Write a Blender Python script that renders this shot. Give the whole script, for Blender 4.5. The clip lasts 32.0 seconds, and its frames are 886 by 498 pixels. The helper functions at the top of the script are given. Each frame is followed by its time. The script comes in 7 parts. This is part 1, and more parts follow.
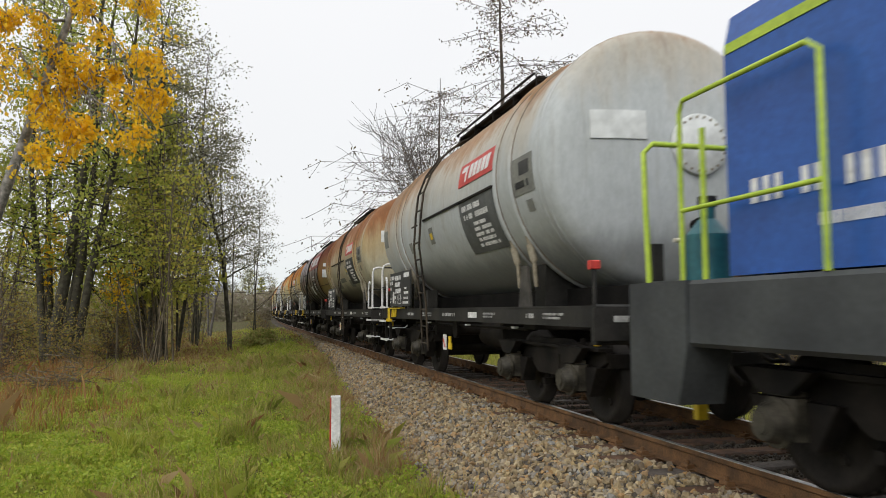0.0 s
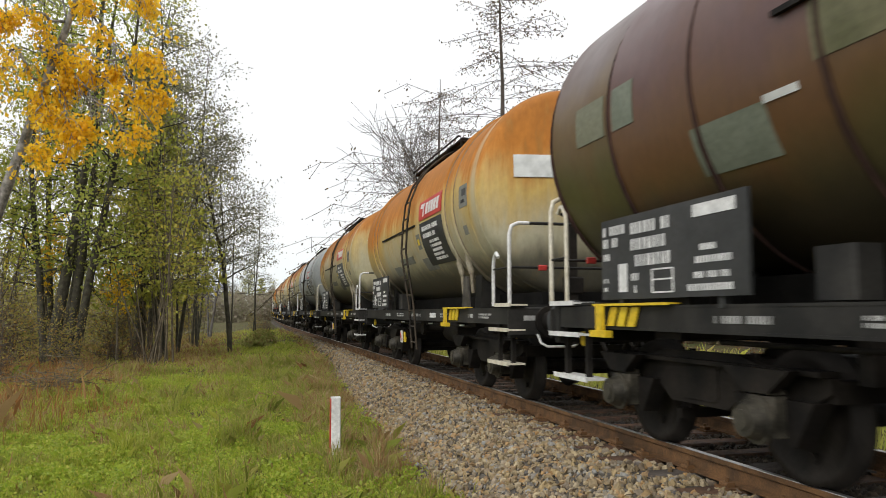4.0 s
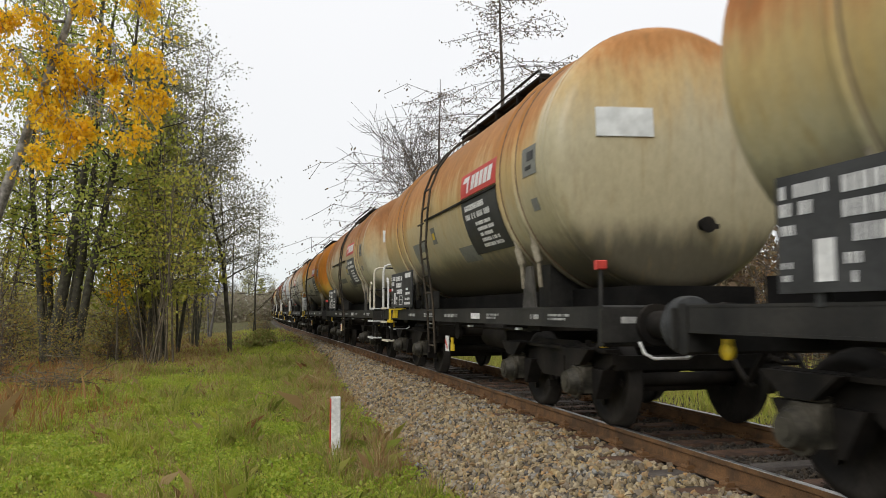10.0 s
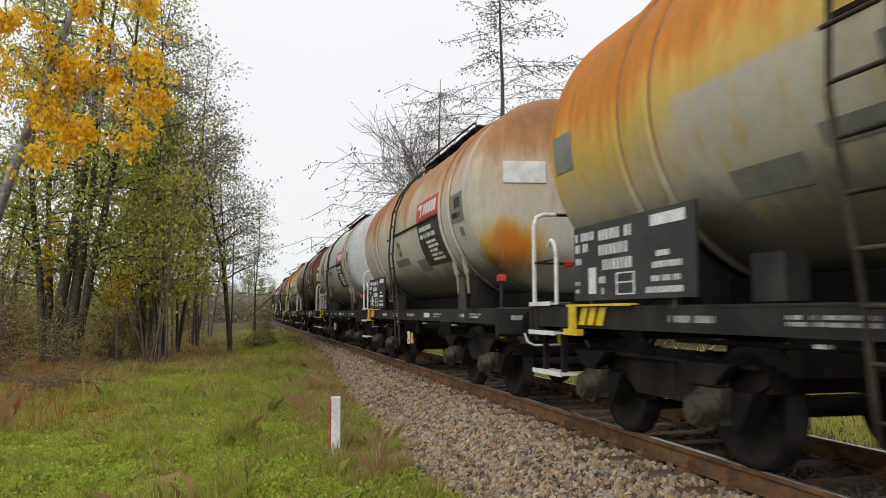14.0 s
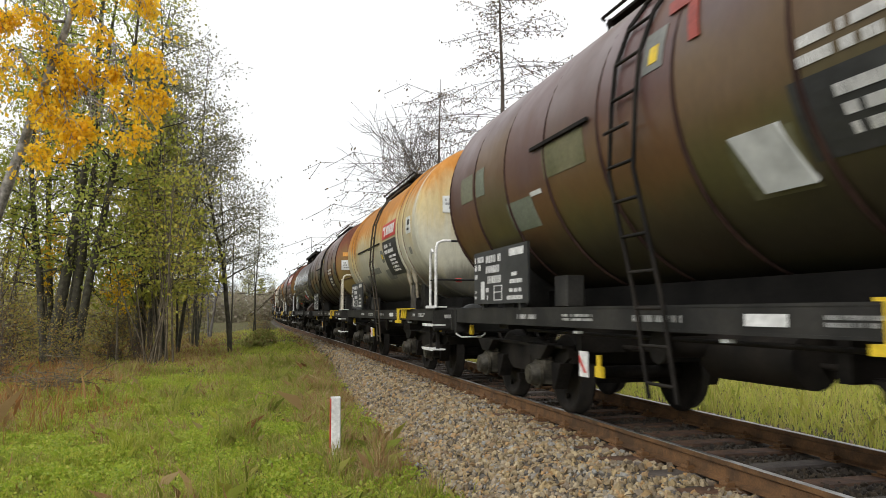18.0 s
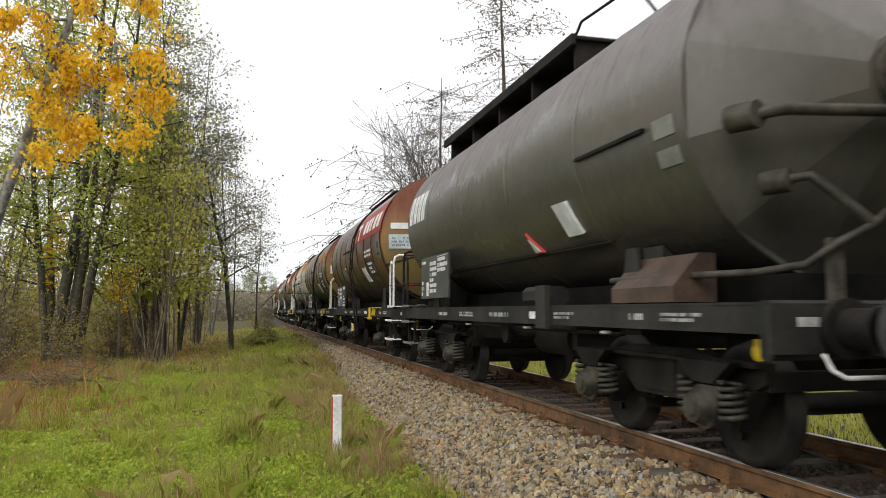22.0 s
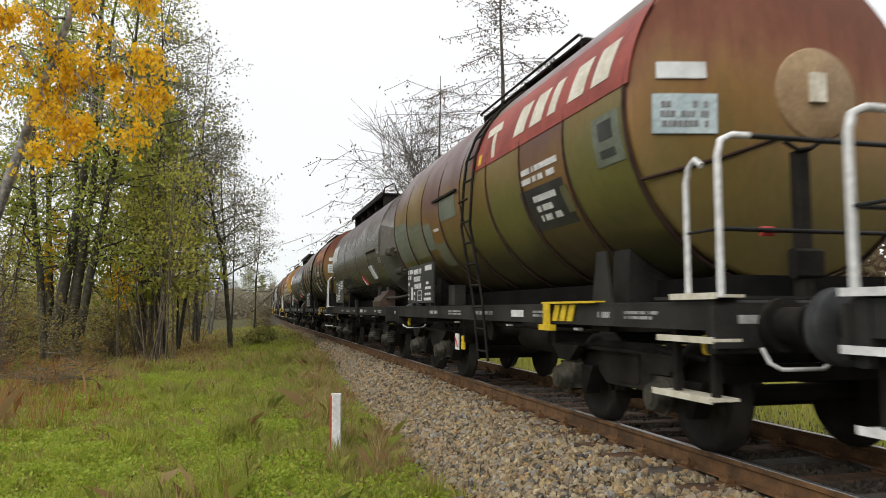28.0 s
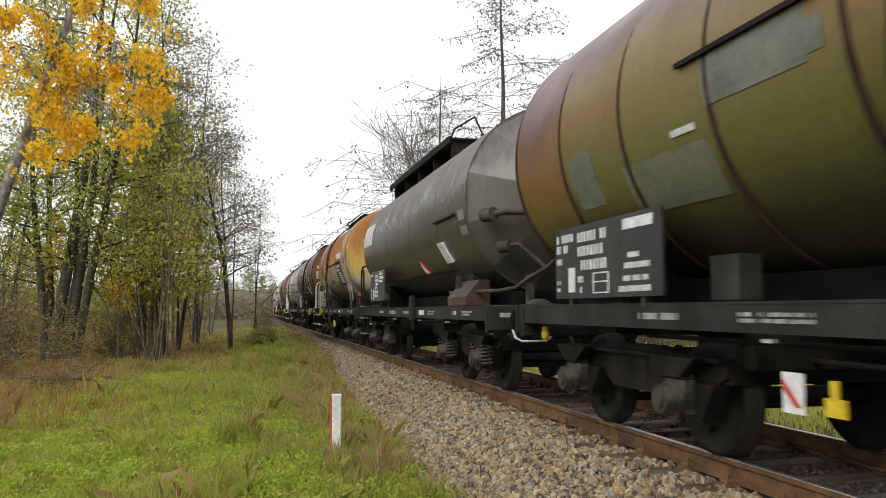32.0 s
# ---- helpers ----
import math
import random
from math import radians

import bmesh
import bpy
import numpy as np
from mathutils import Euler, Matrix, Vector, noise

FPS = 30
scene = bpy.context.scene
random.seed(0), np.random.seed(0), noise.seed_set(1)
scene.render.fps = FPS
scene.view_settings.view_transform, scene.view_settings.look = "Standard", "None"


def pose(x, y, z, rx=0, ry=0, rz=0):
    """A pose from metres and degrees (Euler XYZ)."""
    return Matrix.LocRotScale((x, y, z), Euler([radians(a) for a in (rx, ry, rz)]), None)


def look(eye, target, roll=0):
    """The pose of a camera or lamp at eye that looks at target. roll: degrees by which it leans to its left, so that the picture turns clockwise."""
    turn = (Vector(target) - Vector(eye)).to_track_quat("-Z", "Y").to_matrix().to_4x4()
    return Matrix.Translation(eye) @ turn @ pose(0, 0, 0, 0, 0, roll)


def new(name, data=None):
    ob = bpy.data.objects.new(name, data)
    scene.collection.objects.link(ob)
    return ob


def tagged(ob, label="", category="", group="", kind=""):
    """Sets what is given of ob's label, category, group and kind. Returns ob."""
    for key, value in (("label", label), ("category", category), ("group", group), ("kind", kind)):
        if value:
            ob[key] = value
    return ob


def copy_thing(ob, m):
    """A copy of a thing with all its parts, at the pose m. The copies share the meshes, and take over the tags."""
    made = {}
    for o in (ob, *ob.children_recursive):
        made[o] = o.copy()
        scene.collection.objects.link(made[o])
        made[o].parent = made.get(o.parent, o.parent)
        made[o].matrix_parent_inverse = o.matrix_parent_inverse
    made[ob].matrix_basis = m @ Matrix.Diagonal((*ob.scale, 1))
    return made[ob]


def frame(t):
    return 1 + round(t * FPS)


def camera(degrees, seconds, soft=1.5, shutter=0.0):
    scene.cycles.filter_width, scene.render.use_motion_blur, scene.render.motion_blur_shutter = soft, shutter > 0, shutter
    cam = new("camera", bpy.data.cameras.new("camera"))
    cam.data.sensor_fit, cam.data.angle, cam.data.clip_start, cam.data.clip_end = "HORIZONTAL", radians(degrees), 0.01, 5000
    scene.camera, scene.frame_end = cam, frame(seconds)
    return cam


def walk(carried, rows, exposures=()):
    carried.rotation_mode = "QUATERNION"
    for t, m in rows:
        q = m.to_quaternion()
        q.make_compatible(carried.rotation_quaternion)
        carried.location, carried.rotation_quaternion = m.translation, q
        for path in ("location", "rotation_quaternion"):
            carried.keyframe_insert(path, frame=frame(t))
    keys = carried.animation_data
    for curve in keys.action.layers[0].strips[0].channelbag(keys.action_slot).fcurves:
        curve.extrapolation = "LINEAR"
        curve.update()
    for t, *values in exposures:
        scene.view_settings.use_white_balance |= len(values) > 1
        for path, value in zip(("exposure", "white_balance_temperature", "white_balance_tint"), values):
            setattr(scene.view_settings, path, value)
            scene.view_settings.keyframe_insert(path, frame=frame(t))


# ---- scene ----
# ---- camera ----
CAM_Z = 1.17
cam = camera(61.0, 32.0, soft=0.45, shutter=0.2)


def aim(right, up):
    return pose(0, 0, CAM_Z, 94.81 + up, 0, -14.86 - right)


walk(cam, [
    (0.0, aim(0, -0.07)), (3.0, aim(0, -0.04)), (3.7, aim(0, 0)), (10.0, aim(0, 0)), (18.0, aim(0, 0)),
    (18.6, aim(-0.05, -0.03)), (20.0, aim(-0.08, -0.06)), (21.0, aim(-0.11, -0.11)), (22.0, aim(-0.11, -0.13)),
    (23.0, aim(-0.11, -0.19)), (23.6, aim(-0.06, -0.23)), (25.0, aim(-0.05, -0.24)), (28.0, aim(-0.03, -0.24)),
    (29.5, aim(-0.04, -0.20)), (32.0, aim(-0.05, -0.19))],
     exposures=((0.0, 0.0), (1.0, 0.10), (2.0, 0.10), (3.0, 0.22), (5.5, 0.06), (17.0, 0.0), (18.0, 0.24), (19.0, 0.06), (20.0, 0.04), (21.0, 0.28), (25.5, 0.28), (28.0, 0.11), (29.0, 0.27), (32.0, 0.28)))

# ---- light: a bright overcast sky ----
world = bpy.data.worlds.new("overcast")
scene.world = world
world.use_nodes = True
wn, wl = world.node_tree.nodes, world.node_tree.links
wn.clear()
w_out, w_bg, w_sky = wn.new("ShaderNodeOutputWorld"), wn.new("ShaderNodeBackground"), wn.new("ShaderNodeTexSky")
w_sky.sky_type, w_sky.sun_disc = "NISHITA", False
w_sky.sun_elevation, w_sky.sun_rotation = radians(33), radians(221)
w_co, w_sep, w_ramp, w_mix = wn.new("ShaderNodeTexCoord"), wn.new("ShaderNodeSeparateXYZ"), wn.new("ShaderNodeValToRGB"), wn.new("ShaderNodeMix")
w_noise = wn.new("ShaderNodeTexNoise")
w_noise.inputs["Scale"].default_value, w_noise.inputs["Detail"].default_value = 1.6, 3
w_ramp.color_ramp.elements[0].position, w_ramp.color_ramp.elements[0].color = 0.0, (0.80, 0.86, 0.88, 1)
w_ramp.color_ramp.elements[1].position, w_ramp.color_ramp.elements[1].color = 1.0, (1.5, 1.52, 1.56, 1)
e = w_ramp.color_ramp.elements.new(0.10)
e.color = (0.92, 0.925, 0.93, 1)
e = w_ramp.color_ramp.elements.new(0.45)
e.color = (1.0, 1.0, 1.01, 1)
w_mix.data_type, w_mix.blend_type = "RGBA", "MIX"
w_mix.inputs[0].default_value = 0.07
w_mul = wn.new("ShaderNodeMix")
w_mul.data_type, w_mul.blend_type = "RGBA", "MULTIPLY"
w_mul.inputs[0].default_value = 1.0
w_map = wn.new("ShaderNodeMapRange")
w_map.inputs[3].default_value, w_map.inputs[4].default_value = 0.97, 1.03
w_scale = wn.new("ShaderNodeMix")
w_scale.data_type, w_scale.blend_type = "RGBA", "MULTIPLY"
w_scale.inputs[0].default_value, w_scale.inputs[7].default_value = 1.0, (0.12, 0.12, 0.12, 1)
wl.new(w_co.outputs["Generated"], w_sep.inputs[0])
wl.new(w_sep.outputs["Z"], w_ramp.inputs[0])
wl.new(w_co.outputs["Generated"], w_noise.inputs["Vector"])
wl.new(w_noise.outputs[0], w_map.inputs[0])
wl.new(w_ramp.outputs[0], w_mul.inputs[6])
wl.new(w_map.outputs[0], w_mul.inputs[7])
wl.new(w_sky.outputs[0], w_scale.inputs[6])
wl.new(w_mul.outputs[2], w_mix.inputs[6])
wl.new(w_scale.outputs[2], w_mix.inputs[7])
wl.new(w_mix.outputs[2], w_bg.inputs[0])
w_bg.inputs[1].default_value = 1.0
wl.new(w_bg.outputs[0], w_out.inputs[0])
sun_data = bpy.data.lights.new("sun", "SUN")
sun_data.energy, sun_data.angle, sun_data.color = 1.25, radians(30), (1.0, 0.97, 0.92)
sun = new("sun", sun_data)
sun.matrix_world = look((-22, -25, 22), (0, 0, 0))

# ---- materials ----
LENGTH = 12.24          # of a wagon over its buffers
RING = 1.22             # between the ribs of a ribbed tank


def S(s):
    """Local y of a place s metres behind the front buffer faces."""
    return s - LENGTH / 2



def material(name, paint, rough=0.7, metal=0.0, spec=0.4):
    """A node material; paint(nodes, links, out) gives the colour, and may link a bump."""
    m = bpy.data.materials.new(name)
    m.use_nodes = True
    nt = m.node_tree
    b = nt.nodes["Principled BSDF"]
    b.inputs["Roughness"].default_value, b.inputs["Metallic"].default_value = rough, metal
    b.inputs["Specular IOR Level"].default_value = spec
    paint(nt.nodes, nt.links, b)
    return m


def noise_of(n, l, scale, detail=4, stretch=(1, 1, 1), rough=0.55, space="Object"):
    tc, mp, t = n.new("ShaderNodeTexCoord"), n.new("ShaderNodeMapping"), n.new("ShaderNodeTexNoise")
    mp.inputs["Scale"].default_value = stretch
    t.inputs["Scale"].default_value, t.inputs["Detail"].default_value, t.inputs["Roughness"].default_value = scale, detail, rough
    l.new(tc.outputs[space], mp.inputs[0])
    l.new(mp.outputs[0], t.inputs["Vector"])
    return t.outputs[0]


def ramp_of(n, l, src, stops):
    r = n.new("ShaderNodeValToRGB")
    els = r.color_ramp.elements
    while len(els) < len(stops):
        els.new(0.5)
    for el, (p, c) in zip(els, stops):
        el.position, el.color = p, (*c, 1)
    l.new(src, r.inputs[0])
    return r.outputs[0]


def mix_of(n, l, fac, a, b, blend="MIX"):
    x = n.new("ShaderNodeMix")
    x.data_type, x.blend_type = "RGBA", blend
    for sock, v in ((x.inputs[0], fac), (x.inputs[6], a), (x.inputs[7], b)):
        if isinstance(v, (int, float)):
            sock.default_value = v
        elif isinstance(v, tuple):
            sock.default_value = (*v, 1)
        else:
            l.new(v, sock)
    return x.outputs[2]


def bump_of(n, l, b, src, strength=0.3, dist=0.02):
    k = n.new("ShaderNodeBump")
    k.inputs["Strength"].default_value, k.inputs["Distance"].default_value = strength, dist
    l.new(src, k.inputs["Height"])
    l.new(k.outputs[0], b.inputs["Normal"])


def plain(name, c1, c2, scale=3.0, rough=0.7, metal=0.0, bump=0.15, fine=25.0, spread=(0.35, 0.65), spec=0.4):
    """Two tones mixed by coarse noise, with fine grain and bump."""
    def paint(n, l, b):
        coarse = noise_of(n, l, scale, 5)
        grain = noise_of(n, l, fine, 3)
        col = ramp_of(n, l, coarse, [(spread[0], c1), (spread[1], c2)])
        g = ramp_of(n, l, grain, [(0.3, (0.78, 0.78, 0.78)), (0.7, (1.12, 1.12, 1.12))])
        l.new(mix_of(n, l, 1.0, col, g, "MULTIPLY"), b.inputs["Base Color"])
        if bump:
            bump_of(n, l, b, grain, bump, 0.01)
    return material(name, paint, rough, metal, spec)


def by_random(name, cols, rough=0.7, island=True, scale=0.0, bump=0.0, trans=0.0):
    """A colour per loose piece (or per object)."""
    def paint(n, l, b):
        if island:
            src = n.new("ShaderNodeNewGeometry").outputs["Random Per Island"]
        else:
            src = n.new("ShaderNodeObjectInfo").outputs["Random"]
        col = ramp_of(n, l, src, [(i / max(1, len(cols) - 1), c) for i, c in enumerate(cols)])
        if scale:
            g = noise_of(n, l, scale, 3)
            col = mix_of(n, l, 1.0, col, ramp_of(n, l, g, [(0.3, (0.7, 0.7, 0.7)), (0.7, (1.15, 1.15, 1.15))]), "MULTIPLY")
            if bump:
                bump_of(n, l, b, g, bump, 0.01)
        l.new(col, b.inputs["Base Color"])
        if trans:
            out = [q for q in n if q.type == "OUTPUT_MATERIAL"][0]
            tr, ad = n.new("ShaderNodeBsdfTranslucent"), n.new("ShaderNodeMixShader")
            l.new(col, tr.inputs[0])
            ad.inputs[0].default_value = trans
            l.new(b.outputs[0], ad.inputs[1])
            l.new(tr.outputs[0], ad.inputs[2])
            l.new(ad.outputs[0], out.inputs[0])
    return material(name, paint, rough)


def calc(n, l, op, a, b=0.0, c=0.0):
    """One math node; each operand is a number or a socket."""
    m = n.new("ShaderNodeMath")
    m.operation = op
    for sock, v in zip(m.inputs, (a, b, c)):
        if isinstance(v, (int, float)):
            sock.default_value = v
        else:
            l.new(v, sock)
    return m.outputs[0]


def span(n, l, src, a, b, lo=0.0, hi=1.0):
    """A soft step from lo at a to hi at b."""
    m = n.new("ShaderNodeMapRange")
    m.interpolation_type = "SMOOTHSTEP"
    for k, v in enumerate((a, b, lo, hi), 1):
        m.inputs[k].default_value = v
    l.new(src, m.inputs[0])
    return m.outputs[0]


def shifted_noise(n, l, at, scale, detail, stretch, shift, rough=0.55):
    mp, t = n.new("ShaderNodeMapping"), n.new("ShaderNodeTexNoise")
    mp.inputs["Scale"].default_value, mp.inputs["Location"].default_value = stretch, (shift * 3.7, shift * 5.3, shift * 1.9)
    t.inputs["Scale"].default_value, t.inputs["Detail"].default_value, t.inputs["Roughness"].default_value = scale, detail, rough
    l.new(at, mp.inputs[0])
    l.new(mp.outputs[0], t.inputs["Vector"])
    return t.outputs[0]


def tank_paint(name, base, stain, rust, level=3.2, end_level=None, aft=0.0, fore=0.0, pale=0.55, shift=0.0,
               low=(0.034, 0.031, 0.027), grime_shade=0.8, rough=0.45, spot=None, hem=0.5):
    """Weathered tank paint: rust above a ragged level (sky sheen on the black tank), yellow stains below it in vertical
    runs, a cleaner strip round the shoulder of the front end, and sprayed oil and painted-in shade along the belly."""
    end_level = level if end_level is None else end_level

    def paint(n, l, b):
        tc, sep = n.new("ShaderNodeTexCoord"), n.new("ShaderNodeSeparateXYZ")
        at = tc.outputs["Object"]
        l.new(at, sep.inputs[0])
        y, z = sep.outputs["Y"], sep.outputs["Z"]
        runs = shifted_noise(n, l, at, 1.3, 6, (1.0, 1.0, 0.22), shift, 0.6)
        blot = shifted_noise(n, l, at, 0.6, 4, (1, 1, 1), shift)
        streak = shifted_noise(n, l, at, 7.0, 4, (1.0, 1.0, 0.07), shift, 0.65)
        fine = shifted_noise(n, l, at, 14.0, 5, (1, 1, 0.5), shift, 0.7)
        wob = calc(n, l, "MULTIPLY_ADD", runs, 1.0, -0.5)
        wob = calc(n, l, "ADD", wob, calc(n, l, "MULTIPLY_ADD", blot, 0.9, -0.45))
        wob = calc(n, l, "ADD", wob, calc(n, l, "MULTIPLY_ADD", streak, 0.7, -0.35))
        lev = span(n, l, y, S(2.15), S(1.7), level, end_level)
        lev = calc(n, l, "ADD", lev, span(n, l, y, S(8.3), S(9.3), 0.0, aft))
        lev = calc(n, l, "ADD", lev, span(n, l, y, S(3.5), S(3.0), 0.0, fore))
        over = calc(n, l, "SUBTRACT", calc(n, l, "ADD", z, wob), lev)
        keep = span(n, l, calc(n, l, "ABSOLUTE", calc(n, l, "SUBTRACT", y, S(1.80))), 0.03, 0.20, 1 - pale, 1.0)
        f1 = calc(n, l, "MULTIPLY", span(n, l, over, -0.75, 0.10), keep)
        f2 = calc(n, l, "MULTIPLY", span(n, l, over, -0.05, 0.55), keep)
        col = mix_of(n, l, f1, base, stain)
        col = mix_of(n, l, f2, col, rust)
        deep = span(n, l, calc(n, l, "ADD", over, calc(n, l, "MULTIPLY", streak, 0.8)), 0.70, 1.4, 0.0, 0.7)
        col = mix_of(n, l, calc(n, l, "MULTIPLY", deep, keep), col, tuple(c * 0.62 for c in rust))
        if hem:
            under = calc(n, l, "MULTIPLY", span(n, l, z, 2.78, 2.70), span(n, l, calc(n, l, "ABSOLUTE", calc(n, l, "SUBTRACT", y, S(6.0))), 2.75, 2.45, 0.0, hem))
            col = mix_of(n, l, under, col, mix_of(n, l, span(n, l, streak, 0.45, 0.75, 0.0, 0.5), base, stain))
        if spot:
            vd = n.new("ShaderNodeVectorMath")
            vd.operation = "DISTANCE"
            vd.inputs[1].default_value = spot
            l.new(at, vd.inputs[0])
            far = calc(n, l, "MULTIPLY_ADD", runs, 0.7, vd.outputs["Value"])
            col = mix_of(n, l, span(n, l, far, 1.02, 0.70), col, (0.50, 0.36, 0.08))
            col = mix_of(n, l, span(n, l, far, 0.88, 0.60), col, (0.46, 0.16, 0.015))
        # belly darkening: oily soiling plus the underside's shade, both mixed into the colour
        dirt_shade = calc(n, l, "ADD", z, calc(n, l, "MULTIPLY_ADD", runs, 0.5, -0.25))
        dirt_shade = calc(n, l, "ADD", dirt_shade, calc(n, l, "MULTIPLY_ADD", streak, 0.3, -0.15))
        col = mix_of(n, l, span(n, l, dirt_shade, 2.20, 1.78, 0.0, grime_shade), col, low)
        smear = span(n, l, streak, 0.52, 0.72, 0.0, 0.28)
        col = mix_of(n, l, smear, col, tuple(c * 0.55 for c in stain))
        tone = ramp_of(n, l, fine, [(0.3, (0.86, 0.86, 0.85)), (0.7, (1.08, 1.08, 1.07))])
        col = mix_of(n, l, 1.0, col, tone, "MULTIPLY")
        big = ramp_of(n, l, blot, [(0.3, (0.88, 0.87, 0.84)), (0.7, (1.06, 1.06, 1.06))])
        col = mix_of(n, l, 1.0, col, big, "MULTIPLY")
        l.new(col, b.inputs["Base Color"])
        l.new(calc(n, l, "MULTIPLY_ADD", f2, 0.85 - rough, rough), b.inputs["Roughness"])
        bump_of(n, l, b, fine, 0.05, 0.006)
    return material(name, paint, rough)


def segment_paint(name, top, mid, low, belly, level=3.05, rough=0.36):
    """Tank paint patched ring by ring between the ribs: maroon above, ochre, olive below, each ring with its own tone and levels."""
    def paint(n, l, b):
        tc, sep = n.new("ShaderNodeTexCoord"), n.new("ShaderNodeSeparateXYZ")
        at = tc.outputs["Object"]
        l.new(at, sep.inputs[0])
        y, z = sep.outputs["Y"], sep.outputs["Z"]
        who = n.new("ShaderNodeObjectInfo").outputs["Random"]
        ringno = calc(n, l, "FLOOR", calc(n, l, "MULTIPLY_ADD", y, 1 / RING, -S(1.58) / RING))
        wn = n.new("ShaderNodeTexWhiteNoise")
        wn.noise_dimensions = "2D"
        cx = n.new("ShaderNodeCombineXYZ")
        l.new(ringno, cx.inputs[0])
        l.new(calc(n, l, "MULTIPLY", who, 60.0), cx.inputs[1])
        l.new(cx.outputs[0], wn.inputs["Vector"])
        one, tint = wn.outputs["Value"], wn.outputs["Color"]
        runs = noise_of(n, l, 1.2, 6, (1, 1, 0.35), 0.6)
        blot = noise_of(n, l, 0.8, 4)
        fine = noise_of(n, l, 14.0, 5, (1, 1, 0.5), 0.7)
        zz = calc(n, l, "ADD", z, calc(n, l, "MULTIPLY_ADD", one, 0.9, -0.45))
        zz = calc(n, l, "ADD", zz, calc(n, l, "MULTIPLY_ADD", runs, 0.9, -0.45))
        col = mix_of(n, l, span(n, l, zz, level - 0.75, level - 0.25), low, mid)
        col = mix_of(n, l, span(n, l, zz, level - 0.10, level + 0.40), col, top)
        col = mix_of(n, l, span(n, l, blot, 0.50, 0.72, 0.0, 0.5), col, mid)
        col = mix_of(n, l, 0.14, col, mix_of(n, l, 1.0, col, tint, "MULTIPLY"))
        # dark belly: soiling and underside shade painted over the rings
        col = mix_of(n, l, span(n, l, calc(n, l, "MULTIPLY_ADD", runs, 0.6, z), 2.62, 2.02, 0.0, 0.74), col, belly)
        col = mix_of(n, l, 1.0, col, ramp_of(n, l, fine, [(0.3, (0.84, 0.84, 0.83)), (0.7, (1.10, 1.10, 1.09))]), "MULTIPLY")
        l.new(col, b.inputs["Base Color"])
        l.new(span(n, l, blot, 0.3, 0.7, rough - 0.06, rough + 0.16), b.inputs["Roughness"])
        bump_of(n, l, b, fine, 0.05, 0.006)
    return material(name, paint, rough)


DARK_STEEL = plain("sooty_steel", (0.008, 0.0075, 0.007), (0.026, 0.022, 0.018), 2.2, 0.72, 0.0, 0.2, 30, spec=0.12)
# shade under the tank, put into the cradle's colour
CRADLE_SHADE = plain("cradle_shade_black", (0.005, 0.005, 0.0047), (0.013, 0.012, 0.011), 2.2, 0.85, 0.0, 0.2, 30, spec=0.08)
STENCIL = plain("worn_stencil", (0.20, 0.20, 0.19), (0.46, 0.46, 0.44), 6, 0.6, 0, 0)
FRAME_STEEL = plain("grimy_frame_paint", (0.012, 0.012, 0.0115), (0.036, 0.034, 0.030), 1.7, 0.6, 0.0, 0.12, 30, spec=0.22)
BOX_STEEL = plain("oily_axle_box", (0.020, 0.019, 0.015), (0.085, 0.076, 0.058), 5, 0.5, 0.0, 0.2, 40, spec=0.2)
BUFFER = plain("worn_buffer_steel", (0.020, 0.021, 0.021), (0.065, 0.068, 0.068), 3, 0.55, 0.0, 0.1, 30, spec=0.25)
BLACK = plain("black_rubber", (0.012, 0.012, 0.012), (0.025, 0.025, 0.025), 4, 0.6)
WHITE = plain("worn_white_paint", (0.62, 0.62, 0.60), (0.78, 0.78, 0.76), 5, 0.5, 0, 0.05)
LETTER = plain("lettering_white", (0.55, 0.55, 0.54), (0.75, 0.75, 0.73), 9, 0.6, 0, 0)
LETTER_ORANGE = plain("faded_orange_lettering", (0.42, 0.16, 0.04), (0.62, 0.33, 0.13), 7, 0.6, 0, 0)
YELLOW = plain("yellow_safety_paint", (0.62, 0.42, 0.02), (0.75, 0.55, 0.03), 6, 0.5, 0, 0.05)
RED = plain("sign_red", (0.45, 0.035, 0.03), (0.56, 0.06, 0.045), 3, 0.5, 0, 0.03)
FADED_RED = plain("faded_red_band", (0.20, 0.03, 0.02), (0.34, 0.06, 0.04), 2, 0.6, 0, 0.03)
SIGN_BLACK = plain("sign_black", (0.020, 0.021, 0.021), (0.045, 0.046, 0.045), 2, 0.55, 0, 0.03)
PATCH = plain("grey_patch", (0.16, 0.165, 0.15), (0.23, 0.23, 0.20), 3, 0.6, 0, 0.03)
PATCH_GREEN = plain("grey_green_patch", (0.12, 0.138, 0.10), (0.18, 0.20, 0.15), 3, 0.6, 0, 0.03)
PALE = plain("pale_notice", (0.58, 0.60, 0.58), (0.66, 0.68, 0.66), 4, 0.5, 0, 0, 4.0)
PALE_BLUE = plain("pale_blue_notice", (0.36, 0.45, 0.47), (0.48, 0.57, 0.58), 4, 0.5, 0, 0)
ORANGE = plain("orange_label", (0.55, 0.22, 0.03), (0.68, 0.33, 0.06), 4, 0.5, 0, 0)
CREAM_RAIL = plain("cream_rail_paint", (0.55, 0.50, 0.38), (0.70, 0.66, 0.55), 5, 0.5, 0, 0.05)
RAIL_RUST = plain("rusty_rail", (0.070, 0.038, 0.017), (0.18, 0.092, 0.036), 5, 0.8, 0, 0.3, 60)
RAIL_TOP = plain("polished_rail_head", (0.45, 0.45, 0.45), (0.6, 0.6, 0.6), 4, 0.28, 0.9, 0.0)
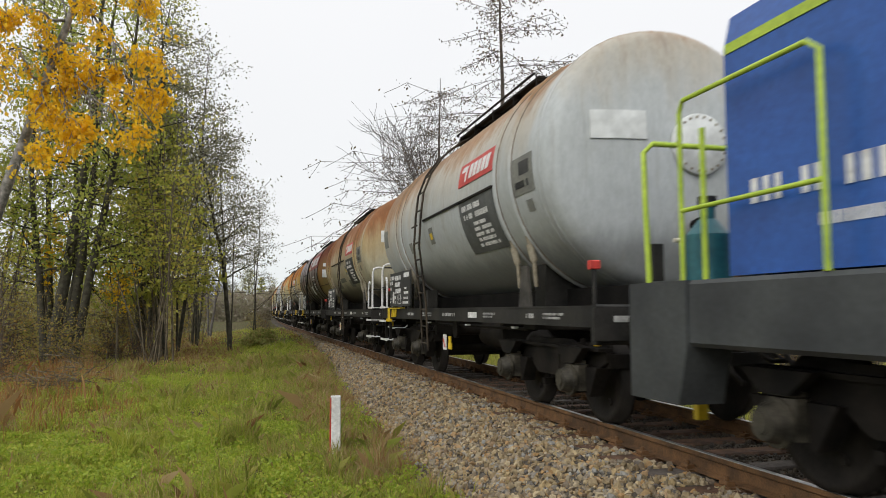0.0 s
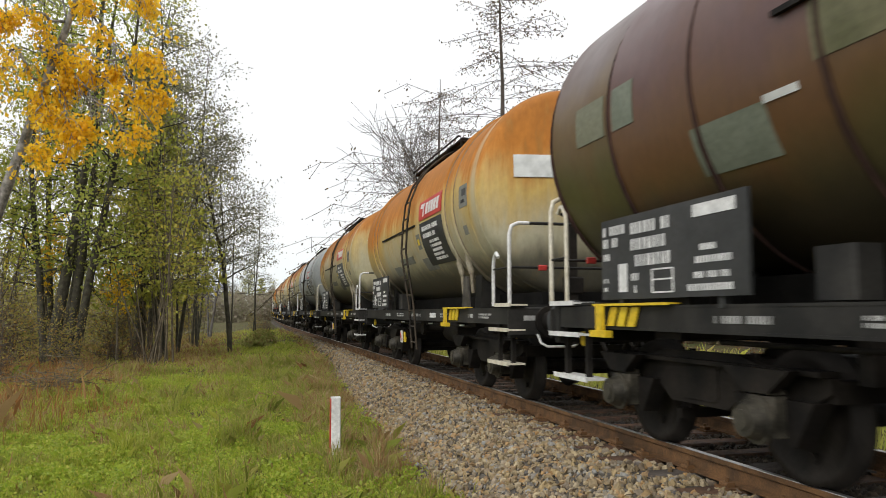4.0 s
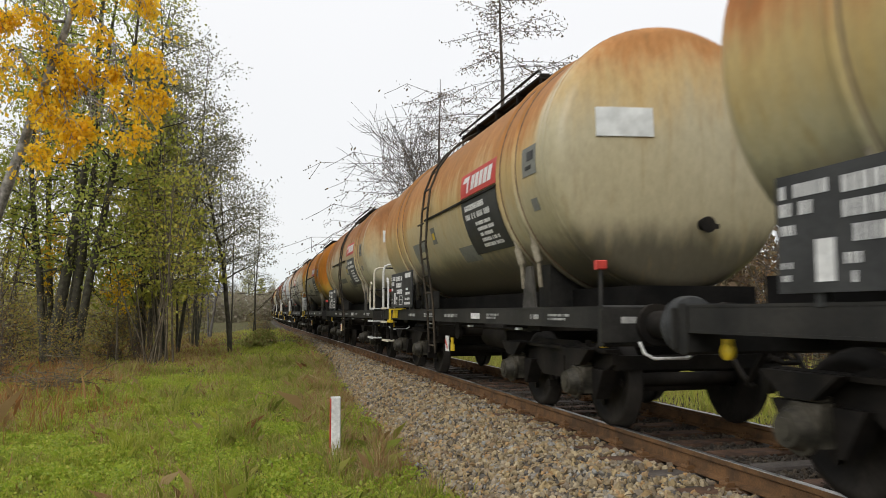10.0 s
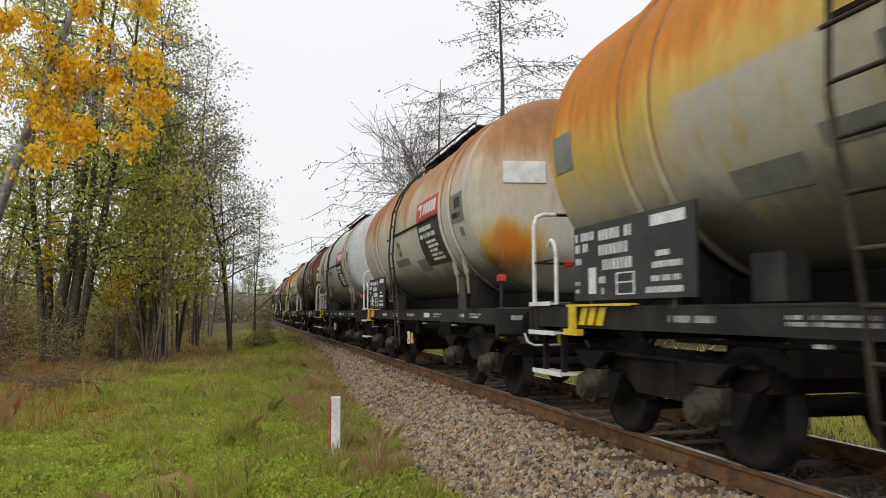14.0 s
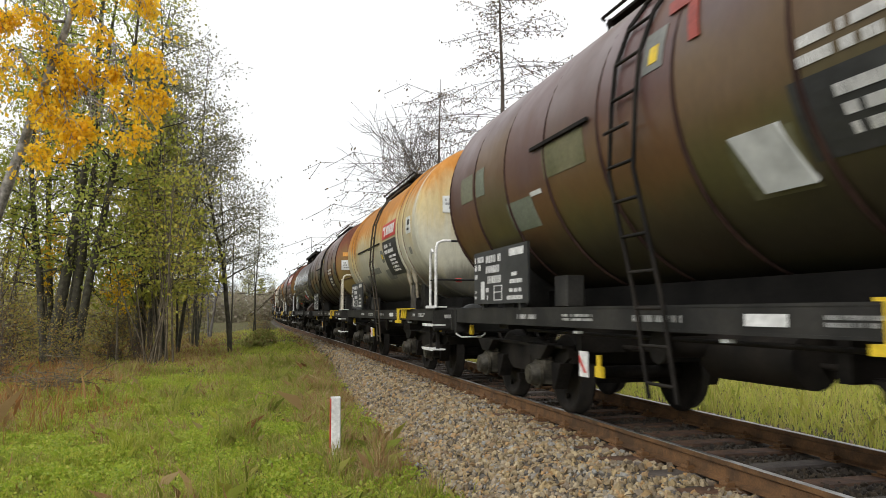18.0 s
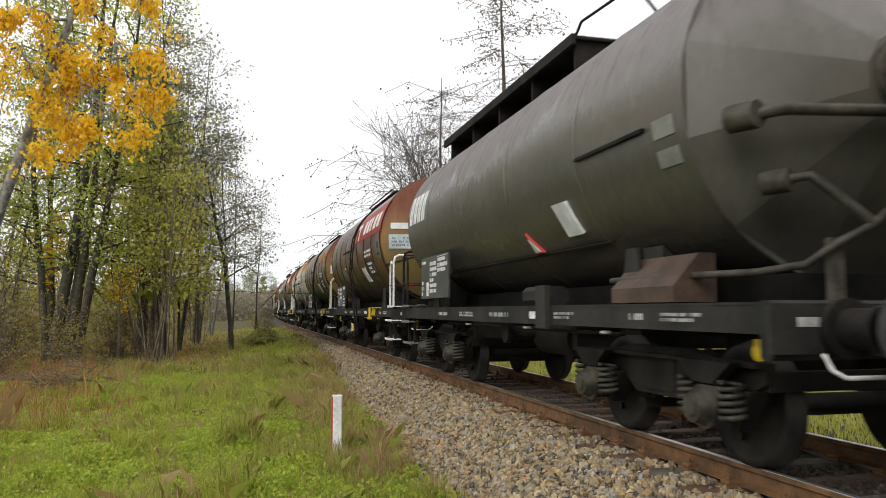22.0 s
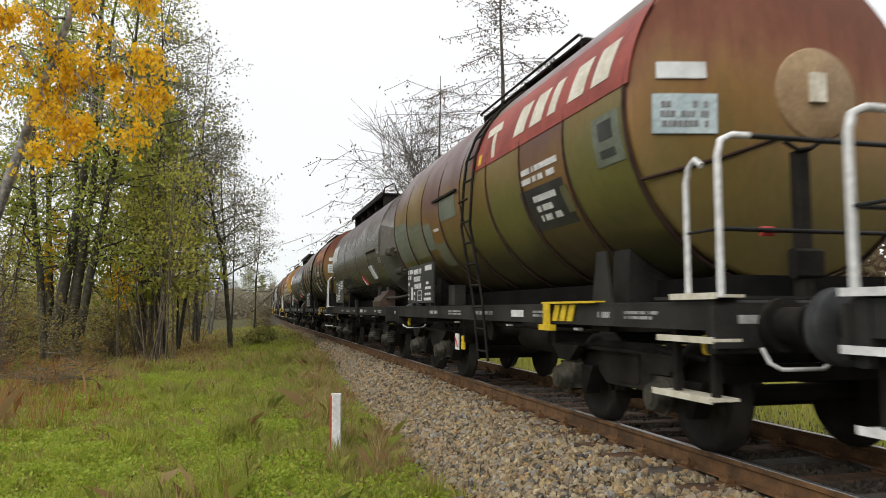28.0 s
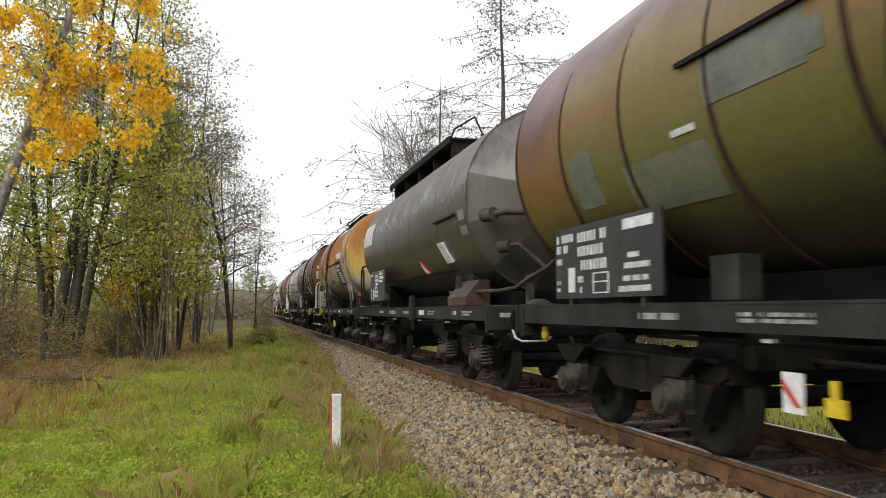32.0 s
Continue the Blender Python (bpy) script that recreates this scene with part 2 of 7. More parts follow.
SLEEPER = plain("weathered_sleeper", (0.045, 0.035, 0.028), (0.12, 0.10, 0.085), 4, 0.85, 0, 0.4, 30)

# ---- mesh tools ----


class Shape:
    """Collects vertices and faces of one mesh."""

    def __init__(self):
        self.v, self.f, self.s = [], [], []

    def add(self, vs, fs, smooth=False):
        k = len(self.v)
        self.v += [tuple(p) for p in vs]
        self.f += [tuple(i + k for i in f) for f in fs]
        self.s += [smooth] * len(fs)
        return self

    def box(self, x0, x1, y0, y1, z0, z1, c=0.0):
        """A box; with c its edges along the longest way are chamfered."""
        if c <= 0:
            vs = [(x, y, z) for x in (x0, x1) for y in (y0, y1) for z in (z0, z1)]
            return self.add(vs, [(0, 1, 3, 2), (4, 6, 7, 5), (0, 4, 5, 1), (2, 3, 7, 6), (0, 2, 6, 4), (1, 5, 7, 3)])
        d = (x1 - x0, y1 - y0, z1 - z0)
        ax = d.index(max(d))
        lo, hi = (x0, y0, z0), (x1, y1, z1)
        a, b = [i for i in range(3) if i != ax]
        ring = [(lo[a] + c, lo[b]), (hi[a] - c, lo[b]), (hi[a], lo[b] + c), (hi[a], hi[b] - c),
                (hi[a] - c, hi[b]), (lo[a] + c, hi[b]), (lo[a], hi[b] - c), (lo[a], lo[b] + c)]
        vs = []
        for end in (lo[ax], hi[ax]):
            for p, q in ring:
                w = [0, 0, 0]
                w[ax], w[a], w[b] = end, p, q
                vs.append(w)
        fs = [(i, (i + 1) % 8, 8 + (i + 1) % 8, 8 + i) for i in range(8)] + [tuple(range(7, -1, -1)), tuple(range(8, 16))]
        return self.add(vs, fs)

    def cyl(self, p0, p1, r0, r1=None, n=12, smooth=True):
        p0, p1 = Vector(p0), Vector(p1)
        r1 = r0 if r1 is None else r1
        w = (p1 - p0).normalized()
        u = w.orthogonal().normalized()
        v = w.cross(u)
        vs = []
        for p, r in ((p0, r0), (p1, r1)):
            vs += [p + (u * math.cos(a) + v * math.sin(a)) * r for a in (2 * math.pi * i / n for i in range(n))]
        self.add(vs, [(i, (i + 1) % n, n + (i + 1) % n, n + i) for i in range(n)], smooth)
        return self.add(vs, [tuple(range(n - 1, -1, -1)), tuple(range(n, 2 * n))])

    def tube(self, pts, r, n=6):
        """A bent round bar along pts."""
        pts = [Vector(p) for p in pts]
        vs, u = [], None
        for i, p in enumerate(pts):
            w = (pts[min(i + 1, len(pts) - 1)] - pts[max(i - 1, 0)]).normalized()
            u = w.orthogonal().normalized() if u is None else (u - w * u.dot(w)).normalized()
            v = w.cross(u)
            vs += [p + (u * math.cos(a) + v * math.sin(a)) * r for a in (2 * math.pi * k / n for k in range(n))]
        fs = [(i * n + k, i * n + (k + 1) % n, (i + 1) * n + (k + 1) % n, (i + 1) * n + k)
              for i in range(len(pts) - 1) for k in range(n)]
        self.add(vs, fs, True)
        m = (len(pts) - 1) * n
        return self.add(vs, [tuple(range(n - 1, -1, -1)), tuple(range(m, m + n))])

    def lathe_y(self, prof, cx=0.0, cz=0.0, n=48, smooth=True):
        """Turns a profile of (y, r) about the line x=cx, z=cz."""
        vs = []
        for y, r in prof:
            vs += [(cx + r * math.sin(a), y, cz + r * math.cos(a)) for a in (2 * math.pi * i / n for i in range(n))]
        fs = [(j * n + i, j * n + (i + 1) % n, (j + 1) * n + (i + 1) % n, (j + 1) * n + i)
              for j in range(len(prof) - 1) for i in range(n)]
        return self.add(vs, fs, smooth)

    def lathe_x(self, prof, cy=0.0, cz=0.0, n=32, smooth=True):
        vs = []
        for x, r in prof:
            vs += [(x, cy + r * math.sin(a), cz + r * math.cos(a)) for a in (2 * math.pi * i / n for i in range(n))]
        fs = [(j * n + i, (j + 1) * n + i, (j + 1) * n + (i + 1) % n, j * n + (i + 1) % n)
              for j in range(len(prof) - 1) for i in range(n)]
        return self.add(vs, fs, smooth)

    def prism(self, outline, x0, x1):
        """An outline of (y, z) pushed from x0 to x1."""
        n = len(outline)
        vs = [(x, y, z) for x in (x0, x1) for y, z in outline]
        return self.add(vs, [(i, (i + 1) % n, n + (i + 1) % n, n + i) for i in range(n)] + [tuple(range(n - 1, -1, -1)), tuple(range(n, 2 * n))])

    def wrap(self, y0, y1, z0, z1, r, cz, off=0.006, n=8, skew=0.0):
        """A thin panel laid on the near flank (-x) of a tank of radius r, axis height cz; heights along the flank."""
        vs, R = [], r + off
        for j in (0, 1):
            rr = R - j * off * 0.8
            for i in range(n + 1):
                a = (z0 + (z1 - z0) * i / n - cz) / r
                for y in (y0, y1):
                    vs.append((-rr * math.cos(a), y, cz + rr * math.sin(a)))
        m = 2 * (n + 1)
        fs = [(2 * i, 2 * i + 1, 2 * i + 3, 2 * i + 2) for i in range(n)]
        fs += [(2 * i, 2 * i + 2, m + 2 * i + 2, m + 2 * i) for i in range(n)] + [(2 * i + 1, m + 2 * i + 1, m + 2 * i + 3, 2 * i + 3) for i in range(n)]
        fs += [(0, m, m + 1, 1), (2 * n, 2 * n + 1, m + 2 * n + 1, m + 2 * n)]
        return self.add(vs, fs)

    def mesh(self, name, *mats):
        me = bpy.data.meshes.new(name)
        me.from_pydata(self.v, [], self.f)
        me.polygons.foreach_set("use_smooth", self.s)
        for m in mats:
            me.materials.append(m)
        me.update()
        return me


CACHE = {}


def part(name, key, build, mat, parent, label="", at=None):
    """One mesh object under a thing or a part; alike parts share the mesh kept under key, and the material is the object's own."""
    if key not in CACHE:
        s = Shape()
        build(s)
        CACHE[key] = s.mesh(name, mat)
    ob = new(name, CACHE[key])
    ob.parent = parent
    if at is not None:
        ob.matrix_basis = at
    if CACHE[key].materials[0] != mat:
        ob.material_slots[0].link = "OBJECT"
        ob.material_slots[0].material = mat
    if label:
        tagged(ob, label)
    if name in ("lettering", "stencil", "bolts", "marking"):
        ob["kind"] = "stuff"
    return ob


def thing(name, label, category, group="", kind="", at=None):
    ob = new(name)
    ob.empty_display_size = 0.2
    if at is not None:
        ob.matrix_basis = at
    return tagged(ob, label, category, group, kind)

# ---- the train ----
TRACK_X = 4.5
STRAIGHT, BEND = 50.0, 1950.0
TANK_Z, TANK_R = 2.85, 1.475
DARK_Z, DARK_R = 2.88, 1.50


def track_pose(y):
    """The pose on the rails y metres along the line: straight past the camera, then a wide bend."""
    u = max(0.0, y - STRAIGHT)
    a = u / BEND
    return pose(TRACK_X + BEND * (1 - math.cos(a)), min(y, STRAIGHT) + BEND * math.sin(a), 0, 0, 0, -math.degrees(a))


def travel(t):
    k = min(1.0, max(0.0, (t - 9.0) / 12.0))
    return 8.76 * t - 0.013875 * t * t + 0.36 * k * k * (3 - 2 * k)


def words(s, x, y0, y1, z0, z1, rows, seed, gap=0.35):
    """Rows of plain bars, as wide as the words they stand for, on a board facing -x."""
    rnd = random.Random(seed)
    h = (z1 - z0) / rows
    for r in range(rows):
        y, zb = y1, z1 - (r + 1) * h + h * gap / 2
        end = y0 + (y1 - y0) * rnd.choice((0, 0, 0.15, 0.3))
        hc = h * (1 - gap)
        while y > end + hc * 0.5:
            w = hc * rnd.choice((0.36, 0.44, 0.5))
            if rnd.random() < 0.84:
                s.box(x - 0.004, x, y - w, y, zb, zb + hc)
            y -= w + hc * 0.30


def flank_words(s, y0, y1, z0, z1, rows, seed, r=TANK_R, cz=TANK_Z, off=0.012):
    rnd = random.Random(seed)
    y0, y1 = min(y0, y1), max(y0, y1)
    h = (z1 - z0) / rows
    for k in range(rows):
        zb, y = z1 - (k + 1) * h + h * 0.2, y1 - rnd.uniform(0, 0.1)
        end = y0 + rnd.uniform(0, 0.3) * (y1 - y0)
        while y > end + 0.03:
            w = h * rnd.choice((0.28, 0.36, 0.4))
            if rnd.random() < 0.86:
                s.wrap(y - w, y, zb, zb + h * 0.6, r, cz, off, 1)
            y -= w + h * 0.12


def dish_profile(y0, way, r, bulge, knuckle=0.22):
    """(y, radius) from the barrel's edge to the middle of the end."""
    prof = []
    rc = r - knuckle
    for i in range(7):
        a = math.pi / 2 * i / 6 * 0.80
        prof.append((y0 + way * knuckle * math.sin(a), rc + knuckle * math.cos(a)))
    ye, re = prof[-1]
    left = max(0.05, bulge - abs(ye - y0))
    for i in range(1, 9):
        k = 1 - i / 8
        prof.append((ye + way * left * (1 - k * k), re * k + 0.002))
    return prof


def dish_depth(rr, r, bulge, knuckle=0.22):
    prof = dish_profile(0, 1, r, bulge, knuckle)
    for (ya, ra), (yb, rb) in zip(prof, prof[1:]):
        if rb <= rr <= ra:
            return ya + (yb - ya) * (ra - rr) / max(1e-6, ra - rb)
    return bulge


def end_panel(s, x0, x1, z0, z1, y0, way, r, bulge, cz=TANK_Z, proud=0.02, knuckle=0.22, n=3):
    """A thin panel that lies on a tank end, following its curve."""
    vs = []
    for j in (0, 1):
        for i in range(n + 1):
            for k in range(n + 1):
                x, z = x0 + (x1 - x0) * i / n, z0 + (z1 - z0) * k / n
                d = dish_depth(math.hypot(x, z - cz), r, bulge, knuckle)
                vs.append((x, y0 + way * (d + proud - j * proud * 0.9), z))
    m = n + 1
    fs = [(i * m + k, (i + 1) * m + k, (i + 1) * m + k + 1, i * m + k + 1) for i in range(n) for k in range(n)]
    q = m * m
    rim = [i * m for i in range(n)] + [n * m + k for k in range(n)] + [i * m + n for i in range(n, 0, -1)] + [k for k in range(n, 0, -1)]
    fs += [(a, b, b + q, a + q) for a, b in zip(rim, rim[1:] + rim[:1])]
    s.add(vs, fs)


def end_words(s, x0, x1, z0, z1, rows, seed, y0, r, bulge, cz, knuckle):
    """Rows of plain bars on a notice that lies on the front end of a tank."""
    rnd = random.Random(seed)
    h = (z1 - z0) / rows
    for k in range(rows):
        x, zb = x0 + rnd.uniform(0, 0.10) * (x1 - x0), z1 - (k + 1) * h + 0.2 * h
        while x < x1 - h * 0.4:
            wd = h * rnd.choice((0.3, 0.36, 0.44))
            if rnd.random() < 0.85:
                end_panel(s, x, x + wd, zb, zb + h * 0.6, y0, -1, r, bulge, cz, 0.026, knuckle, 1)
            x += wd + h * 0.14


def solebar(s, x):
    w = 1 if x < 0 else -1
    y0, y1 = S(0.66), S(LENGTH - 0.66)
    s.box(min(x, x + w * 0.012), max(x, x + w * 0.012), y0, y1, 1.03, 1.22)
    s.box(min(x - w * 0.004, x + w * 0.09), max(x - w * 0.004, x + w * 0.09), y0, y1, 1.205, 1.225)
    s.box(min(x - w * 0.004, x + w * 0.09), max(x - w * 0.004, x + w * 0.09), y0, y1, 1.02, 1.04)
    for k in range(9):
        y = y0 + 0.5 + k * (y1 - y0 - 1) / 8
        s.box(min(x + w * 0.014, x + w * 0.08), max(x + w * 0.014, x + w * 0.08), y, y + 0.012, 1.04, 1.205)


def headstock(s):
    s.box(-1.36, 1.36, -0.06, 0.06, 0.86, 1.235, 0.02)


def buffer_plate(s):
    s.box(-0.39, 0.39, -0.087, -0.062, 0.90, 1.20)


def draw_plate(s):
    s.box(-0.2, 0.2, -0.10, -0.062, 0.88, 1.18)


def buffer_shank(s):
    s.cyl((0, 0.55, 0), (0, 0.50, 0), 0.19, n=20)
    s.cyl((0, 0.52, 0), (0, 0.22, 0), 0.125, n=18)
    s.cyl((0, 0.26, 0), (0, 0.22, 0), 0.145, n=18)
    s.cyl((0, 0.25, 0), (0, 0.03, 0), 0.095, n=16)


def buffer_head(s):
    s.lathe_y([(0.06, 0.001), (0.06, 0.235), (0.03, 0.25), (0.012, 0.245), (0.0, 0.16), (-0.002, 0.001)], n=28)


def coupling(s):
    s.tube([(0, 0.5, 0), (0, 0.1, 0), (0, 0.0, 0.05), (0, 0.06, 0.12)], 0.045, 8)
    s.tube([(-0.06, 0.12, 0.02), (-0.07, 0.0, -0.25), (-0.07, -0.12, -0.3), (0.07, -0.12, -0.3), (0.07, 0.0, -0.25), (0.06, 0.12, 0.02)], 0.022, 6)
    s.tube([(-0.32, 0.5, -0.05), (-0.34, 0.25, -0.2), (-0.33, 0.05, -0.42), (-0.30, -0.05, -0.5)], 0.026, 6)
    s.tube([(0.32, 0.5, -0.05), (0.34, 0.25, -0.2), (0.33, 0.05, -0.42), (0.30, -0.05, -0.5)], 0.026, 6)


def grab_loop(s):
    s.tube([(-1.02, 0.02, 0.90), (-1.0, -0.03, 0.80), (-0.92, -0.05, 0.755), (-0.58, -0.05, 0.755), (-0.50, -0.03, 0.80), (-0.48, 0.02, 0.90)], 0.016, 6)


def wheelset(s):
    for w in (-1, 1):
        prof = [(0.680, 0.10), (0.683, 0.385), (0.665, 0.425), (0.665, 0.485), (0.690, 0.490), (0.700, 0.465), (0.800, 0.455),
                (0.803, 0.395), (0.775, 0.37), (0.750, 0.20), (0.80, 0.13), (0.80, 0.05)]
        s.lathe_x([(w * x, r) for x, r in (prof if w > 0 else prof[::-1])][::1], n=32)
    s.cyl((-0.98, 0, 0), (0.98, 0, 0), 0.075, n=12)
    for w in (-0.79, 0.79):
        for k in range(3):
            a = 2 * math.pi * k / 3
            s.cyl((w - 0.012, 0.27 * math.cos(a), 0.27 * math.sin(a)), (w + 0.012, 0.27 * math.cos(a), 0.27 * math.sin(a)), 0.035, n=8)


def bogie_sides(s):
    for w in (-1, 1):
        a, b = (-0.99, -0.92) if w < 0 else (0.92, 0.99)
        s.prism([(-1.42, 0.66), (-1.30, 0.60), (-0.62, 0.60), (-0.38, 0.44), (0.38, 0.44), (0.62, 0.60), (1.30, 0.60), (1.42, 0.66),
                 (1.42, 0.76), (0.75, 0.80), (0.50, 0.86), (-0.50, 0.86), (-0.75, 0.80), (-1.42, 0.76)], a, b)
        e, f = (-1.06, -0.90) if w < 0 else (0.90, 1.06)
        s.box(e, f, -1.40, 1.40, 0.765, 0.80)
        for k in (-0.95, 0.95):
            s.prism([(k - 0.40, 0.60), (k - 0.22, 0.30), (k - 0.16, 0.30), (k - 0.14, 0.60)], e, f)
            s.prism([(k + 0.14, 0.60), (k + 0.16, 0.30), (k + 0.22, 0.30), (k + 0.40, 0.60)], e, f)
            # sloping rib plates over the boxes
            o = -1.19 if w < 0 else 1.10
            s.prism([(k - 0.34, 0.80), (k + 0.34, 0.80), (k + 0.13, 0.64), (k - 0.13, 0.64)], o, o + 0.09)
    s.box(-1.0, 1.0, -0.28, 0.28, 0.48, 0.80, 0.04)
    s.box(-0.95, 0.95, -1.42, -1.32, 0.60, 0.74)
    s.box(-0.95, 0.95, 1.32, 1.42, 0.60, 0.74)
    for y in (-0.42, 0.42):
        s.box(-0.9, 0.9, y - 0.04, y + 0.04, 0.28, 0.36)
    s.cyl((0, 0, 0.78), (0, 0, 1.03), 0.25, n=16)


def axle_box(s):
    s.box(-1.17, -1.0, -0.13, 0.13, -0.11, 0.16, 0.04)
    s.cyl((-1.16, 0, 0), (-1.19, 0, 0), 0.165, n=20)
    s.cyl((-1.19, 0, 0), (-1.285, 0, 0), 0.14, 0.11, n=20)
    s.cyl((-1.285, 0, 0), (-1.30, 0, 0), 0.07, n=12)
    s.box(-1.16, -1.04, -0.12, 0.12, 0.17, 0.20)


def coil_spring(s):
    pts = []
    for i in range(45):
        a = i / 8 * 2 * math.pi
        pts.append((0.085 * math.cos(a), 0.085 * math.sin(a), 0.28 * i / 44))
    s.tube(pts, 0.02, 5)


def brake_block(s):
    s.box(-0.05, 0.05, -0.03, 0.03, -0.16, 0.16, 0.01)
    s.box(-0.02, 0.02, -0.02, 0.05, 0.1, 0.40)


def saddle(s):
    """A cradle under the tank with a tapering web on the near side."""
    vs, n = [], 12
    for y in (-0.16, 0.16):
        for i in range(n + 1):
            a = math.pi * (1.27 + 0.46 * i / n)
            vs.append((TANK_R * 1.004 * math.cos(a), y, TANK_Z + TANK_R * 1.004 * math.sin(a)))
        vs += [(1.0, y, 1.215), (-1.0, y, 1.215)]
    m = n + 3
    s.add(vs, [tuple(range(m)), tuple(range(2 * m - 1, m - 1, -1))] + [(i, m + i, m + (i + 1) % m, (i + 1) % m) for i in range(m)])


def saddle_web(s):
    s.prism([(-0.20, 1.225), (0.20, 1.225), (0.09, 1.72), (-0.09, 1.72)], -1.20, -1.17)


def ring(s, y, r, tube=0.03, n=56):
    prof = [(y - tube, r), (y - tube * 0.8, r + tube * 0.7), (y, r + tube), (y + tube * 0.8, r + tube * 0.7), (y + tube, r)]
    s.lathe_y(prof, 0, TANK_Z, n)


def ladder(s, slant=1.0):
    r = TANK_R + 0.07
    def side(y):
        p = [(-1.43, y - 0.31 * slant, 0.50), (-1.46, y - 0.17 * slant, 1.3), (-r - 0.03, y, 2.3)]
        p += [(-r * math.cos(a), y, TANK_Z + r * math.sin(a)) for a in (0.0, 0.25, 0.5, 0.75, 1.0, 1.2)]
        return p
    for y in (-0.2, 0.2):
        pts = side(y)
        for p, q in zip(pts, pts[1:]):
            p, q = Vector(p), Vector(q)
            s.tube([p, q], 0.020, 5)
    z = 0.62
    while z < 2.75:
        k = min(1, max(0, (z - 0.5) / 0.8))
        x = -1.43 - 0.03 * k if z < 1.3 else -1.46 + (1.46 - r - 0.03) * (z - 1.3)
        q = -0.17 * slant * max(0, 2.3 - z)
        s.cyl((x, q - 0.2, z), (x, q + 0.2, z), 0.015, n=6)
        z += 0.29
    for a in (0.05, 0.26, 0.47, 0.68, 0.89, 1.1):
        s.cyl((-r * math.cos(a), -0.2, TANK_Z + r * math.sin(a)), (-r * math.cos(a), 0.2, TANK_Z + r * math.sin(a)), 0.015, n=6)


def walkway(s):
    top = TANK_Z + TANK_R
    for x in (-0.62, -0.5, -0.38, 0.38, 0.5, 0.62):
        s.box(x - 0.05, x + 0.05, -1.9, 1.9, top + 0.02, top + 0.05)
    for y in (-1.85, -0.95, 0.0, 0.95, 1.85):
        s.box(-0.70, 0.70, y - 0.03, y + 0.03, top - 0.02, top + 0.02)
        s.cyl((-0.68, y, top - 0.25), (-0.68, y, top + 0.05), 0.018, n=6)
        s.cyl((0.68, y, top - 0.25), (0.68, y, top + 0.05), 0.018, n=6)
    s.tube([(-0.70, -1.9, top + 0.05), (-0.74, -1.9, top + 0.07), (-0.74, 1.9, top + 0.07), (-0.70, 1.9, top + 0.05)], 0.018, 6)


def dome(s):
    top = TANK_Z + TANK_R
    s.cyl((0, 0, top - 0.06), (0, 0, top + 0.12), 0.30, n=24)
    s.cyl((0, 0, top + 0.12), (0, 0, top + 0.15), 0.34, n=24)
    s.box(-0.05, 0.05, -0.36, 0.36, top + 0.15, top + 0.18)
    s.cyl((0, 0.62, top - 0.03), (0, 0.62, top + 0.12), 0.1, n=12)


def info_plate(s):
    s.box(-1.385, -1.36, S(8.26), S(10.3), 1.28, 1.98)
    for y in (S(8.6), S(10.0)):
        s.box(-1.36, -1.30, y - 0.03, y + 0.03, 1.20, 1.5)


def plate_words(s):
    x = -1.386
    def at(f0, f1, z0, z1, rows, seed, gap=0.25):
        words(s, x, S(10.3 - 2.04 * f1), S(10.3 - 2.04 * f0), z0, z1, rows, seed, gap)
    at(0.02, 0.23, 1.72, 1.93, 2, 3)
    at(0.02, 0.09, 1.61, 1.69, 1, 4)
    at(0.02, 0.08, 1.33, 1.48, 2, 5, 0.5)
    for k in range(3):
        at(0.26, 0.56, 1.80 - 0.135 * k, 1.925 - 0.135 * k, 1, 6 + k)
    at(0.26, 0.33, 1.42, 1.50, 1, 10)
    at(0.26, 0.34, 1.32, 1.40, 1, 11)
    for f, z0, z1 in ((0.42, 1.32, 1.51), (0.565, 1.32, 1.51)):
        s.box(x - 0.004, x, S(10.3 - 2.04 * f) - 0.01, S(10.3 - 2.04 * f) + 0.01, z0, z1)
    for z in (1.32, 1.42, 1.50):
        s.box(x - 0.004, x, S(10.3 - 2.04 * 0.56), S(10.3 - 2.04 * 0.425), z, z + 0.012)
    s.box(x - 0.004, x, S(10.3 - 2.04 * 0.94), S(10.3 - 2.04 * 0.70), 1.85, 1.94)
    at(0.74, 0.87, 1.60, 1.66, 1, 13)
    at(0.71, 0.92, 1.51, 1.575, 1, 14)
    at(0.70, 0.91, 1.405, 1.465, 1, 15)
    at(0.66, 0.98, 1.315, 1.38, 1, 16)


def plate_card(s):
    s.box(-1.392, -1.386, S(9.98), S(9.84), 1.34, 1.58)


def side_box(s):
    s.box(-1.22, -1.0, S(7.78), S(8.1), 1.24, 1.56, 0.02)


def yellow_bar(s):
    s.box(-1.40, -1.30, -0.25, 1.0, 1.232, 1.246)
    s.box(-1.415, -1.40, -0.25, 1.0, 1.225, 1.246)
    s.box(-1.43, -1.40, 0.80, 0.92, 1.0, 1.23)
    s.box(-1.45, -1.38, 0.70, 1.0, 0.95, 1.01)


def yellow_hatch(s):
    for k in range(3):
        y = 0.25 + k * 0.18
        s.prism([(y, 1.215), (y + 0.12, 1.215), (y + 0.20, 1.05), (y + 0.08, 1.05)], -1.375, -1.36)


def platform_floor(s):
    s.box(-1.30, 1.30, S(0.68), S(1.50), 1.24, 1.265)


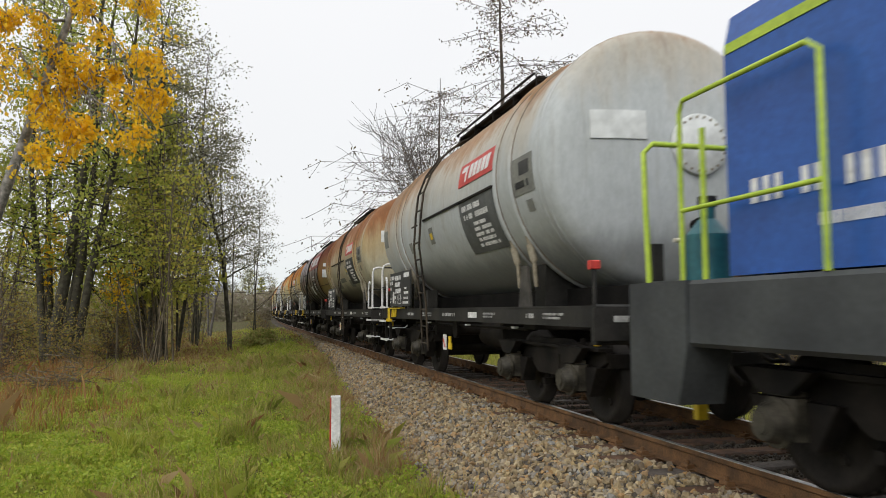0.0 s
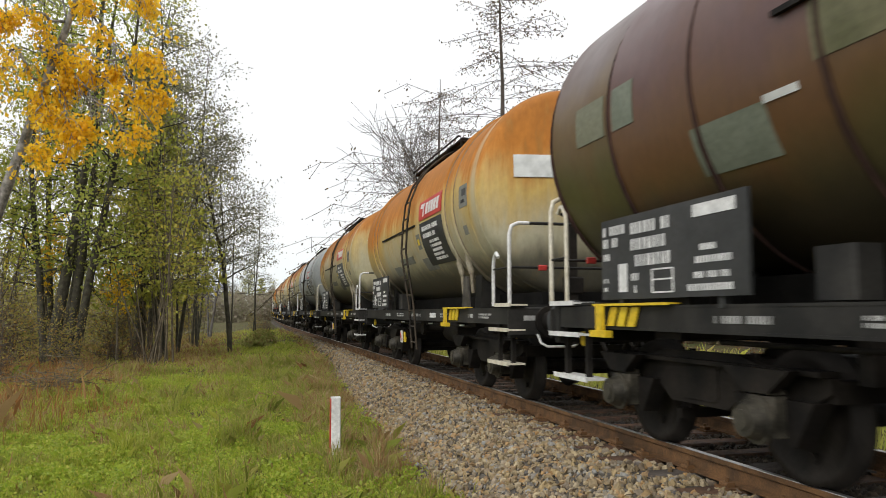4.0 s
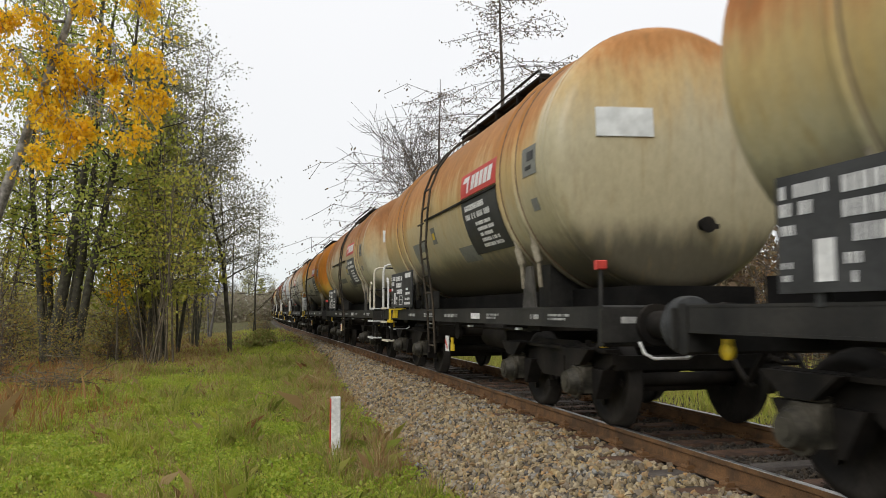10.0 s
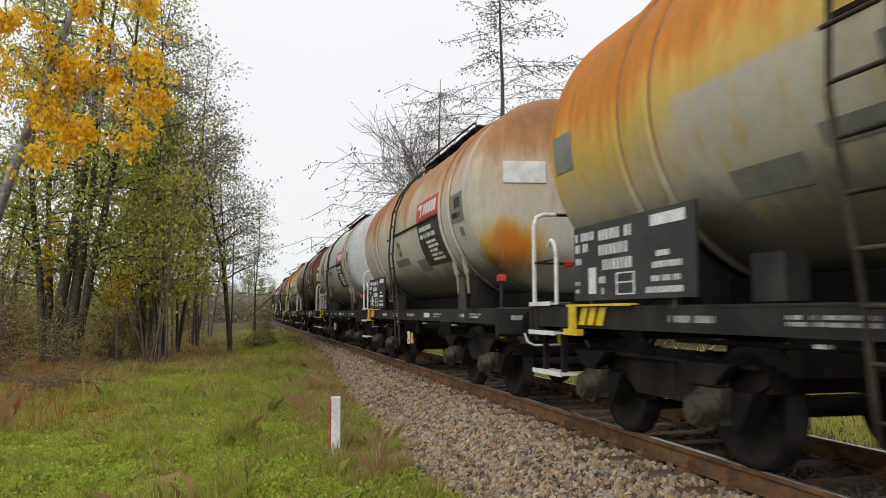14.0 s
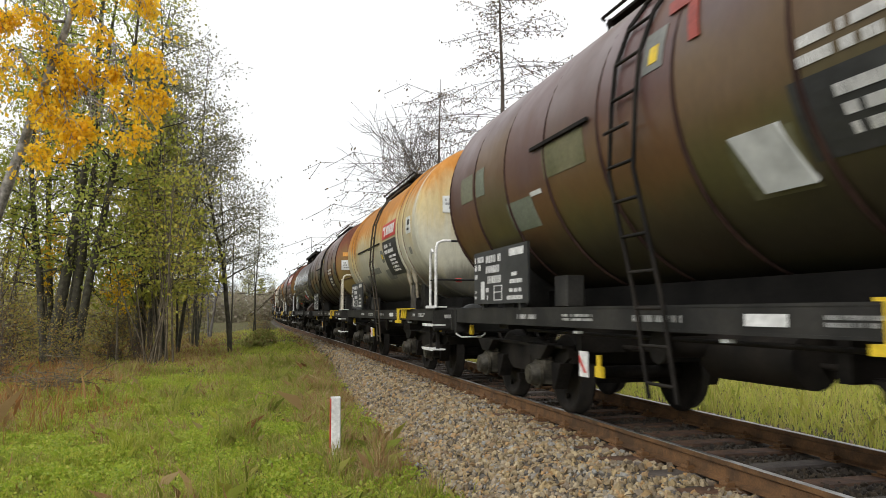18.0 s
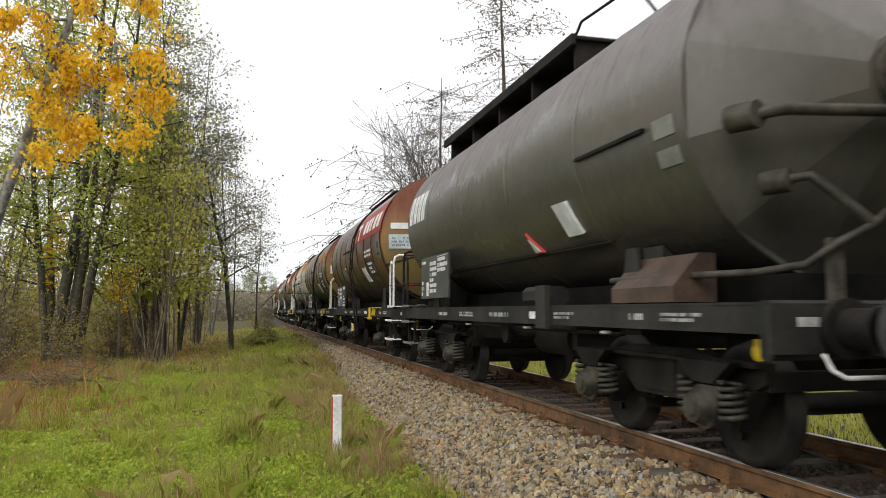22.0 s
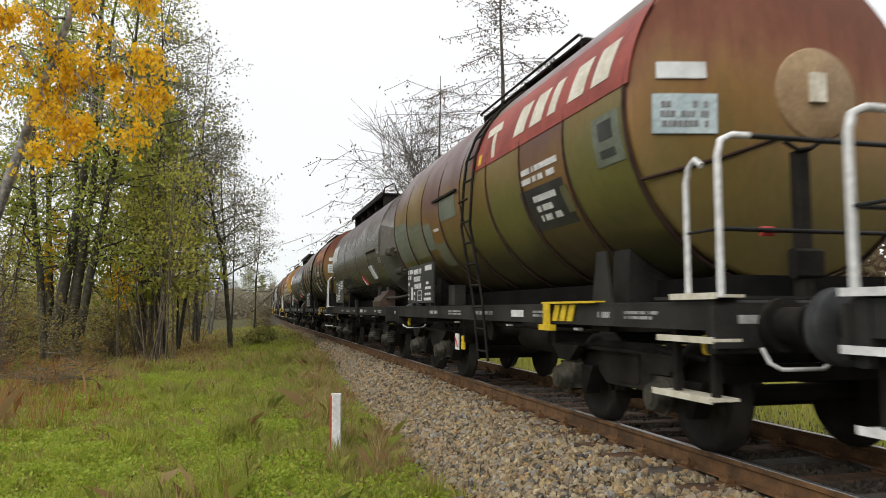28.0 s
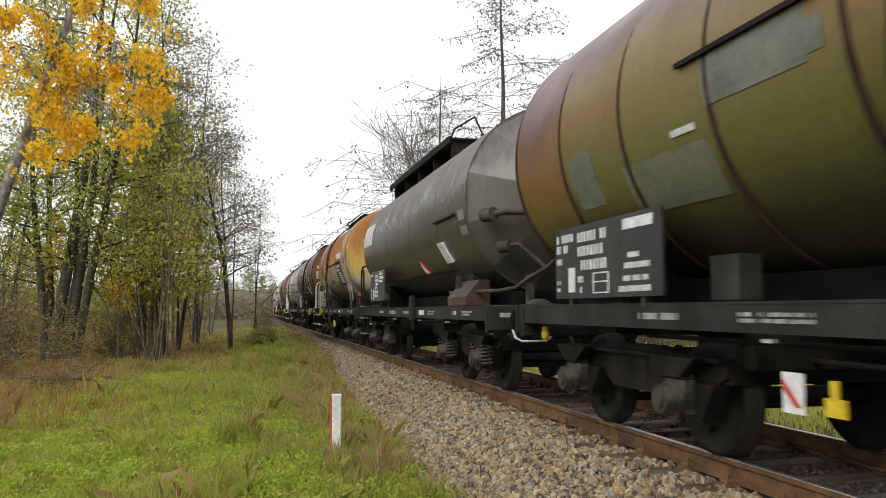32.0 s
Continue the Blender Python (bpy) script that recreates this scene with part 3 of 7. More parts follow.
def rail_low(s, tall=False):
    y, z = (S(0.92), 2.25) if tall else (S(1.24), 1.93)
    s.tube([(-1.36, y, 1.25), (-1.36, y, z - 0.16), (-1.36, y - 0.04, z - 0.05), (-1.36, y - 0.12, z), (-1.36, y - 0.20, z - 0.06)], 0.022, 8)


def rail_high(s, tall=False):
    y, z = (S(0.53), 2.38) if tall else (S(0.63), 2.27)
    s.tube([(-1.36, y, 1.25), (-1.36, y, z - 0.15), (-1.33, y, z - 0.04), (-1.24, y, z), (-1.1, y, z)], 0.025, 8)


def rail_cross(s, tall=False):
    y, z = (S(0.53), 2.38) if tall else (S(0.63), 2.27)
    s.tube([(-1.1, y, z), (1.2, y, z), (1.32, y, z - 0.06), (1.34, y, 1.25)], 0.02, 6)
    s.tube([(-1.36, y, 1.72), (1.34, y, 1.72)], 0.016, 6)
    s.tube([(-1.36, S(0.92 if tall else 1.24), 1.72), (-1.36, y, 1.72)], 0.012, 5)


def brake_column(s):
    y = S(0.82)
    s.box(-0.50, -0.38, y - 0.05, y + 0.05, 1.25, 2.36, 0.015)
    s.box(-0.56, -0.32, y - 0.08, y + 0.02, 1.40, 1.62, 0.02)
    s.tube([(-0.62, y - 0.06, 2.42), (-0.50, y - 0.06, 2.36), (-0.38, y - 0.06, 2.38), (-0.26, y - 0.06, 2.46)], 0.018, 6)


def tail_marker(s):
    s.cyl((-1.18, S(1.0), 1.22), (-1.18, S(1.0), 1.60), 0.022, n=8)


def marker_head(s):
    s.box(-1.23, -1.13, S(0.96), S(1.04), 1.58, 1.67, 0.01)


def hook_yellow(s):
    s.box(-1.205, -1.165, S(0.91), S(0.99), 0.90, 0.98)
    s.lathe_x([(-1.21, 0.001), (-1.21, 0.058), (-1.16, 0.058), (-1.16, 0.001)], S(0.95), 0.89, 14)


def rigging(w):
    """Reservoirs, cross-beams, sills and rods under the frame, each a part."""
    part("air_reservoir", "res_a", lambda s: s.cyl((-0.55, S(5.0), 0.82), (-0.55, S(6.1), 0.82), 0.21, n=20), DARK_STEEL, w)
    part("air_reservoir", "res_b", lambda s: s.cyl((0.5, S(6.3), 0.80), (0.5, S(7.4), 0.80), 0.26, n=20), DARK_STEEL, w)
    for k in (4.26, 7.96):
        part("brake_beam", "beam", lambda s: s.box(-1.0, 1.0, -0.06, 0.06, 0.74, 1.02), DARK_STEEL, w, at=pose(0, S(k), 0))
    part("pull_rod", "rod_a", lambda s: s.tube([(-0.5, S(3.6), 0.80), (-0.5, S(5.5), 0.78), (-0.5, S(8.4), 0.80)], 0.025, 6), DARK_STEEL, w)
    part("brake_pipe", "rod_b", lambda s: s.tube([(-1.1, S(3.0), 0.95), (-1.1, S(9.2), 0.95)], 0.02, 6), DARK_STEEL, w)
    part("centre_sill", "sill", lambda s: s.box(-0.12, 0.12, S(0.7), S(LENGTH - 0.7), 0.92, 1.16), DARK_STEEL, w)
    # dark box closing the gap; its near-black colour stands for shade under the tank
    part("tank_cradle", "cradle", lambda s: s.box(-0.70, 0.70, S(1.2), S(LENGTH - 0.75), 1.17, 1.44), CRADLE_SHADE, w)
    for k in (2.57, 9.67):
        part("bolster", "bolster", lambda s: s.box(-1.25, 1.25, -0.18, 0.18, 0.96, 1.165), DARK_STEEL, w, at=pose(0, S(k), 0))
    for k in (4.0, 6.1, 8.2):
        part("cross_member", "xmember", lambda s: s.box(-1.26, 1.26, -0.05, 0.05, 1.045, 1.165), DARK_STEEL, w, at=pose(0, S(k), 0))


def outlet_pan(s):
    s.cyl((0, S(6.1), 1.0), (0, S(6.1), 1.5), 0.2, n=16)
    s.cyl((-1.1, S(6.1), 0.88), (1.1, S(6.1), 0.88), 0.09, n=14)
    s.cyl((-1.16, S(6.1), 0.88), (-1.1, S(6.1), 0.88), 0.14, n=14)


def lever_card(s):
    s.box(-1.36, -1.345, S(7.02), S(7.19), 0.56, 0.80, 0.0)


def lever_mark(s):
    s.prism([(S(7.03), 0.60), (S(7.08), 0.60), (S(7.18), 0.70), (S(7.18), 0.76)], -1.366, -1.361)


def lever_yellow(s):
    s.box(-1.37, -1.345, S(6.70), S(6.84), 0.58, 0.68)
    s.cyl((-1.36, S(6.77), 0.68), (-1.36, S(6.77), 0.78), 0.025, n=8)


def sole_label(s):
    s.box(-1.358, -1.352, S(4.3), S(4.7), 1.08, 1.16)


def sole_words(s):
    for a, b, k in ((5.4, 6.2, 1), (6.9, 7.6, 2), (8.3, 8.9, 3), (1.35, 1.9, 4), (2.1, 2.4, 5), (3.5, 4.0, 6)):
        words(s, -1.352, S(a), S(b), 1.08, 1.16, 1 if k % 2 else 2, k)


def rod_lights(s):
    s.box(-1.30, -1.24, -0.045, 0.045, 0.96, 0.985)


def manhole_end(s):
    y = S(1.66) - 0.39
    s.lathe_y([(y + 0.10, 0.30), (y - 0.02, 0.30), (y - 0.02, 0.335), (y - 0.06, 0.335), (y - 0.075, 0.32), (y - 0.075, 0.001)], 0.19, 2.95, 36)


def manhole_bolts(s):
    y = S(1.66) - 0.465
    for k in range(22):
        a = 2 * math.pi * k / 22
        s.cyl((0.19 + 0.295 * math.cos(a), y + 0.01, 2.95 + 0.295 * math.sin(a)), (0.19 + 0.295 * math.cos(a), y - 0.012, 2.95 + 0.295 * math.sin(a)), 0.014, n=6)


def end_valve(s):
    y = S(1.66) - 0.36
    s.cyl((0.16, y + 0.1, 2.10), (0.16, y - 0.08, 2.08), 0.06, n=14)
    s.cyl((0.16, y - 0.08, 2.08), (0.16, y - 0.11, 2.08), 0.085, n=14)
    s.box(0.12, 0.29, y - 0.10, y - 0.06, 2.04, 2.09)


def end_box(s):
    y = S(1.66) - 0.38
    s.box(-0.22, -0.04, y - 0.07, y + 0.05, 3.02, 3.30, 0.015)
    s.box(-0.24, -0.02, y - 0.05, y + 0.05, 3.34, 3.44, 0.01)


def slant_block(s, y, width, z0, z1, r, off, lean=0.04, cz=TANK_Z):
    """A plain block on the near flank, leaning like painted capitals."""
    vs = []
    n = 4
    for o in (off, off * 0.3):
        for i in range(n + 1):
            a = (z0 + (z1 - z0) * i / n - cz) / r
            for q in (0, width):
                vs.append((-(r + o) * math.cos(a), y - q - lean * i / n, cz + (r + o) * math.sin(a)))
    m = 2 * (n + 1)
    fs = [(2 * i, 2 * i + 2, 2 * i + 3, 2 * i + 1) for i in range(n)]
    fs += [(2 * i, m + 2 * i, m + 2 * i + 2, 2 * i + 2) for i in range(n)] + [(2 * i + 1, 2 * i + 3, m + 2 * i + 3, m + 2 * i + 1) for i in range(n)]
    fs += [(0, 1, m + 1, m), (2 * n, m + 2 * n, m + 2 * n + 1, 2 * n + 1)]
    s.add(vs, fs)


WHEELS = []


def running_gear(w, full=True, springs=False):
    """Frame, bogies, wheels, buffers and brake gear, the same under every wagon."""
    part("solebar", "solebar_near", lambda s: solebar(s, -1.35), FRAME_STEEL, w)
    part("solebar", "solebar_far", lambda s: solebar(s, 1.35), FRAME_STEEL, w)
    for k, rz in ((0.66, 0), (LENGTH - 0.66, 180)):
        hs = part("headstock", "headstock", headstock, FRAME_STEEL, w, at=pose(0, S(k), 0, 0, 0, rz))
        for q in (-1.01, 1.01):
            part("buffer_plate", "buffer_plate", buffer_plate, FRAME_STEEL, hs, at=pose(q, 0, 0))
        part("draw_plate", "draw_plate", draw_plate, FRAME_STEEL, hs)
    rigging(w)
    part("outlet_pipe", "outlet_pan", outlet_pan, DARK_STEEL, w)
    for y, rz in ((S(0), 0), (S(LENGTH), 180)):
        for x in (-0.875, 0.875):
            b = part("buffer", "buffer_shank", buffer_shank, DARK_STEEL, w, at=pose(x, y, 1.06, 0, 0, rz))
            part("buffer_head", "buffer_head", buffer_head, BUFFER, b)
        part("coupling", "coupling", coupling, DARK_STEEL, w, at=pose(0, y, 1.04, 0, 0, rz))
    for k in (2.57, 9.67):
        b = part("bogie", "bogie", bogie_sides, DARK_STEEL, w, at=pose(0, S(k), 0))
        for y in (-0.95, 0.95):
            part("axle_box", "axle_box", axle_box, BOX_STEEL, b, at=pose(0, y, 0.46))
            if full:
                part("brake_block", "brake_block", brake_block, DARK_STEEL, b, at=pose(-0.75, y + (0.54 if y < 0 else -0.54), 0.46))
            WHEELS.append((part("wheelset", "wheelset", wheelset, WHEEL_STEEL, b, at=pose(0, y, 0.46)), w, y))
            if springs:
                for q in (-0.26, 0.26):
                    part("spring", "coil_spring", coil_spring, BOX_STEEL, b, at=pose(-1.12, y + q, 0.38))
    part("buffer_mark", "buffer_mark", lambda s: s.box(-1.20, -1.04, -0.092, -0.088, 1.07, 1.13), STENCIL, w, at=pose(0, S(0.66), 0))
    part("grab_loop", "grab_loop", grab_loop, WHITE, w, at=pose(0, S(0.55), 0))
    part("pulley", "hook_yellow", hook_yellow, YELLOW, w)
    part("pulley", "hook_yellow", hook_yellow, YELLOW, w, at=pose(0, LENGTH - 1.9, 0))
    part("stencil", "sole_words", sole_words, STENCIL, w)
    part("stencil_board", "sole_label", sole_label, WHITE, w)
    if full:
        for k in (3.0, 5.0, 7.4):
            part("bracket", "rod_lights", rod_lights, PALE, w, at=pose(0, S(k), 0))


def brake_platform(w, end, rail_mat, step_mat, bar=True, tall=False):
    """The brakeman's platform with steps and handrails at one end, and the yellow changeover bar beside it."""
    order = [platform_floor, rail_low, rail_high, rail_cross, brake_column]
    def put(name, fn, mat, label=""):
        key = name + str(order.index(fn)) + end + str(tall)
        def build(s):
            fn(s, tall) if fn in (rail_low, rail_high, rail_cross) else fn(s)
            if end == "rear":
                s.v = [(x, -y, z) for x, y, z in s.v]
                s.f = [f[::-1] for f in s.f]
        return part(name, key, build, mat, w, label)
    put("platform_floor", platform_floor, FRAME_STEEL)
    for k in (0.74, 1.22):
        q = S(k) if end == "front" else -S(k)
        part("step_hanger", "step_iron", lambda s: s.box(-1.30, -1.25, -0.03, 0.03, 0.53, 1.23), DARK_STEEL, w, at=pose(0, q, 0))
    for k, (x, z, sa, sb) in enumerate(((-1.36, 1.25, 0.55, 1.12), (-1.38, 0.945, 0.57, 1.28), (-1.36, 0.53, 0.64, 1.40))):
        def one(s, x=x, z=z, sa=sa, sb=sb):
            q = -1 if end == "rear" else 1
            a, b = sorted((q * S(sa), q * S(sb)))
            s.box(x - 0.02, x + 0.20, a, b, z, z + 0.022)
            s.box(x - 0.035, x - 0.02, a, b, z - 0.012, z + 0.034)
        part("step", "step%d%s" % (k, end), one, step_mat, w)
    put("handrail", rail_low, rail_mat)
    put("handrail", rail_high, rail_mat)
    put("cross_rail", rail_cross, FRAME_STEEL)
    put("brake_column", brake_column, DARK_STEEL)
    q = S(0.60) if end == "front" else -S(0.60)
    part("release_handle", "red_handle", lambda s: s.box(-1.0, -0.90, -0.05, -0.02, 1.68, 1.75, 0.01), RED, w, "small red handle", pose(0, q, 0))
    q = S(2.6) if end == "front" else -S(2.6)
    if not bar:
        return
    part("changeover_bar", "yellow_bar", yellow_bar, YELLOW, w, at=pose(0, q, 0))
    part("hatched_board", "yellow_hatch", yellow_hatch, YELLOW, w, at=pose(0, q, 0))


def grey_tank(w, paint, end, o):
    """Barrel with double hoops, rounded ends, ladder, boards and signs."""
    hoop = HOOPS[o % len(HOOPS)]
    y0, y1 = S(1.66), S(LENGTH - 1.45)
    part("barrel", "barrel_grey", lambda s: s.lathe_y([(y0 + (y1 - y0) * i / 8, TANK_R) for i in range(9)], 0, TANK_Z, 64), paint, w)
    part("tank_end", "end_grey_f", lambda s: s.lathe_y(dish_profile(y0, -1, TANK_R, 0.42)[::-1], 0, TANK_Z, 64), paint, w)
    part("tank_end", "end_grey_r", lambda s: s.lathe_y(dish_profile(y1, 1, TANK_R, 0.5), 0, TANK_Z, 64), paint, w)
    part("weld_seam", "seam_grey", lambda s: ring(s, y0, TANK_R, 0.008), paint, w)
    d = -0.25 if end == "rear" else 0.0
    hoops = (2.57, 3.12, 8.95, 9.46) if end == "rear" else (2.80, 3.30, 9.42, 9.90)
    for k in hoops:
        hp = part("hoop", "hoop%.2f" % k, lambda s, k=k: ring(s, S(k), TANK_R - 0.004, 0.045), RUSTY if o in (12, 24) else paint, w)
        for q in (-0.048, 0.048):
            part("hoop_edge", "hedge%.2f%.2f" % (k, q), lambda s, k=k, q=q: ring(s, S(k) + q, TANK_R - 0.002, 0.012), hoop, hp)
        cl = part("clamp", "strap_end", lambda s: s.tube([(-1.41, 0, 2.45), (-1.27, 0, 2.08), (-1.18, 0, 1.80), (-1.15, 0, 1.46)], 0.028, 6), CLAMP, w, at=pose(0, S(k), 0))
        part("turnbuckle", "turnbuckle", lambda s: s.cyl((-1.235, 0, 1.96), (-1.175, 0, 1.76), 0.045, n=10), CLAMP, cl)
    part("weld_seam", "seam_shoulder%.1f" % d, lambda s: ring(s, S(2.04 + d), TANK_R, 0.006), paint, w)
    for k in ((hoops[0] + hoops[1]) / 2, (hoops[2] + hoops[3]) / 2):
        part("saddle", "saddle", saddle, FRAME_STEEL, w, at=pose(0, S(k), 0))
        part("saddle_web", "saddle_web", saddle_web, SADDLE_DUST, w, at=pose(0, S(k), 0))
    slant = 0.25 if d or o in (2, 9) else 1.0
    part("ladder", "ladder%.2f" % slant, lambda s: ladder(s, slant), LADDER, w, at=pose(0, S(7.1 if o == 1 else 6.75 if end == "rear" else 5.9), 0))
    part("walkway", "walkway", walkway, DARK_STEEL, w, at=pose(0, S(5.5 if end == "rear" else 6.9), 0))
    part("filling_dome", "dome", dome, FRAME_STEEL, w, at=pose(0, S(6.1), 0))
    part("side_rail", "side_rail%.1f" % d, lambda s: s.wrap(S(7.0 if d else 8.6), S(3.2 if d else 5.35), 2.735, 2.765, TANK_R, TANK_Z, 0.030, 1), DARK_STEEL, w)
    zr = {1: 2.96, 2: 2.86, 5: 2.88, 9: 2.86}.get(o, 2.79)
    red = part("sign_board", "red_board%.2f%.1f" % (zr, d), lambda s: s.wrap(S(5.02 + d), S(3.46 + d), zr, zr + 0.33, TANK_R, TANK_Z, 0.012, 6), RED, w, "red sign board with white emblem")
    r = TANK_R
    part("emblem", "logo_a%.2f%.1f" % (zr, d), lambda s: slant_block(s, S(4.74 + d) - 0.02, 0.07, zr + 0.05, zr + 0.20, r, 0.016, 0.03), WHITE, red)
    part("emblem", "logo_c%.2f%.1f" % (zr, d), lambda s: slant_block(s, S(4.90 + d), 0.27, zr + 0.20, zr + 0.275, r, 0.017, 0.06), WHITE, red)
    for k in range(5):
        part("emblem_block", "logo_b%d%.2f%.1f" % (k, zr, d), lambda s, k=k: slant_block(s, S(4.50 + d - k * 0.185) + 0.03, 0.14, zr + 0.07, zr + 0.265, r, 0.016, 0.05), WHITE, red)
    if o == 10:
        part("repaint_patch", "grey_backing", lambda s: s.wrap(S(4.75), S(3.22), 1.92, 2.69, TANK_R, TANK_Z, 0.005, 8), PATCH, w)
        blk = part("address_board", "small_black", lambda s: s.wrap(S(4.60), S(3.38), 2.02, 2.56, TANK_R, TANK_Z, 0.010, 8), SIGN_BLACK, w, "small black board with rows of white writing")
        part("lettering", "small_words", lambda s: flank_words(s, S(4.45), S(3.60), 2.08, 2.46, 4, o), LETTER, blk)
    else:
        blk = part("address_board", "black_board%.1f" % d, lambda s: s.wrap(S(5.02 + d), S(3.50 + d), 1.95, 2.74, TANK_R, TANK_Z, 0.010, 8), SIGN_BLACK if o % 4 != 1 else BOARD_GREY, w, "black board with rows of white writing")
        part("lettering", "black_words%d%.1f" % (o % 3, d), lambda s: flank_words(s, S(4.9 + d), S(3.66 + d), 2.44, 2.69, 2, o), LETTER, blk)
        part("lettering", "black_lines%d%.1f" % (o % 3, d), lambda s: flank_words(s, S(4.55 + d), S(3.72 + d), 2.02, 2.42, 5, o + 5), LETTER, blk)
    if o not in (1, 6, 7, 12):
        part("repaint_patch", "patch_a", lambda s: s.wrap(S(5.5), S(4.7), 1.86, 2.12, TANK_R, TANK_Z, 0.005, 4), PATCH, w)
    if o not in (1, 8):
        zb = 2.48 if o == 12 else 2.08
        part("repaint_patch", "patch_b%.1f" % zb, lambda s: s.wrap(S(7.3), S(6.1), zb, zb + 0.15, TANK_R, TANK_Z, 0.005, 4), PATCH, w)
    if o % 2 == 0 and o != 8:
        part("repaint_patch", "patch_c", lambda s: s.wrap(S(8.2), S(7.5), 1.88, 2.10, TANK_R, TANK_Z, 0.005, 4), PATCH, w)
    la, lb, lz0, lz1 = (2.67, 2.02, 2.50, 2.93) if o in (7, 11, 1, 2) else (2.45, 2.05, 2.68, 3.0)
    hz = part("hazard_label", "label_e%.1f%.2f" % (d, la), lambda s: s.wrap(S(la + d * 0.6), S(lb + d * 0.6), lz0, lz1, TANK_R, TANK_Z, 0.006, 4), PATCH if o != 14 else PALE, w)
    part("pictogram", "label_p%.1f%.2f" % (d, la), lambda s: s.wrap(S(lb + d * 0.6 + (la - lb) * 0.62), S(lb + d * 0.6 + (la - lb) * 0.16), (lz0 + lz1) / 2, lz1 - 0.06, TANK_R, TANK_Z, 0.010, 2), SIGN_BLACK, hz)
    part("lettering", "label_q%.1f%.2f" % (d, la), lambda s: flank_words(s, S(la + d * 0.6 - 0.05), S(lb + d * 0.6 + 0.05), lz0 + 0.05, (lz0 + lz1) / 2 - 0.04, 1, 61), SIGN_BLACK, hz)
    part("label", "label_f%.1f" % d, lambda s: s.wrap(S(2.45 + d), S(2.27 + d), 2.28, 2.42, TANK_R, TANK_Z, 0.006, 2), PATCH, w)
    if o == 6:
        nt = part("end_notice", "notice_s", lambda s: end_panel(s, -1.08, -0.62, 2.98, 3.14, y0, -1, TANK_R, 0.42), PALE, w)
        part("lettering", "notice_s_words", lambda s: end_words(s, -1.05, -0.66, 3.0, 3.12, 2, 31, y0, TANK_R, 0.42, TANK_Z, 0.22), LETTER_GREY, nt)
    else:
        nt = part("end_notice", "notice_f", lambda s: end_panel(s, -1.02, -0.42, 2.98, 3.29, y0, -1, TANK_R, 0.42), PALE, w)
        if o in (7, 14, 19, 24):
            part("lettering", "notice_f_words", lambda s: end_words(s, -0.98, -0.48, 3.03, 3.25, 3, 32, y0, TANK_R, 0.42, TANK_Z, 0.22), LETTER_GREY, nt)
    part("label", "label_r", lambda s: s.wrap(S(10.75), S(10.35), 2.55, 2.92, TANK_R, TANK_Z, 0.006, 4), PATCH, w) if o in (1, 10) else None
    q = 1.35 if d else 0.0
    ly = part("label", "label_y%.1f" % q, lambda s: s.wrap(S(5.40 + q), S(5.15 + q), 2.30, 2.58, TANK_R, TANK_Z, 0.008, 2), PATCH, w)
    part("label_mark", "label_t%.1f" % q, lambda s: s.wrap(S(5.34 + q), S(5.21 + q), 2.38, 2.49, TANK_R, TANK_Z, 0.012, 1), YELLOW, ly)
    if o == 8:
        part("repaint_patch", "chevron_a", lambda s: s.wrap(S(8.26), S(7.28), 2.24, 2.41, TANK_R, TANK_Z, 0.005, 3), PATCH, w)
        part("repaint_patch", "chevron_b", lambda s: s.wrap(S(8.26), S(7.92), 1.86, 2.24, TANK_R, TANK_Z, 0.005, 4), PATCH, w)
    if o == 1:
        part("repaint_patch", "small_grey", lambda s: s.wrap(S(8.40), S(8.16), 2.26, 2.46, TANK_R, TANK_Z, 0.005, 2), PATCH, w)
    if o in (1, 10, 30):
        mh = part("manhole", "manhole_end", manhole_end, CREAM_COVER if o == 10 else PALE, w, "pale bolted round cover")
        part("bolts", "manhole_bolts", manhole_bolts, CLAMP, mh)
    elif o in (4, 5, 6, 7, 9):
        part("lamp_box", "end_box", end_box, FRAME_STEEL, w)
    part("drain_valve", "end_valve", end_valve, DARK_STEEL, w)


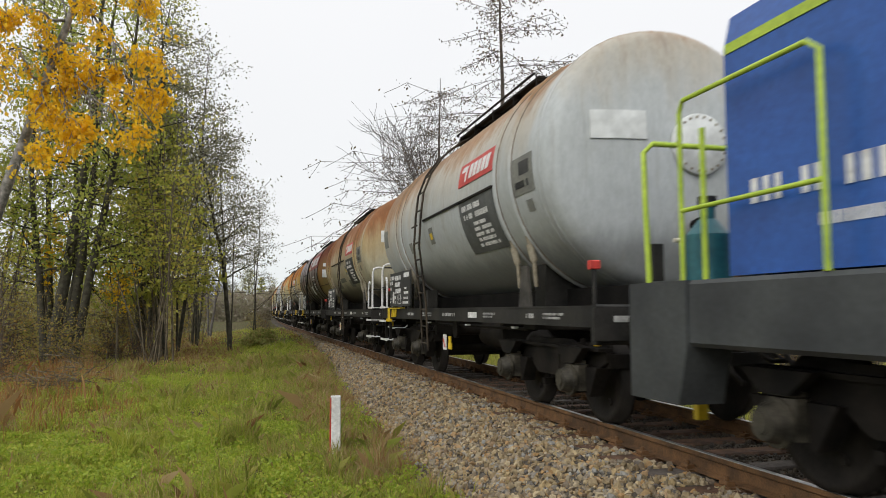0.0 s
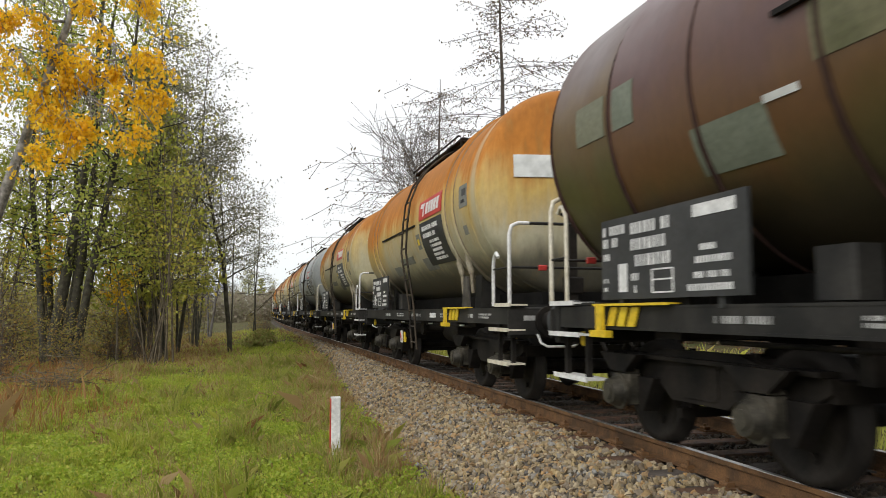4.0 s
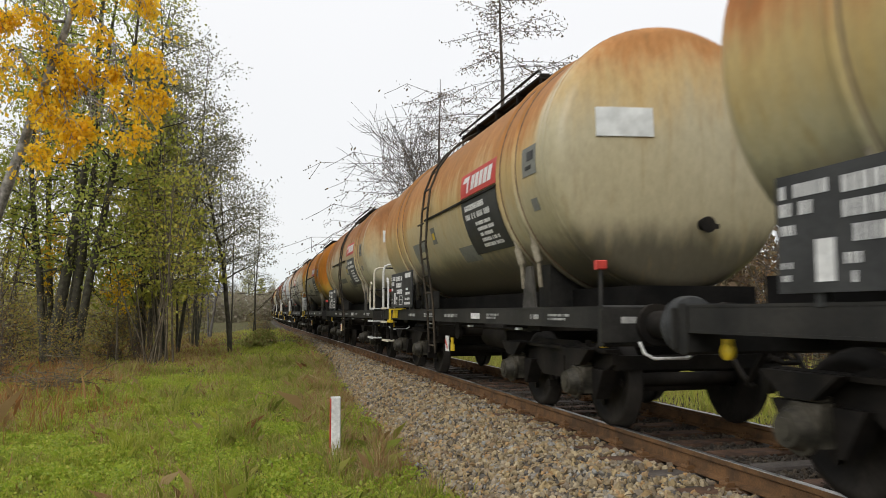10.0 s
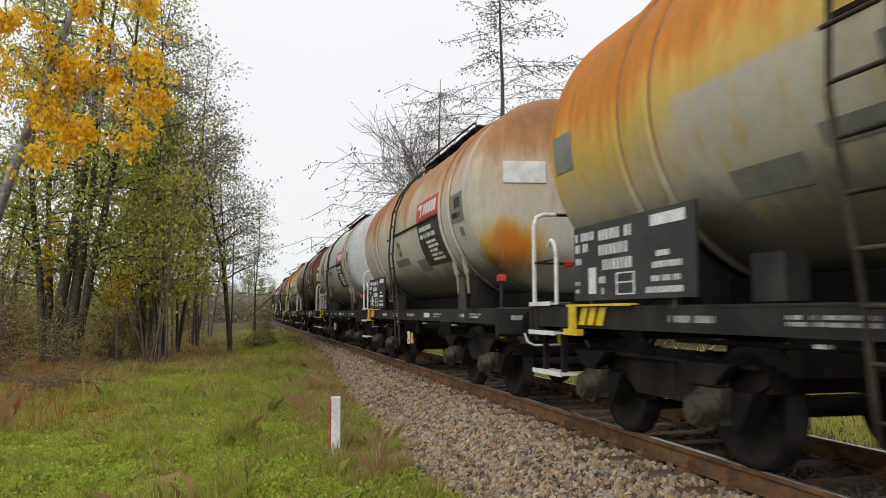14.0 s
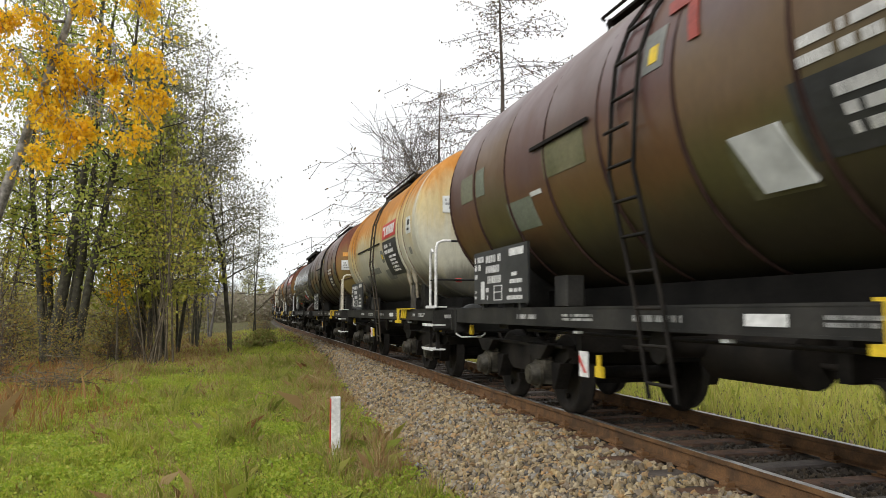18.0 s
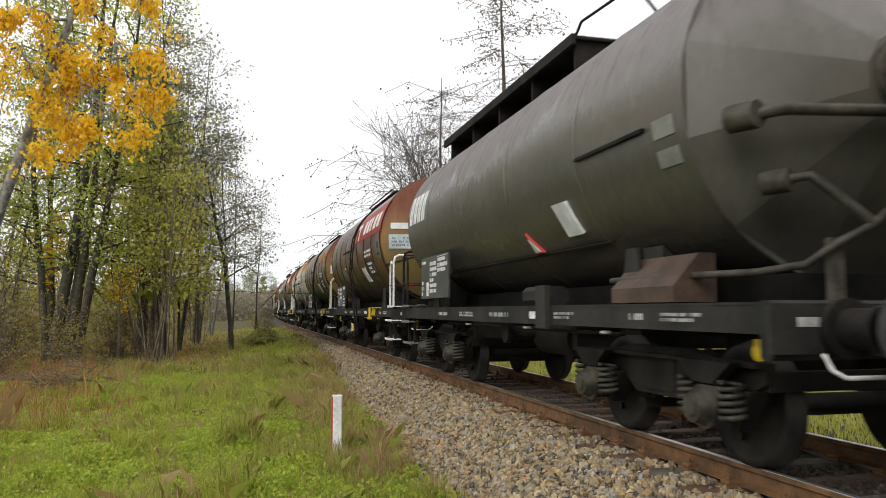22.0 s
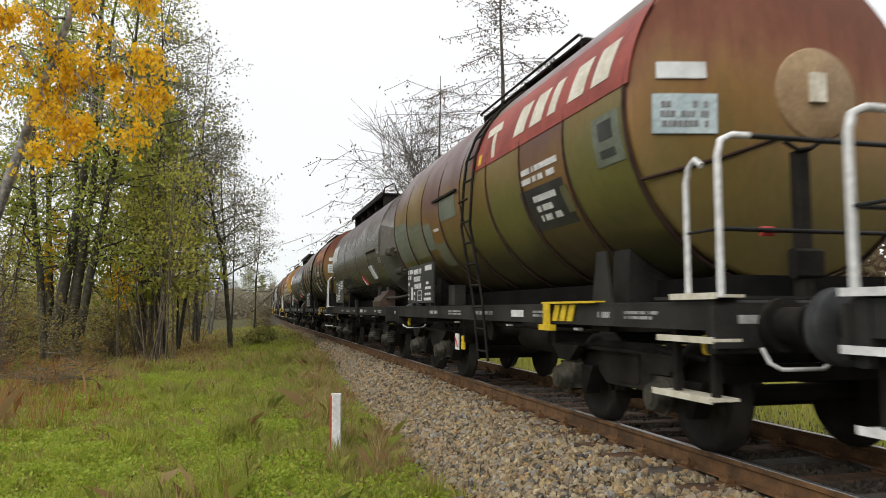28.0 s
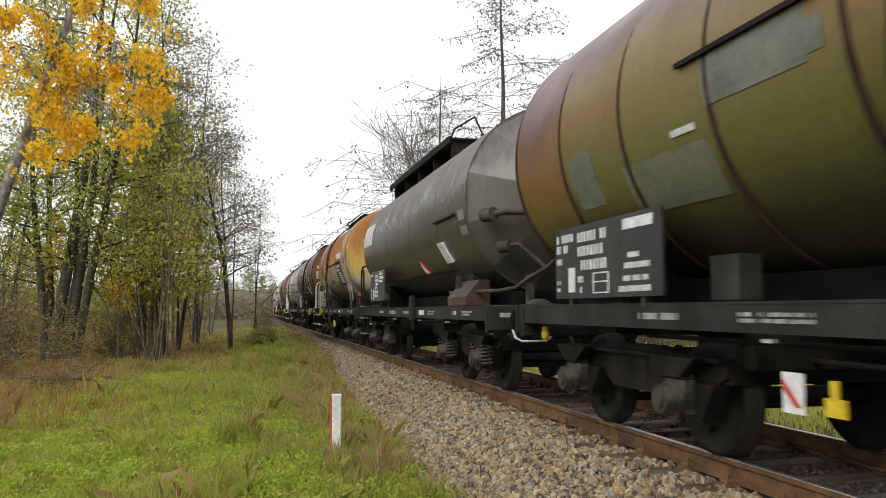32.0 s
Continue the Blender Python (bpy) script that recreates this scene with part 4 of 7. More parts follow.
def dark_tank(w, paint, endpaint, band, letters, o):
    """Ribbed brown and olive tank with flat rimmed ends."""
    y0, y1 = S(1.58), S(1.58 + 8 * RING)
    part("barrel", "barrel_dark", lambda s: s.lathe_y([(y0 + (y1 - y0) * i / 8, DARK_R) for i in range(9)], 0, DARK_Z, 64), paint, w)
    part("tank_end", "end_dark_f", lambda s: s.lathe_y(dish_profile(y0, -1, DARK_R - 0.012, 0.30, 0.06)[::-1], 0, DARK_Z, 64), endpaint, w)
    part("tank_end", "end_dark_r", lambda s: s.lathe_y(dish_profile(y1, 1, DARK_R - 0.012, 0.30, 0.06), 0, DARK_Z, 64), endpaint, w)
    for k in (1.58, 1.58 + 8 * RING):
        part("rim", "rim%.2f" % k, lambda s, k=k: ring(s, S(k), DARK_R - 0.01, 0.026), SEAM_DARK, w)
    for k in range(1, 8):
        part("rib", "rib%d" % k, lambda s, k=k: ring(s, y0 + k * (y1 - y0) / 8, DARK_R - 0.006, 0.022), SEAM_DARK, w)
    for k in (2.62, LENGTH - 2.62):
        part("saddle", "saddle", saddle, FRAME_STEEL, w, at=pose(0, S(k), 0))
        part("saddle_web", "saddle_web", saddle_web, FRAME_STEEL, w, at=pose(0, S(k), 0))
    part("ladder", "ladder", ladder, DARK_STEEL, w, at=pose(0, S(5.9), 0))
    part("walkway", "walkway", walkway, DARK_STEEL, w, at=pose(0, S(5.9), 0))
    part("filling_dome", "dome", dome, FRAME_STEEL, w, at=pose(0, S(6.1), 0))
    part("gutter", "gutter_dark", lambda s: s.wrap(S(8.0), S(6.6), 2.90, 2.935, DARK_R, DARK_Z, 0.04, 1), DARK_STEEL, w)
    if band:
        part("colour_band", "red_band", lambda s: s.wrap(S(5.9), S(1.50), 3.02, 3.80, DARK_R, DARK_Z, 0.008, 10), band, w)
    if letters:
        part("emblem", "big_a", lambda s: slant_block(s, S(5.02), 0.12, 3.08, 3.42, DARK_R, 0.014, -0.10, DARK_Z), letters, w)
        part("emblem", "big_c", lambda s: slant_block(s, S(5.38), 0.55, 3.42, 3.56, DARK_R, 0.015, -0.08, DARK_Z), letters, w)
        for k in range(5):
            part("emblem_block", "big_b%d" % k, lambda s, k=k: slant_block(s, S(4.25 - k * 0.51), 0.34 if k != 2 else 0.2, 3.17, 3.54, DARK_R, 0.014, 0.06, DARK_Z), letters, w)
    part("lettering", "dark_words", lambda s: flank_words(s, S(4.05), S(2.9), 2.53, 2.74, 2, 41, DARK_R, DARK_Z, 0.008), LETTER, w)
    part("repaint_patch", "dark_addr", lambda s: s.wrap(S(4.12), S(2.95), 2.00, 2.49, DARK_R, DARK_Z, 0.004, 5), SIGN_BLACK, w)
    part("lettering", "dark_words2", lambda s: flank_words(s, S(3.85), S(3.2), 2.08, 2.42, 3, 42, DARK_R, DARK_Z, 0.010), LETTER, w)
    def notice(s):
        vs = []
        for j, off in enumerate((0.035, 0.003)):
            for dy, dz in ((-0.28, -0.20), (0.18, -0.20), (0.28, 0.22), (-0.18, 0.22)):
                a = (2.09 + dz - DARK_Z) / DARK_R
                vs.append((-(DARK_R + off) * math.cos(a), S(sn) + dy, DARK_Z + (DARK_R + off) * math.sin(a)))
        s.add(vs, [(0, 1, 2, 3), (0, 4, 5, 1), (1, 5, 6, 2), (2, 6, 7, 3), (3, 7, 4, 0)])
    sn = {13: 4.45, 17: 4.57, 18: 5.12, 22: 4.85, 3: 5.0}.get(o, 4.6)
    if o not in (15, 20):
        part("safety_notice", "dark_notice%.2f" % sn, notice, PALE, w)
        part("repaint_patch", "dark_below", lambda s: s.wrap(S(4.80), S(4.18), 1.84, 2.28, DARK_R, DARK_Z, 0.004, 4), OLIVE_PATCH, w)
    part("hazard_label", "dark_label", lambda s: s.wrap(S(2.17), S(1.67), 2.42, 2.86, DARK_R, DARK_Z, 0.006, 4), PATCH_GREEN, w)
    dl = part("pictogram", "dark_pict", lambda s: s.wrap(S(2.05), S(1.80), 2.64, 2.80, DARK_R, DARK_Z, 0.010, 2), SIGN_BLACK, w)
    part("lettering", "dark_pict_words", lambda s: flank_words(s, S(2.12), S(1.72), 2.46, 2.58, 1, 43, DARK_R, DARK_Z, 0.010), SIGN_BLACK, dl)
    part("repaint_patch", "dark_p1", lambda s: s.wrap(S(7.74), S(6.75), 2.56, 2.89, DARK_R, DARK_Z, 0.005, 4), OLIVE_PATCH if o % 2 else PATCH_GREEN, w)
    tl = part("hazard_label", "dark_tri", lambda s: s.wrap(S(5.68), S(5.38), 3.02, 3.36, DARK_R, DARK_Z, 0.006, 3), PATCH, w)
    part("label_mark", "dark_trim", lambda s: s.wrap(S(5.58), S(5.46), 3.08, 3.22, DARK_R, DARK_Z, 0.010, 2), YELLOW, tl)
    part("tag", "dark_tag", lambda s: s.wrap(S(8.2), S(7.9), 2.44, 2.49, DARK_R, DARK_Z, 0.008, 1), PALE, w)
    rear = {20: ((11.30, 10.14, 2.08, 2.85), (10.08, 8.92, 2.08, 2.71), (8.90, 8.38, 2.16, 2.62), (8.36, 7.70, 1.80, 2.24), (7.62, 6.80, 2.60, 2.86)),
            22: ((9.98, 9.50, 2.10, 2.62), (9.02, 7.80, 1.92, 2.36), (7.72, 6.62, 2.60, 2.80)),
            15: ((11.2, 10.30, 2.62, 3.02), (10.05, 9.55, 2.66, 2.98), (10.05, 9.02, 2.08, 2.42))}.get(
        o, ((9.0, 8.2, 2.10, 2.46), (10.75, 10.2, 2.70, 3.06), (10.05, 9.70, 2.70, 3.06)))
    for k, (a, b, c, e) in enumerate(rear):
        part("repaint_patch", "dark_q%d_%d" % (o if o in (15, 20, 22) else 0, k), lambda s, a=a, b=b, c=c, e=e: s.wrap(S(a), S(b), c, e, DARK_R, DARK_Z, 0.005 + 0.002 * (k % 2), 5), (PATCH_OLIVE if k % 2 else PATCH_GREEN) if o != 15 else (PATCH_GREEN if k == 2 else OLIVE_PATCH), w)
    part("label", "dark_l1", lambda s: s.wrap(S(3.05), S(2.9), 2.12, 2.40, DARK_R, DARK_Z, 0.01, 3), OLIVE_PATCH, w)
    y = y0
    n1 = part("end_notice", "dark_n1", lambda s: end_panel(s, -1.30, -0.78, 2.60, 2.93, y, -1, DARK_R, 0.30, knuckle=0.06), PALE_BLUE if o in (17, 20) else PALE, w)
    if o != 3:
        part("lettering", "dark_n1_words", lambda s: end_words(s, -1.26, -0.84, 2.64, 2.88, 3, 33, y, DARK_R, 0.30, TANK_Z, 0.06), LETTER_GREY, n1)
    part("end_notice", "dark_n2", lambda s: end_panel(s, -1.26, -0.86, 3.06, 3.20, y, -1, DARK_R, 0.30, knuckle=0.06), ORANGE if o in (15, 18) else PALE, w)
    part("manhole", "dark_mh", lambda s: s.lathe_y([(y - 0.26, 0.40), (y - 0.30, 0.40), (y - 0.315, 0.38), (y - 0.32, 0.001)], 0.14, 2.98, 32), MANHOLE, w, "pale ochre round cover")
    part("lamp_box", "dark_box", lambda s: s.box(0.05, 0.21, y - 0.36, y - 0.30, 2.9, 3.15, 0.01), CREAM_RAIL, w)
    part("end_rib", "dark_er", lambda s: s.tube([(-DARK_R * 0.93, y - 0.07, 2.22), (-0.7, y - 0.24, 2.42), (-0.2, y - 0.31, 2.60)], 0.015, 5), SEAM_DARK, w)


def cone_end(s, y0, way, depth, r, cz, hub=0.36, sectors=12):
    """A flat-sided cone that closes a round tank down to a small hub."""
    n = sectors * 6
    vs = [(r * math.sin(a), y0, cz + r * math.cos(a)) for a in (2 * math.pi * (i + 3) / n for i in range(n))]
    vs += [(hub * math.sin(a), y0 + way * depth, cz + hub * math.cos(a)) for a in (2 * math.pi * (k * 6 + 3) / n for k in range(sectors))]
    fs = []
    for k in range(sectors):
        arc = [(k * 6 + j) % n for j in range(7)]
        quad = (arc[0], arc[-1], n + (k + 1) % sectors, n + k)
        fs += [quad if way > 0 else quad[::-1], tuple(arc) if way > 0 else tuple(arc[::-1])]
    fs.append(tuple(range(n, n + sectors)) if way < 0 else tuple(range(n + sectors - 1, n - 1, -1)))
    s.add(vs, fs)


def black_tank(w, paint, o):
    """Black-green tank with a flat-sided cone end, long roof board and pipework."""
    r, cz = 1.43, 2.80
    y0, y1 = S(1.42), S(LENGTH - 1.28)
    near16 = o == 16
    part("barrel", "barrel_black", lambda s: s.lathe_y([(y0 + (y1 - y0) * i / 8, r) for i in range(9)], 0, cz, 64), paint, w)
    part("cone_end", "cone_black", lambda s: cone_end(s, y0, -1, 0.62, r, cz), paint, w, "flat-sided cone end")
    hb = part("hub", "black_hub", lambda s: [s.cyl((0, y0 - 0.58, cz), (0, y0 - 0.68, cz), 0.30, n=24), s.cyl((0, y0 - 0.68, cz), (0, y0 - 0.72, cz), 0.22, n=24)], BOX_STEEL, w, "bolted round hub")
    part("bolts", "black_hub_bolts", lambda s: [s.cyl((0.26 * math.cos(a), y0 - 0.66, cz + 0.26 * math.sin(a)), (0.26 * math.cos(a), y0 - 0.70, cz + 0.26 * math.sin(a)), 0.018, n=6) for a in (k * math.pi / 6 for k in range(12))], FRAME_STEEL, hb)
    part("tank_end", "end_black", lambda s: s.lathe_y(dish_profile(y1, 1, r, 0.42, 0.16), 0, cz, 64), paint, w)
    for k in (1.43, 3.30, 5.32, 7.6, 9.4):
        part("weld_seam", "bseam%.2f" % k, lambda s, k=k: s.lathe_y([(S(k) - 0.02, r), (S(k) - 0.012, r + 0.006), (S(k) + 0.012, r + 0.006), (S(k) + 0.02, r)], 0, cz, 56), paint, w)
    for k in (2.62, LENGTH - 2.62):
        part("saddle", "saddle", saddle, FRAME_STEEL, w, at=pose(0, S(k), 0))
        part("saddle_web", "saddle_web", saddle_web, FRAME_STEEL, w, at=pose(0, S(k), 0))
    def roof(s):
        s.box(-0.75, 0.75, S(4.7), S(10.7), cz + r + 0.19, cz + r + 0.23)
        s.box(-0.78, -0.73, S(4.7), S(10.7), cz + r + 0.12, cz + r + 0.25)
    part("roof_walkway", "black_roof", roof, DARK_STEEL, w)
    for k in range(5):
        part("roof_bracket", "roof_bracket", lambda s: s.box(-0.70, 0.70, -0.03, 0.03, cz + r - 0.25, cz + r + 0.188), DARK_STEEL, w, at=pose(0, S(4.8 + k * 1.4), 0))
    part("roof_rail", "black_rail", lambda s: s.tube([(-0.7, S(4.8), cz + r + 0.22), (-0.7, S(4.6), cz + r + 0.36), (-0.66, S(3.4), cz + r + 0.30), (-0.6, S(3.1), cz + r - 0.10)], 0.018, 6), DARK_STEEL, w)
    part("filling_dome", "dome", dome, FRAME_STEEL, w, at=pose(0, S(6.1), -0.05))
    part("gutter", "black_gut", lambda s: s.wrap(S(3.24), S(1.96), 2.60, 2.63, r, cz, 0.04, 1), DARK_STEEL, w)
    part("lagging_rail", "black_low", lambda s: s.wrap(S(9.0), S(3.2), 1.73, 1.76, r, cz, 0.03, 1), DARK_STEEL, w)
    def pipes(s):
        s.tube([(-1.22, S(1.02), 2.50), (-1.0, S(0.86), 2.53), (-0.16, S(0.66), 2.52), (0.9, S(0.60), 2.52)], 0.045, 8)
        s.tube([(-0.98, S(1.0), 2.06), (-0.82, S(0.85), 2.08), (-0.62, S(0.74), 1.88), (-0.50, S(0.66), 1.74)], 0.035, 8)
        s.tube([(-0.16, S(0.62), 2.20), (-0.30, S(0.62), 1.92), (-0.50, S(0.66), 1.74), (-0.70, S(0.76), 1.62), (-0.84, S(0.90), 1.48), (-1.0, S(1.2), 1.44), (-1.22, S(2.0), 1.44), (-1.24, S(2.9), 1.44)], 0.030, 8)
        s.cyl((-1.24, S(1.12), 2.50), (-1.16, S(0.92), 2.50), 0.10, n=14)
        s.cyl((-1.02, S(1.08), 2.05), (-0.92, S(0.92), 2.06), 0.085, n=12)
        s.box(-0.72, -0.62, S(0.80), S(0.86), 1.22, 1.66)
    part("pipework", "black_pipes", pipes, BOX_STEEL, w)
    def gusset(s):
        vs = [(x, S(k), z) for k in (1.75, 2.75) for x, z in ((-0.95, 1.62), (-1.10, 1.62), (-1.33, 1.36), (-1.33, 1.235), (-0.95, 1.235))]
        s.add(vs, [(i, (i + 1) % 5, 5 + (i + 1) % 5, 5 + i) for i in range(5)] + [(4, 3, 2, 1, 0), (5, 6, 7, 8, 9)])
    sp = 4.08 if near16 else 5.0
    part("side_post", "black_post%.1f" % sp, lambda s: s.box(-1.42, -1.36, S(sp), S(sp + 0.28), 0.98, 1.44), FRAME_STEEL, w)
    if near16:
        part("valve_box", "black_vbox", lambda s: s.box(-1.34, -1.0, S(4.40), S(4.95), 1.235, 1.44, 0.05), FRAME_STEEL, w)
    part("support_plate", "black_gusset", gusset, RUST_PLATE, w, "rust-brown bent support plate")
    plate = part("info_plate", "black_plate", lambda s: s.box(-1.40, -1.375, S(8.08), S(9.93), 1.38, 2.10), OLIVE_BLACK, w, "dark olive board with white stencils")
    def bw(s):
        x = -1.401
        words(s, x, S(9.55), S(9.90), 1.98, 2.05, 1, 21, 0.3)
        words(s, x, S(8.82), S(9.28), 1.46, 2.02, 6, 22)
        words(s, x, S(8.14), S(8.75), 1.80, 2.06, 3, 23)
        words(s, x, S(9.66), S(9.88), 1.42, 1.70, 3, 24)
        s.box(x - 0.004, x, S(8.13), S(8.76), 2.065, 2.075)
        s.box(x - 0.004, x, S(8.13), S(8.76), 1.895, 1.905)
    part("lettering", "black_words_p", bw, LETTER, plate)
    part("card", "black_card", lambda s: s.box(-1.408, -1.401, S(9.52), S(9.36), 1.42, 1.66), WHITE, plate)
    z0, z1 = 2.79, 3.33
    for k in range(4):
        q = S(9.70) + (1.08 - 0.32 * k) - 0.22
        bars = [(q, q + 0.08, z0, z1), (q + 0.14, q + 0.22, z0, z1), (q + 0.08, q + 0.14, z1 - 0.10 - 0.1 * (k % 2), z1 - 0.1 * (k % 2))]
        if k in (0, 1):
            bars.append((q + 0.08, q + 0.14, z0 + 0.1 * k, z0 + 0.09 + 0.1 * k))
        for j, (a, b, c, e) in enumerate(bars):
            part("emblem_block", "black_i%d%d" % (k, j), lambda s, a=a, b=b, c=c, e=e: s.wrap(a, b, c, e, r, cz, 0.012, 3), WHITE, w)
    def tri(s):
        vs = []
        for off in (0.03, 0.002):
            for dy, z in ((-0.16, 1.78), (0.08, 1.78), (0.06, 2.06)):
                a = (z - cz) / r
                vs.append((-(r + off) * math.cos(a), S(5.0) + dy, cz + (r + off) * math.sin(a)))
        s.add(vs, [(0, 1, 2), (0, 3, 4, 1), (1, 4, 5, 2), (2, 5, 3, 0)])
    def tri_in(s):
        vs = []
        for off in (0.036, 0.012):
            for dy, z in ((-0.10, 1.805), (0.055, 1.805), (0.045, 1.99)):
                a = (z - cz) / r
                vs.append((-(r + off) * math.cos(a), S(5.0) + dy, cz + (r + off) * math.sin(a)))
        s.add(vs, [(0, 1, 2), (0, 3, 4, 1), (1, 4, 5, 2), (2, 5, 3, 0)])
    t = part("warning_sign", "black_tri", tri, RED, w, "white warning triangle with red border")
    part("sign_face", "black_tri_in", tri_in, PALE, t)
    def notice(s):
        vs = []
        for off in (0.04, 0.003):
            for dy, dz in ((-0.20, -0.19), (0.14, -0.19), (0.20, 0.18), (-0.13, 0.18)):
                a = (2.10 + dz - cz) / r
                vs.append((-(r + off) * math.cos(a), S(3.80 if near16 else 3.12) + dy, cz + (r + off) * math.sin(a)))
        s.add(vs, [(0, 1, 2, 3), (0, 4, 5, 1), (1, 5, 6, 2), (2, 6, 7, 3), (3, 7, 4, 0)])
    part("safety_notice", "black_notice%d" % near16, notice, PALE, w)
    for a, b in ((2.50, 2.65), (2.27, 2.41)):
        part("label", "black_l%.1f" % a, lambda s, a=a, b=b: s.wrap(S(1.85), S(1.55), a, b, r, cz, 0.008, 2), PATCH, w)


RUST_PLATE = plain("rust_brown_plate", (0.045, 0.030, 0.022), (0.10, 0.064, 0.045), 2.5, 0.6, 0, 0.15, spec=0.3)
CREAM_COVER = plain("cream_cover", (0.50, 0.36, 0.15), (0.62, 0.48, 0.24), 4, 0.5, 0, 0.05)
SADDLE_DUST = plain("dusty_saddle", (0.045, 0.042, 0.036), (0.12, 0.11, 0.095), 3, 0.7, 0, 0.1, spec=0.2)
BOARD_GREY = plain("faded_black_board", (0.055, 0.058, 0.058), (0.11, 0.115, 0.112), 2, 0.6, 0, 0.03)
LETTER_GREY = plain("grey_lettering", (0.16, 0.16, 0.16), (0.26, 0.26, 0.26), 9, 0.6, 0, 0)
CLAMP = plain("dusty_clamp", (0.20, 0.17, 0.12), (0.36, 0.32, 0.24), 4, 0.7, 0, 0.1)
LADDER = plain("dusty_brown_ladder", (0.018, 0.015, 0.012), (0.07, 0.055, 0.038), 3, 0.7, 0, 0.1, spec=0.2)
RUSTY = plain("rust_streaked_hoop", (0.24, 0.14, 0.08), (0.46, 0.42, 0.36), 2.0, 0.6, 0, 0.1)
HOOPS = [plain("rusty_hoop", (0.07, 0.038, 0.02), (0.19, 0.11, 0.06), 2.0, 0.6, 0, 0.1), plain("pale_hoop", (0.08, 0.06, 0.042), (0.22, 0.17, 0.12), 2.0, 0.6, 0, 0.1),
         plain("brown_hoop", (0.07, 0.04, 0.022), (0.17, 0.10, 0.055), 2.0, 0.6, 0, 0.1)]


def wagon(i, kind, end, paint, label, **k):
    w = thing("tank_wagon", label, "tank wagon", "tank wagons of the train")
    running_gear(w, i < 26, kind == "black")
    if kind != "black":
        p = part("info_plate", "info_plate", info_plate, SIGN_BLACK, w, "black board with white stencils", pose(0, 0.2, 0))
        part("lettering", "plate_words", plate_words, LETTER, p)
        part("card", "plate_card", plate_card, WHITE, p)
        part("battery_box", "side_box", side_box, FRAME_STEEL, w)
        lv_at = pose(0, -1.1 if end == "rear" else 0, 0)
        lv = part("brake_lever_card", "lever_card", lever_card, WHITE, w, at=lv_at)
        part("lever_mark", "lever_mark", lever_mark, RED, lv)
        part("lever_handle", "lever_yellow", lever_yellow, YELLOW, w, at=lv_at)
        rails = WHITE if i % 3 else CREAM_RAIL
        brake_platform(w, end, rails, WHITE if i % 4 else CREAM_RAIL, i not in (2, 9), kind == "dark" or i in (6, 7, 14))
        if end == "rear":
            mk = part("tail_lamp_iron", "tail_marker", tail_marker, FRAME_STEEL, w)
            part("lamp_head", "marker_head", marker_head, RED, mk)
    if kind == "grey":
        grey_tank(w, paint, end, i)
    elif kind == "dark":
        dark_tank(w, paint, k.get("endpaint", paint), k.get("band"), k.get("letters"), i)
    else:
        black_tank(w, paint, i)
        brake_platform(w, "rear", DARK_STEEL, STEP_GREY, False, True)
    return w


STEP_GREY = plain("worn_grey_step", (0.10, 0.10, 0.09), (0.20, 0.19, 0.17), 5, 0.6, 0, 0.1)
WHEEL_STEEL = plain("wheel_steel", (0.010, 0.009, 0.008), (0.030, 0.026, 0.022), 3, 0.7, 0.0, 0.1, 30, spec=0.15)
MANHOLE = plain("pale_ochre_cover", (0.24, 0.15, 0.075), (0.34, 0.23, 0.12), 3, 0.55, 0, 0.05)
SEAM_DARK = plain("dark_seam", (0.030, 0.016, 0.014), (0.060, 0.034, 0.026), 3, 0.85, 0, 0.1, spec=0.15)
PATCH_OLIVE = plain("faded_olive_patch", (0.125, 0.13, 0.082), (0.175, 0.178, 0.118), 2, 0.55, 0, 0.05)
OLIVE_PATCH = plain("olive_patch", (0.10, 0.10, 0.045), (0.16, 0.15, 0.08), 3, 0.6, 0, 0.05)
OLIVE_BLACK = plain("olive_black_board", (0.05, 0.055, 0.045), (0.08, 0.085, 0.07), 2, 0.6, 0, 0.05)

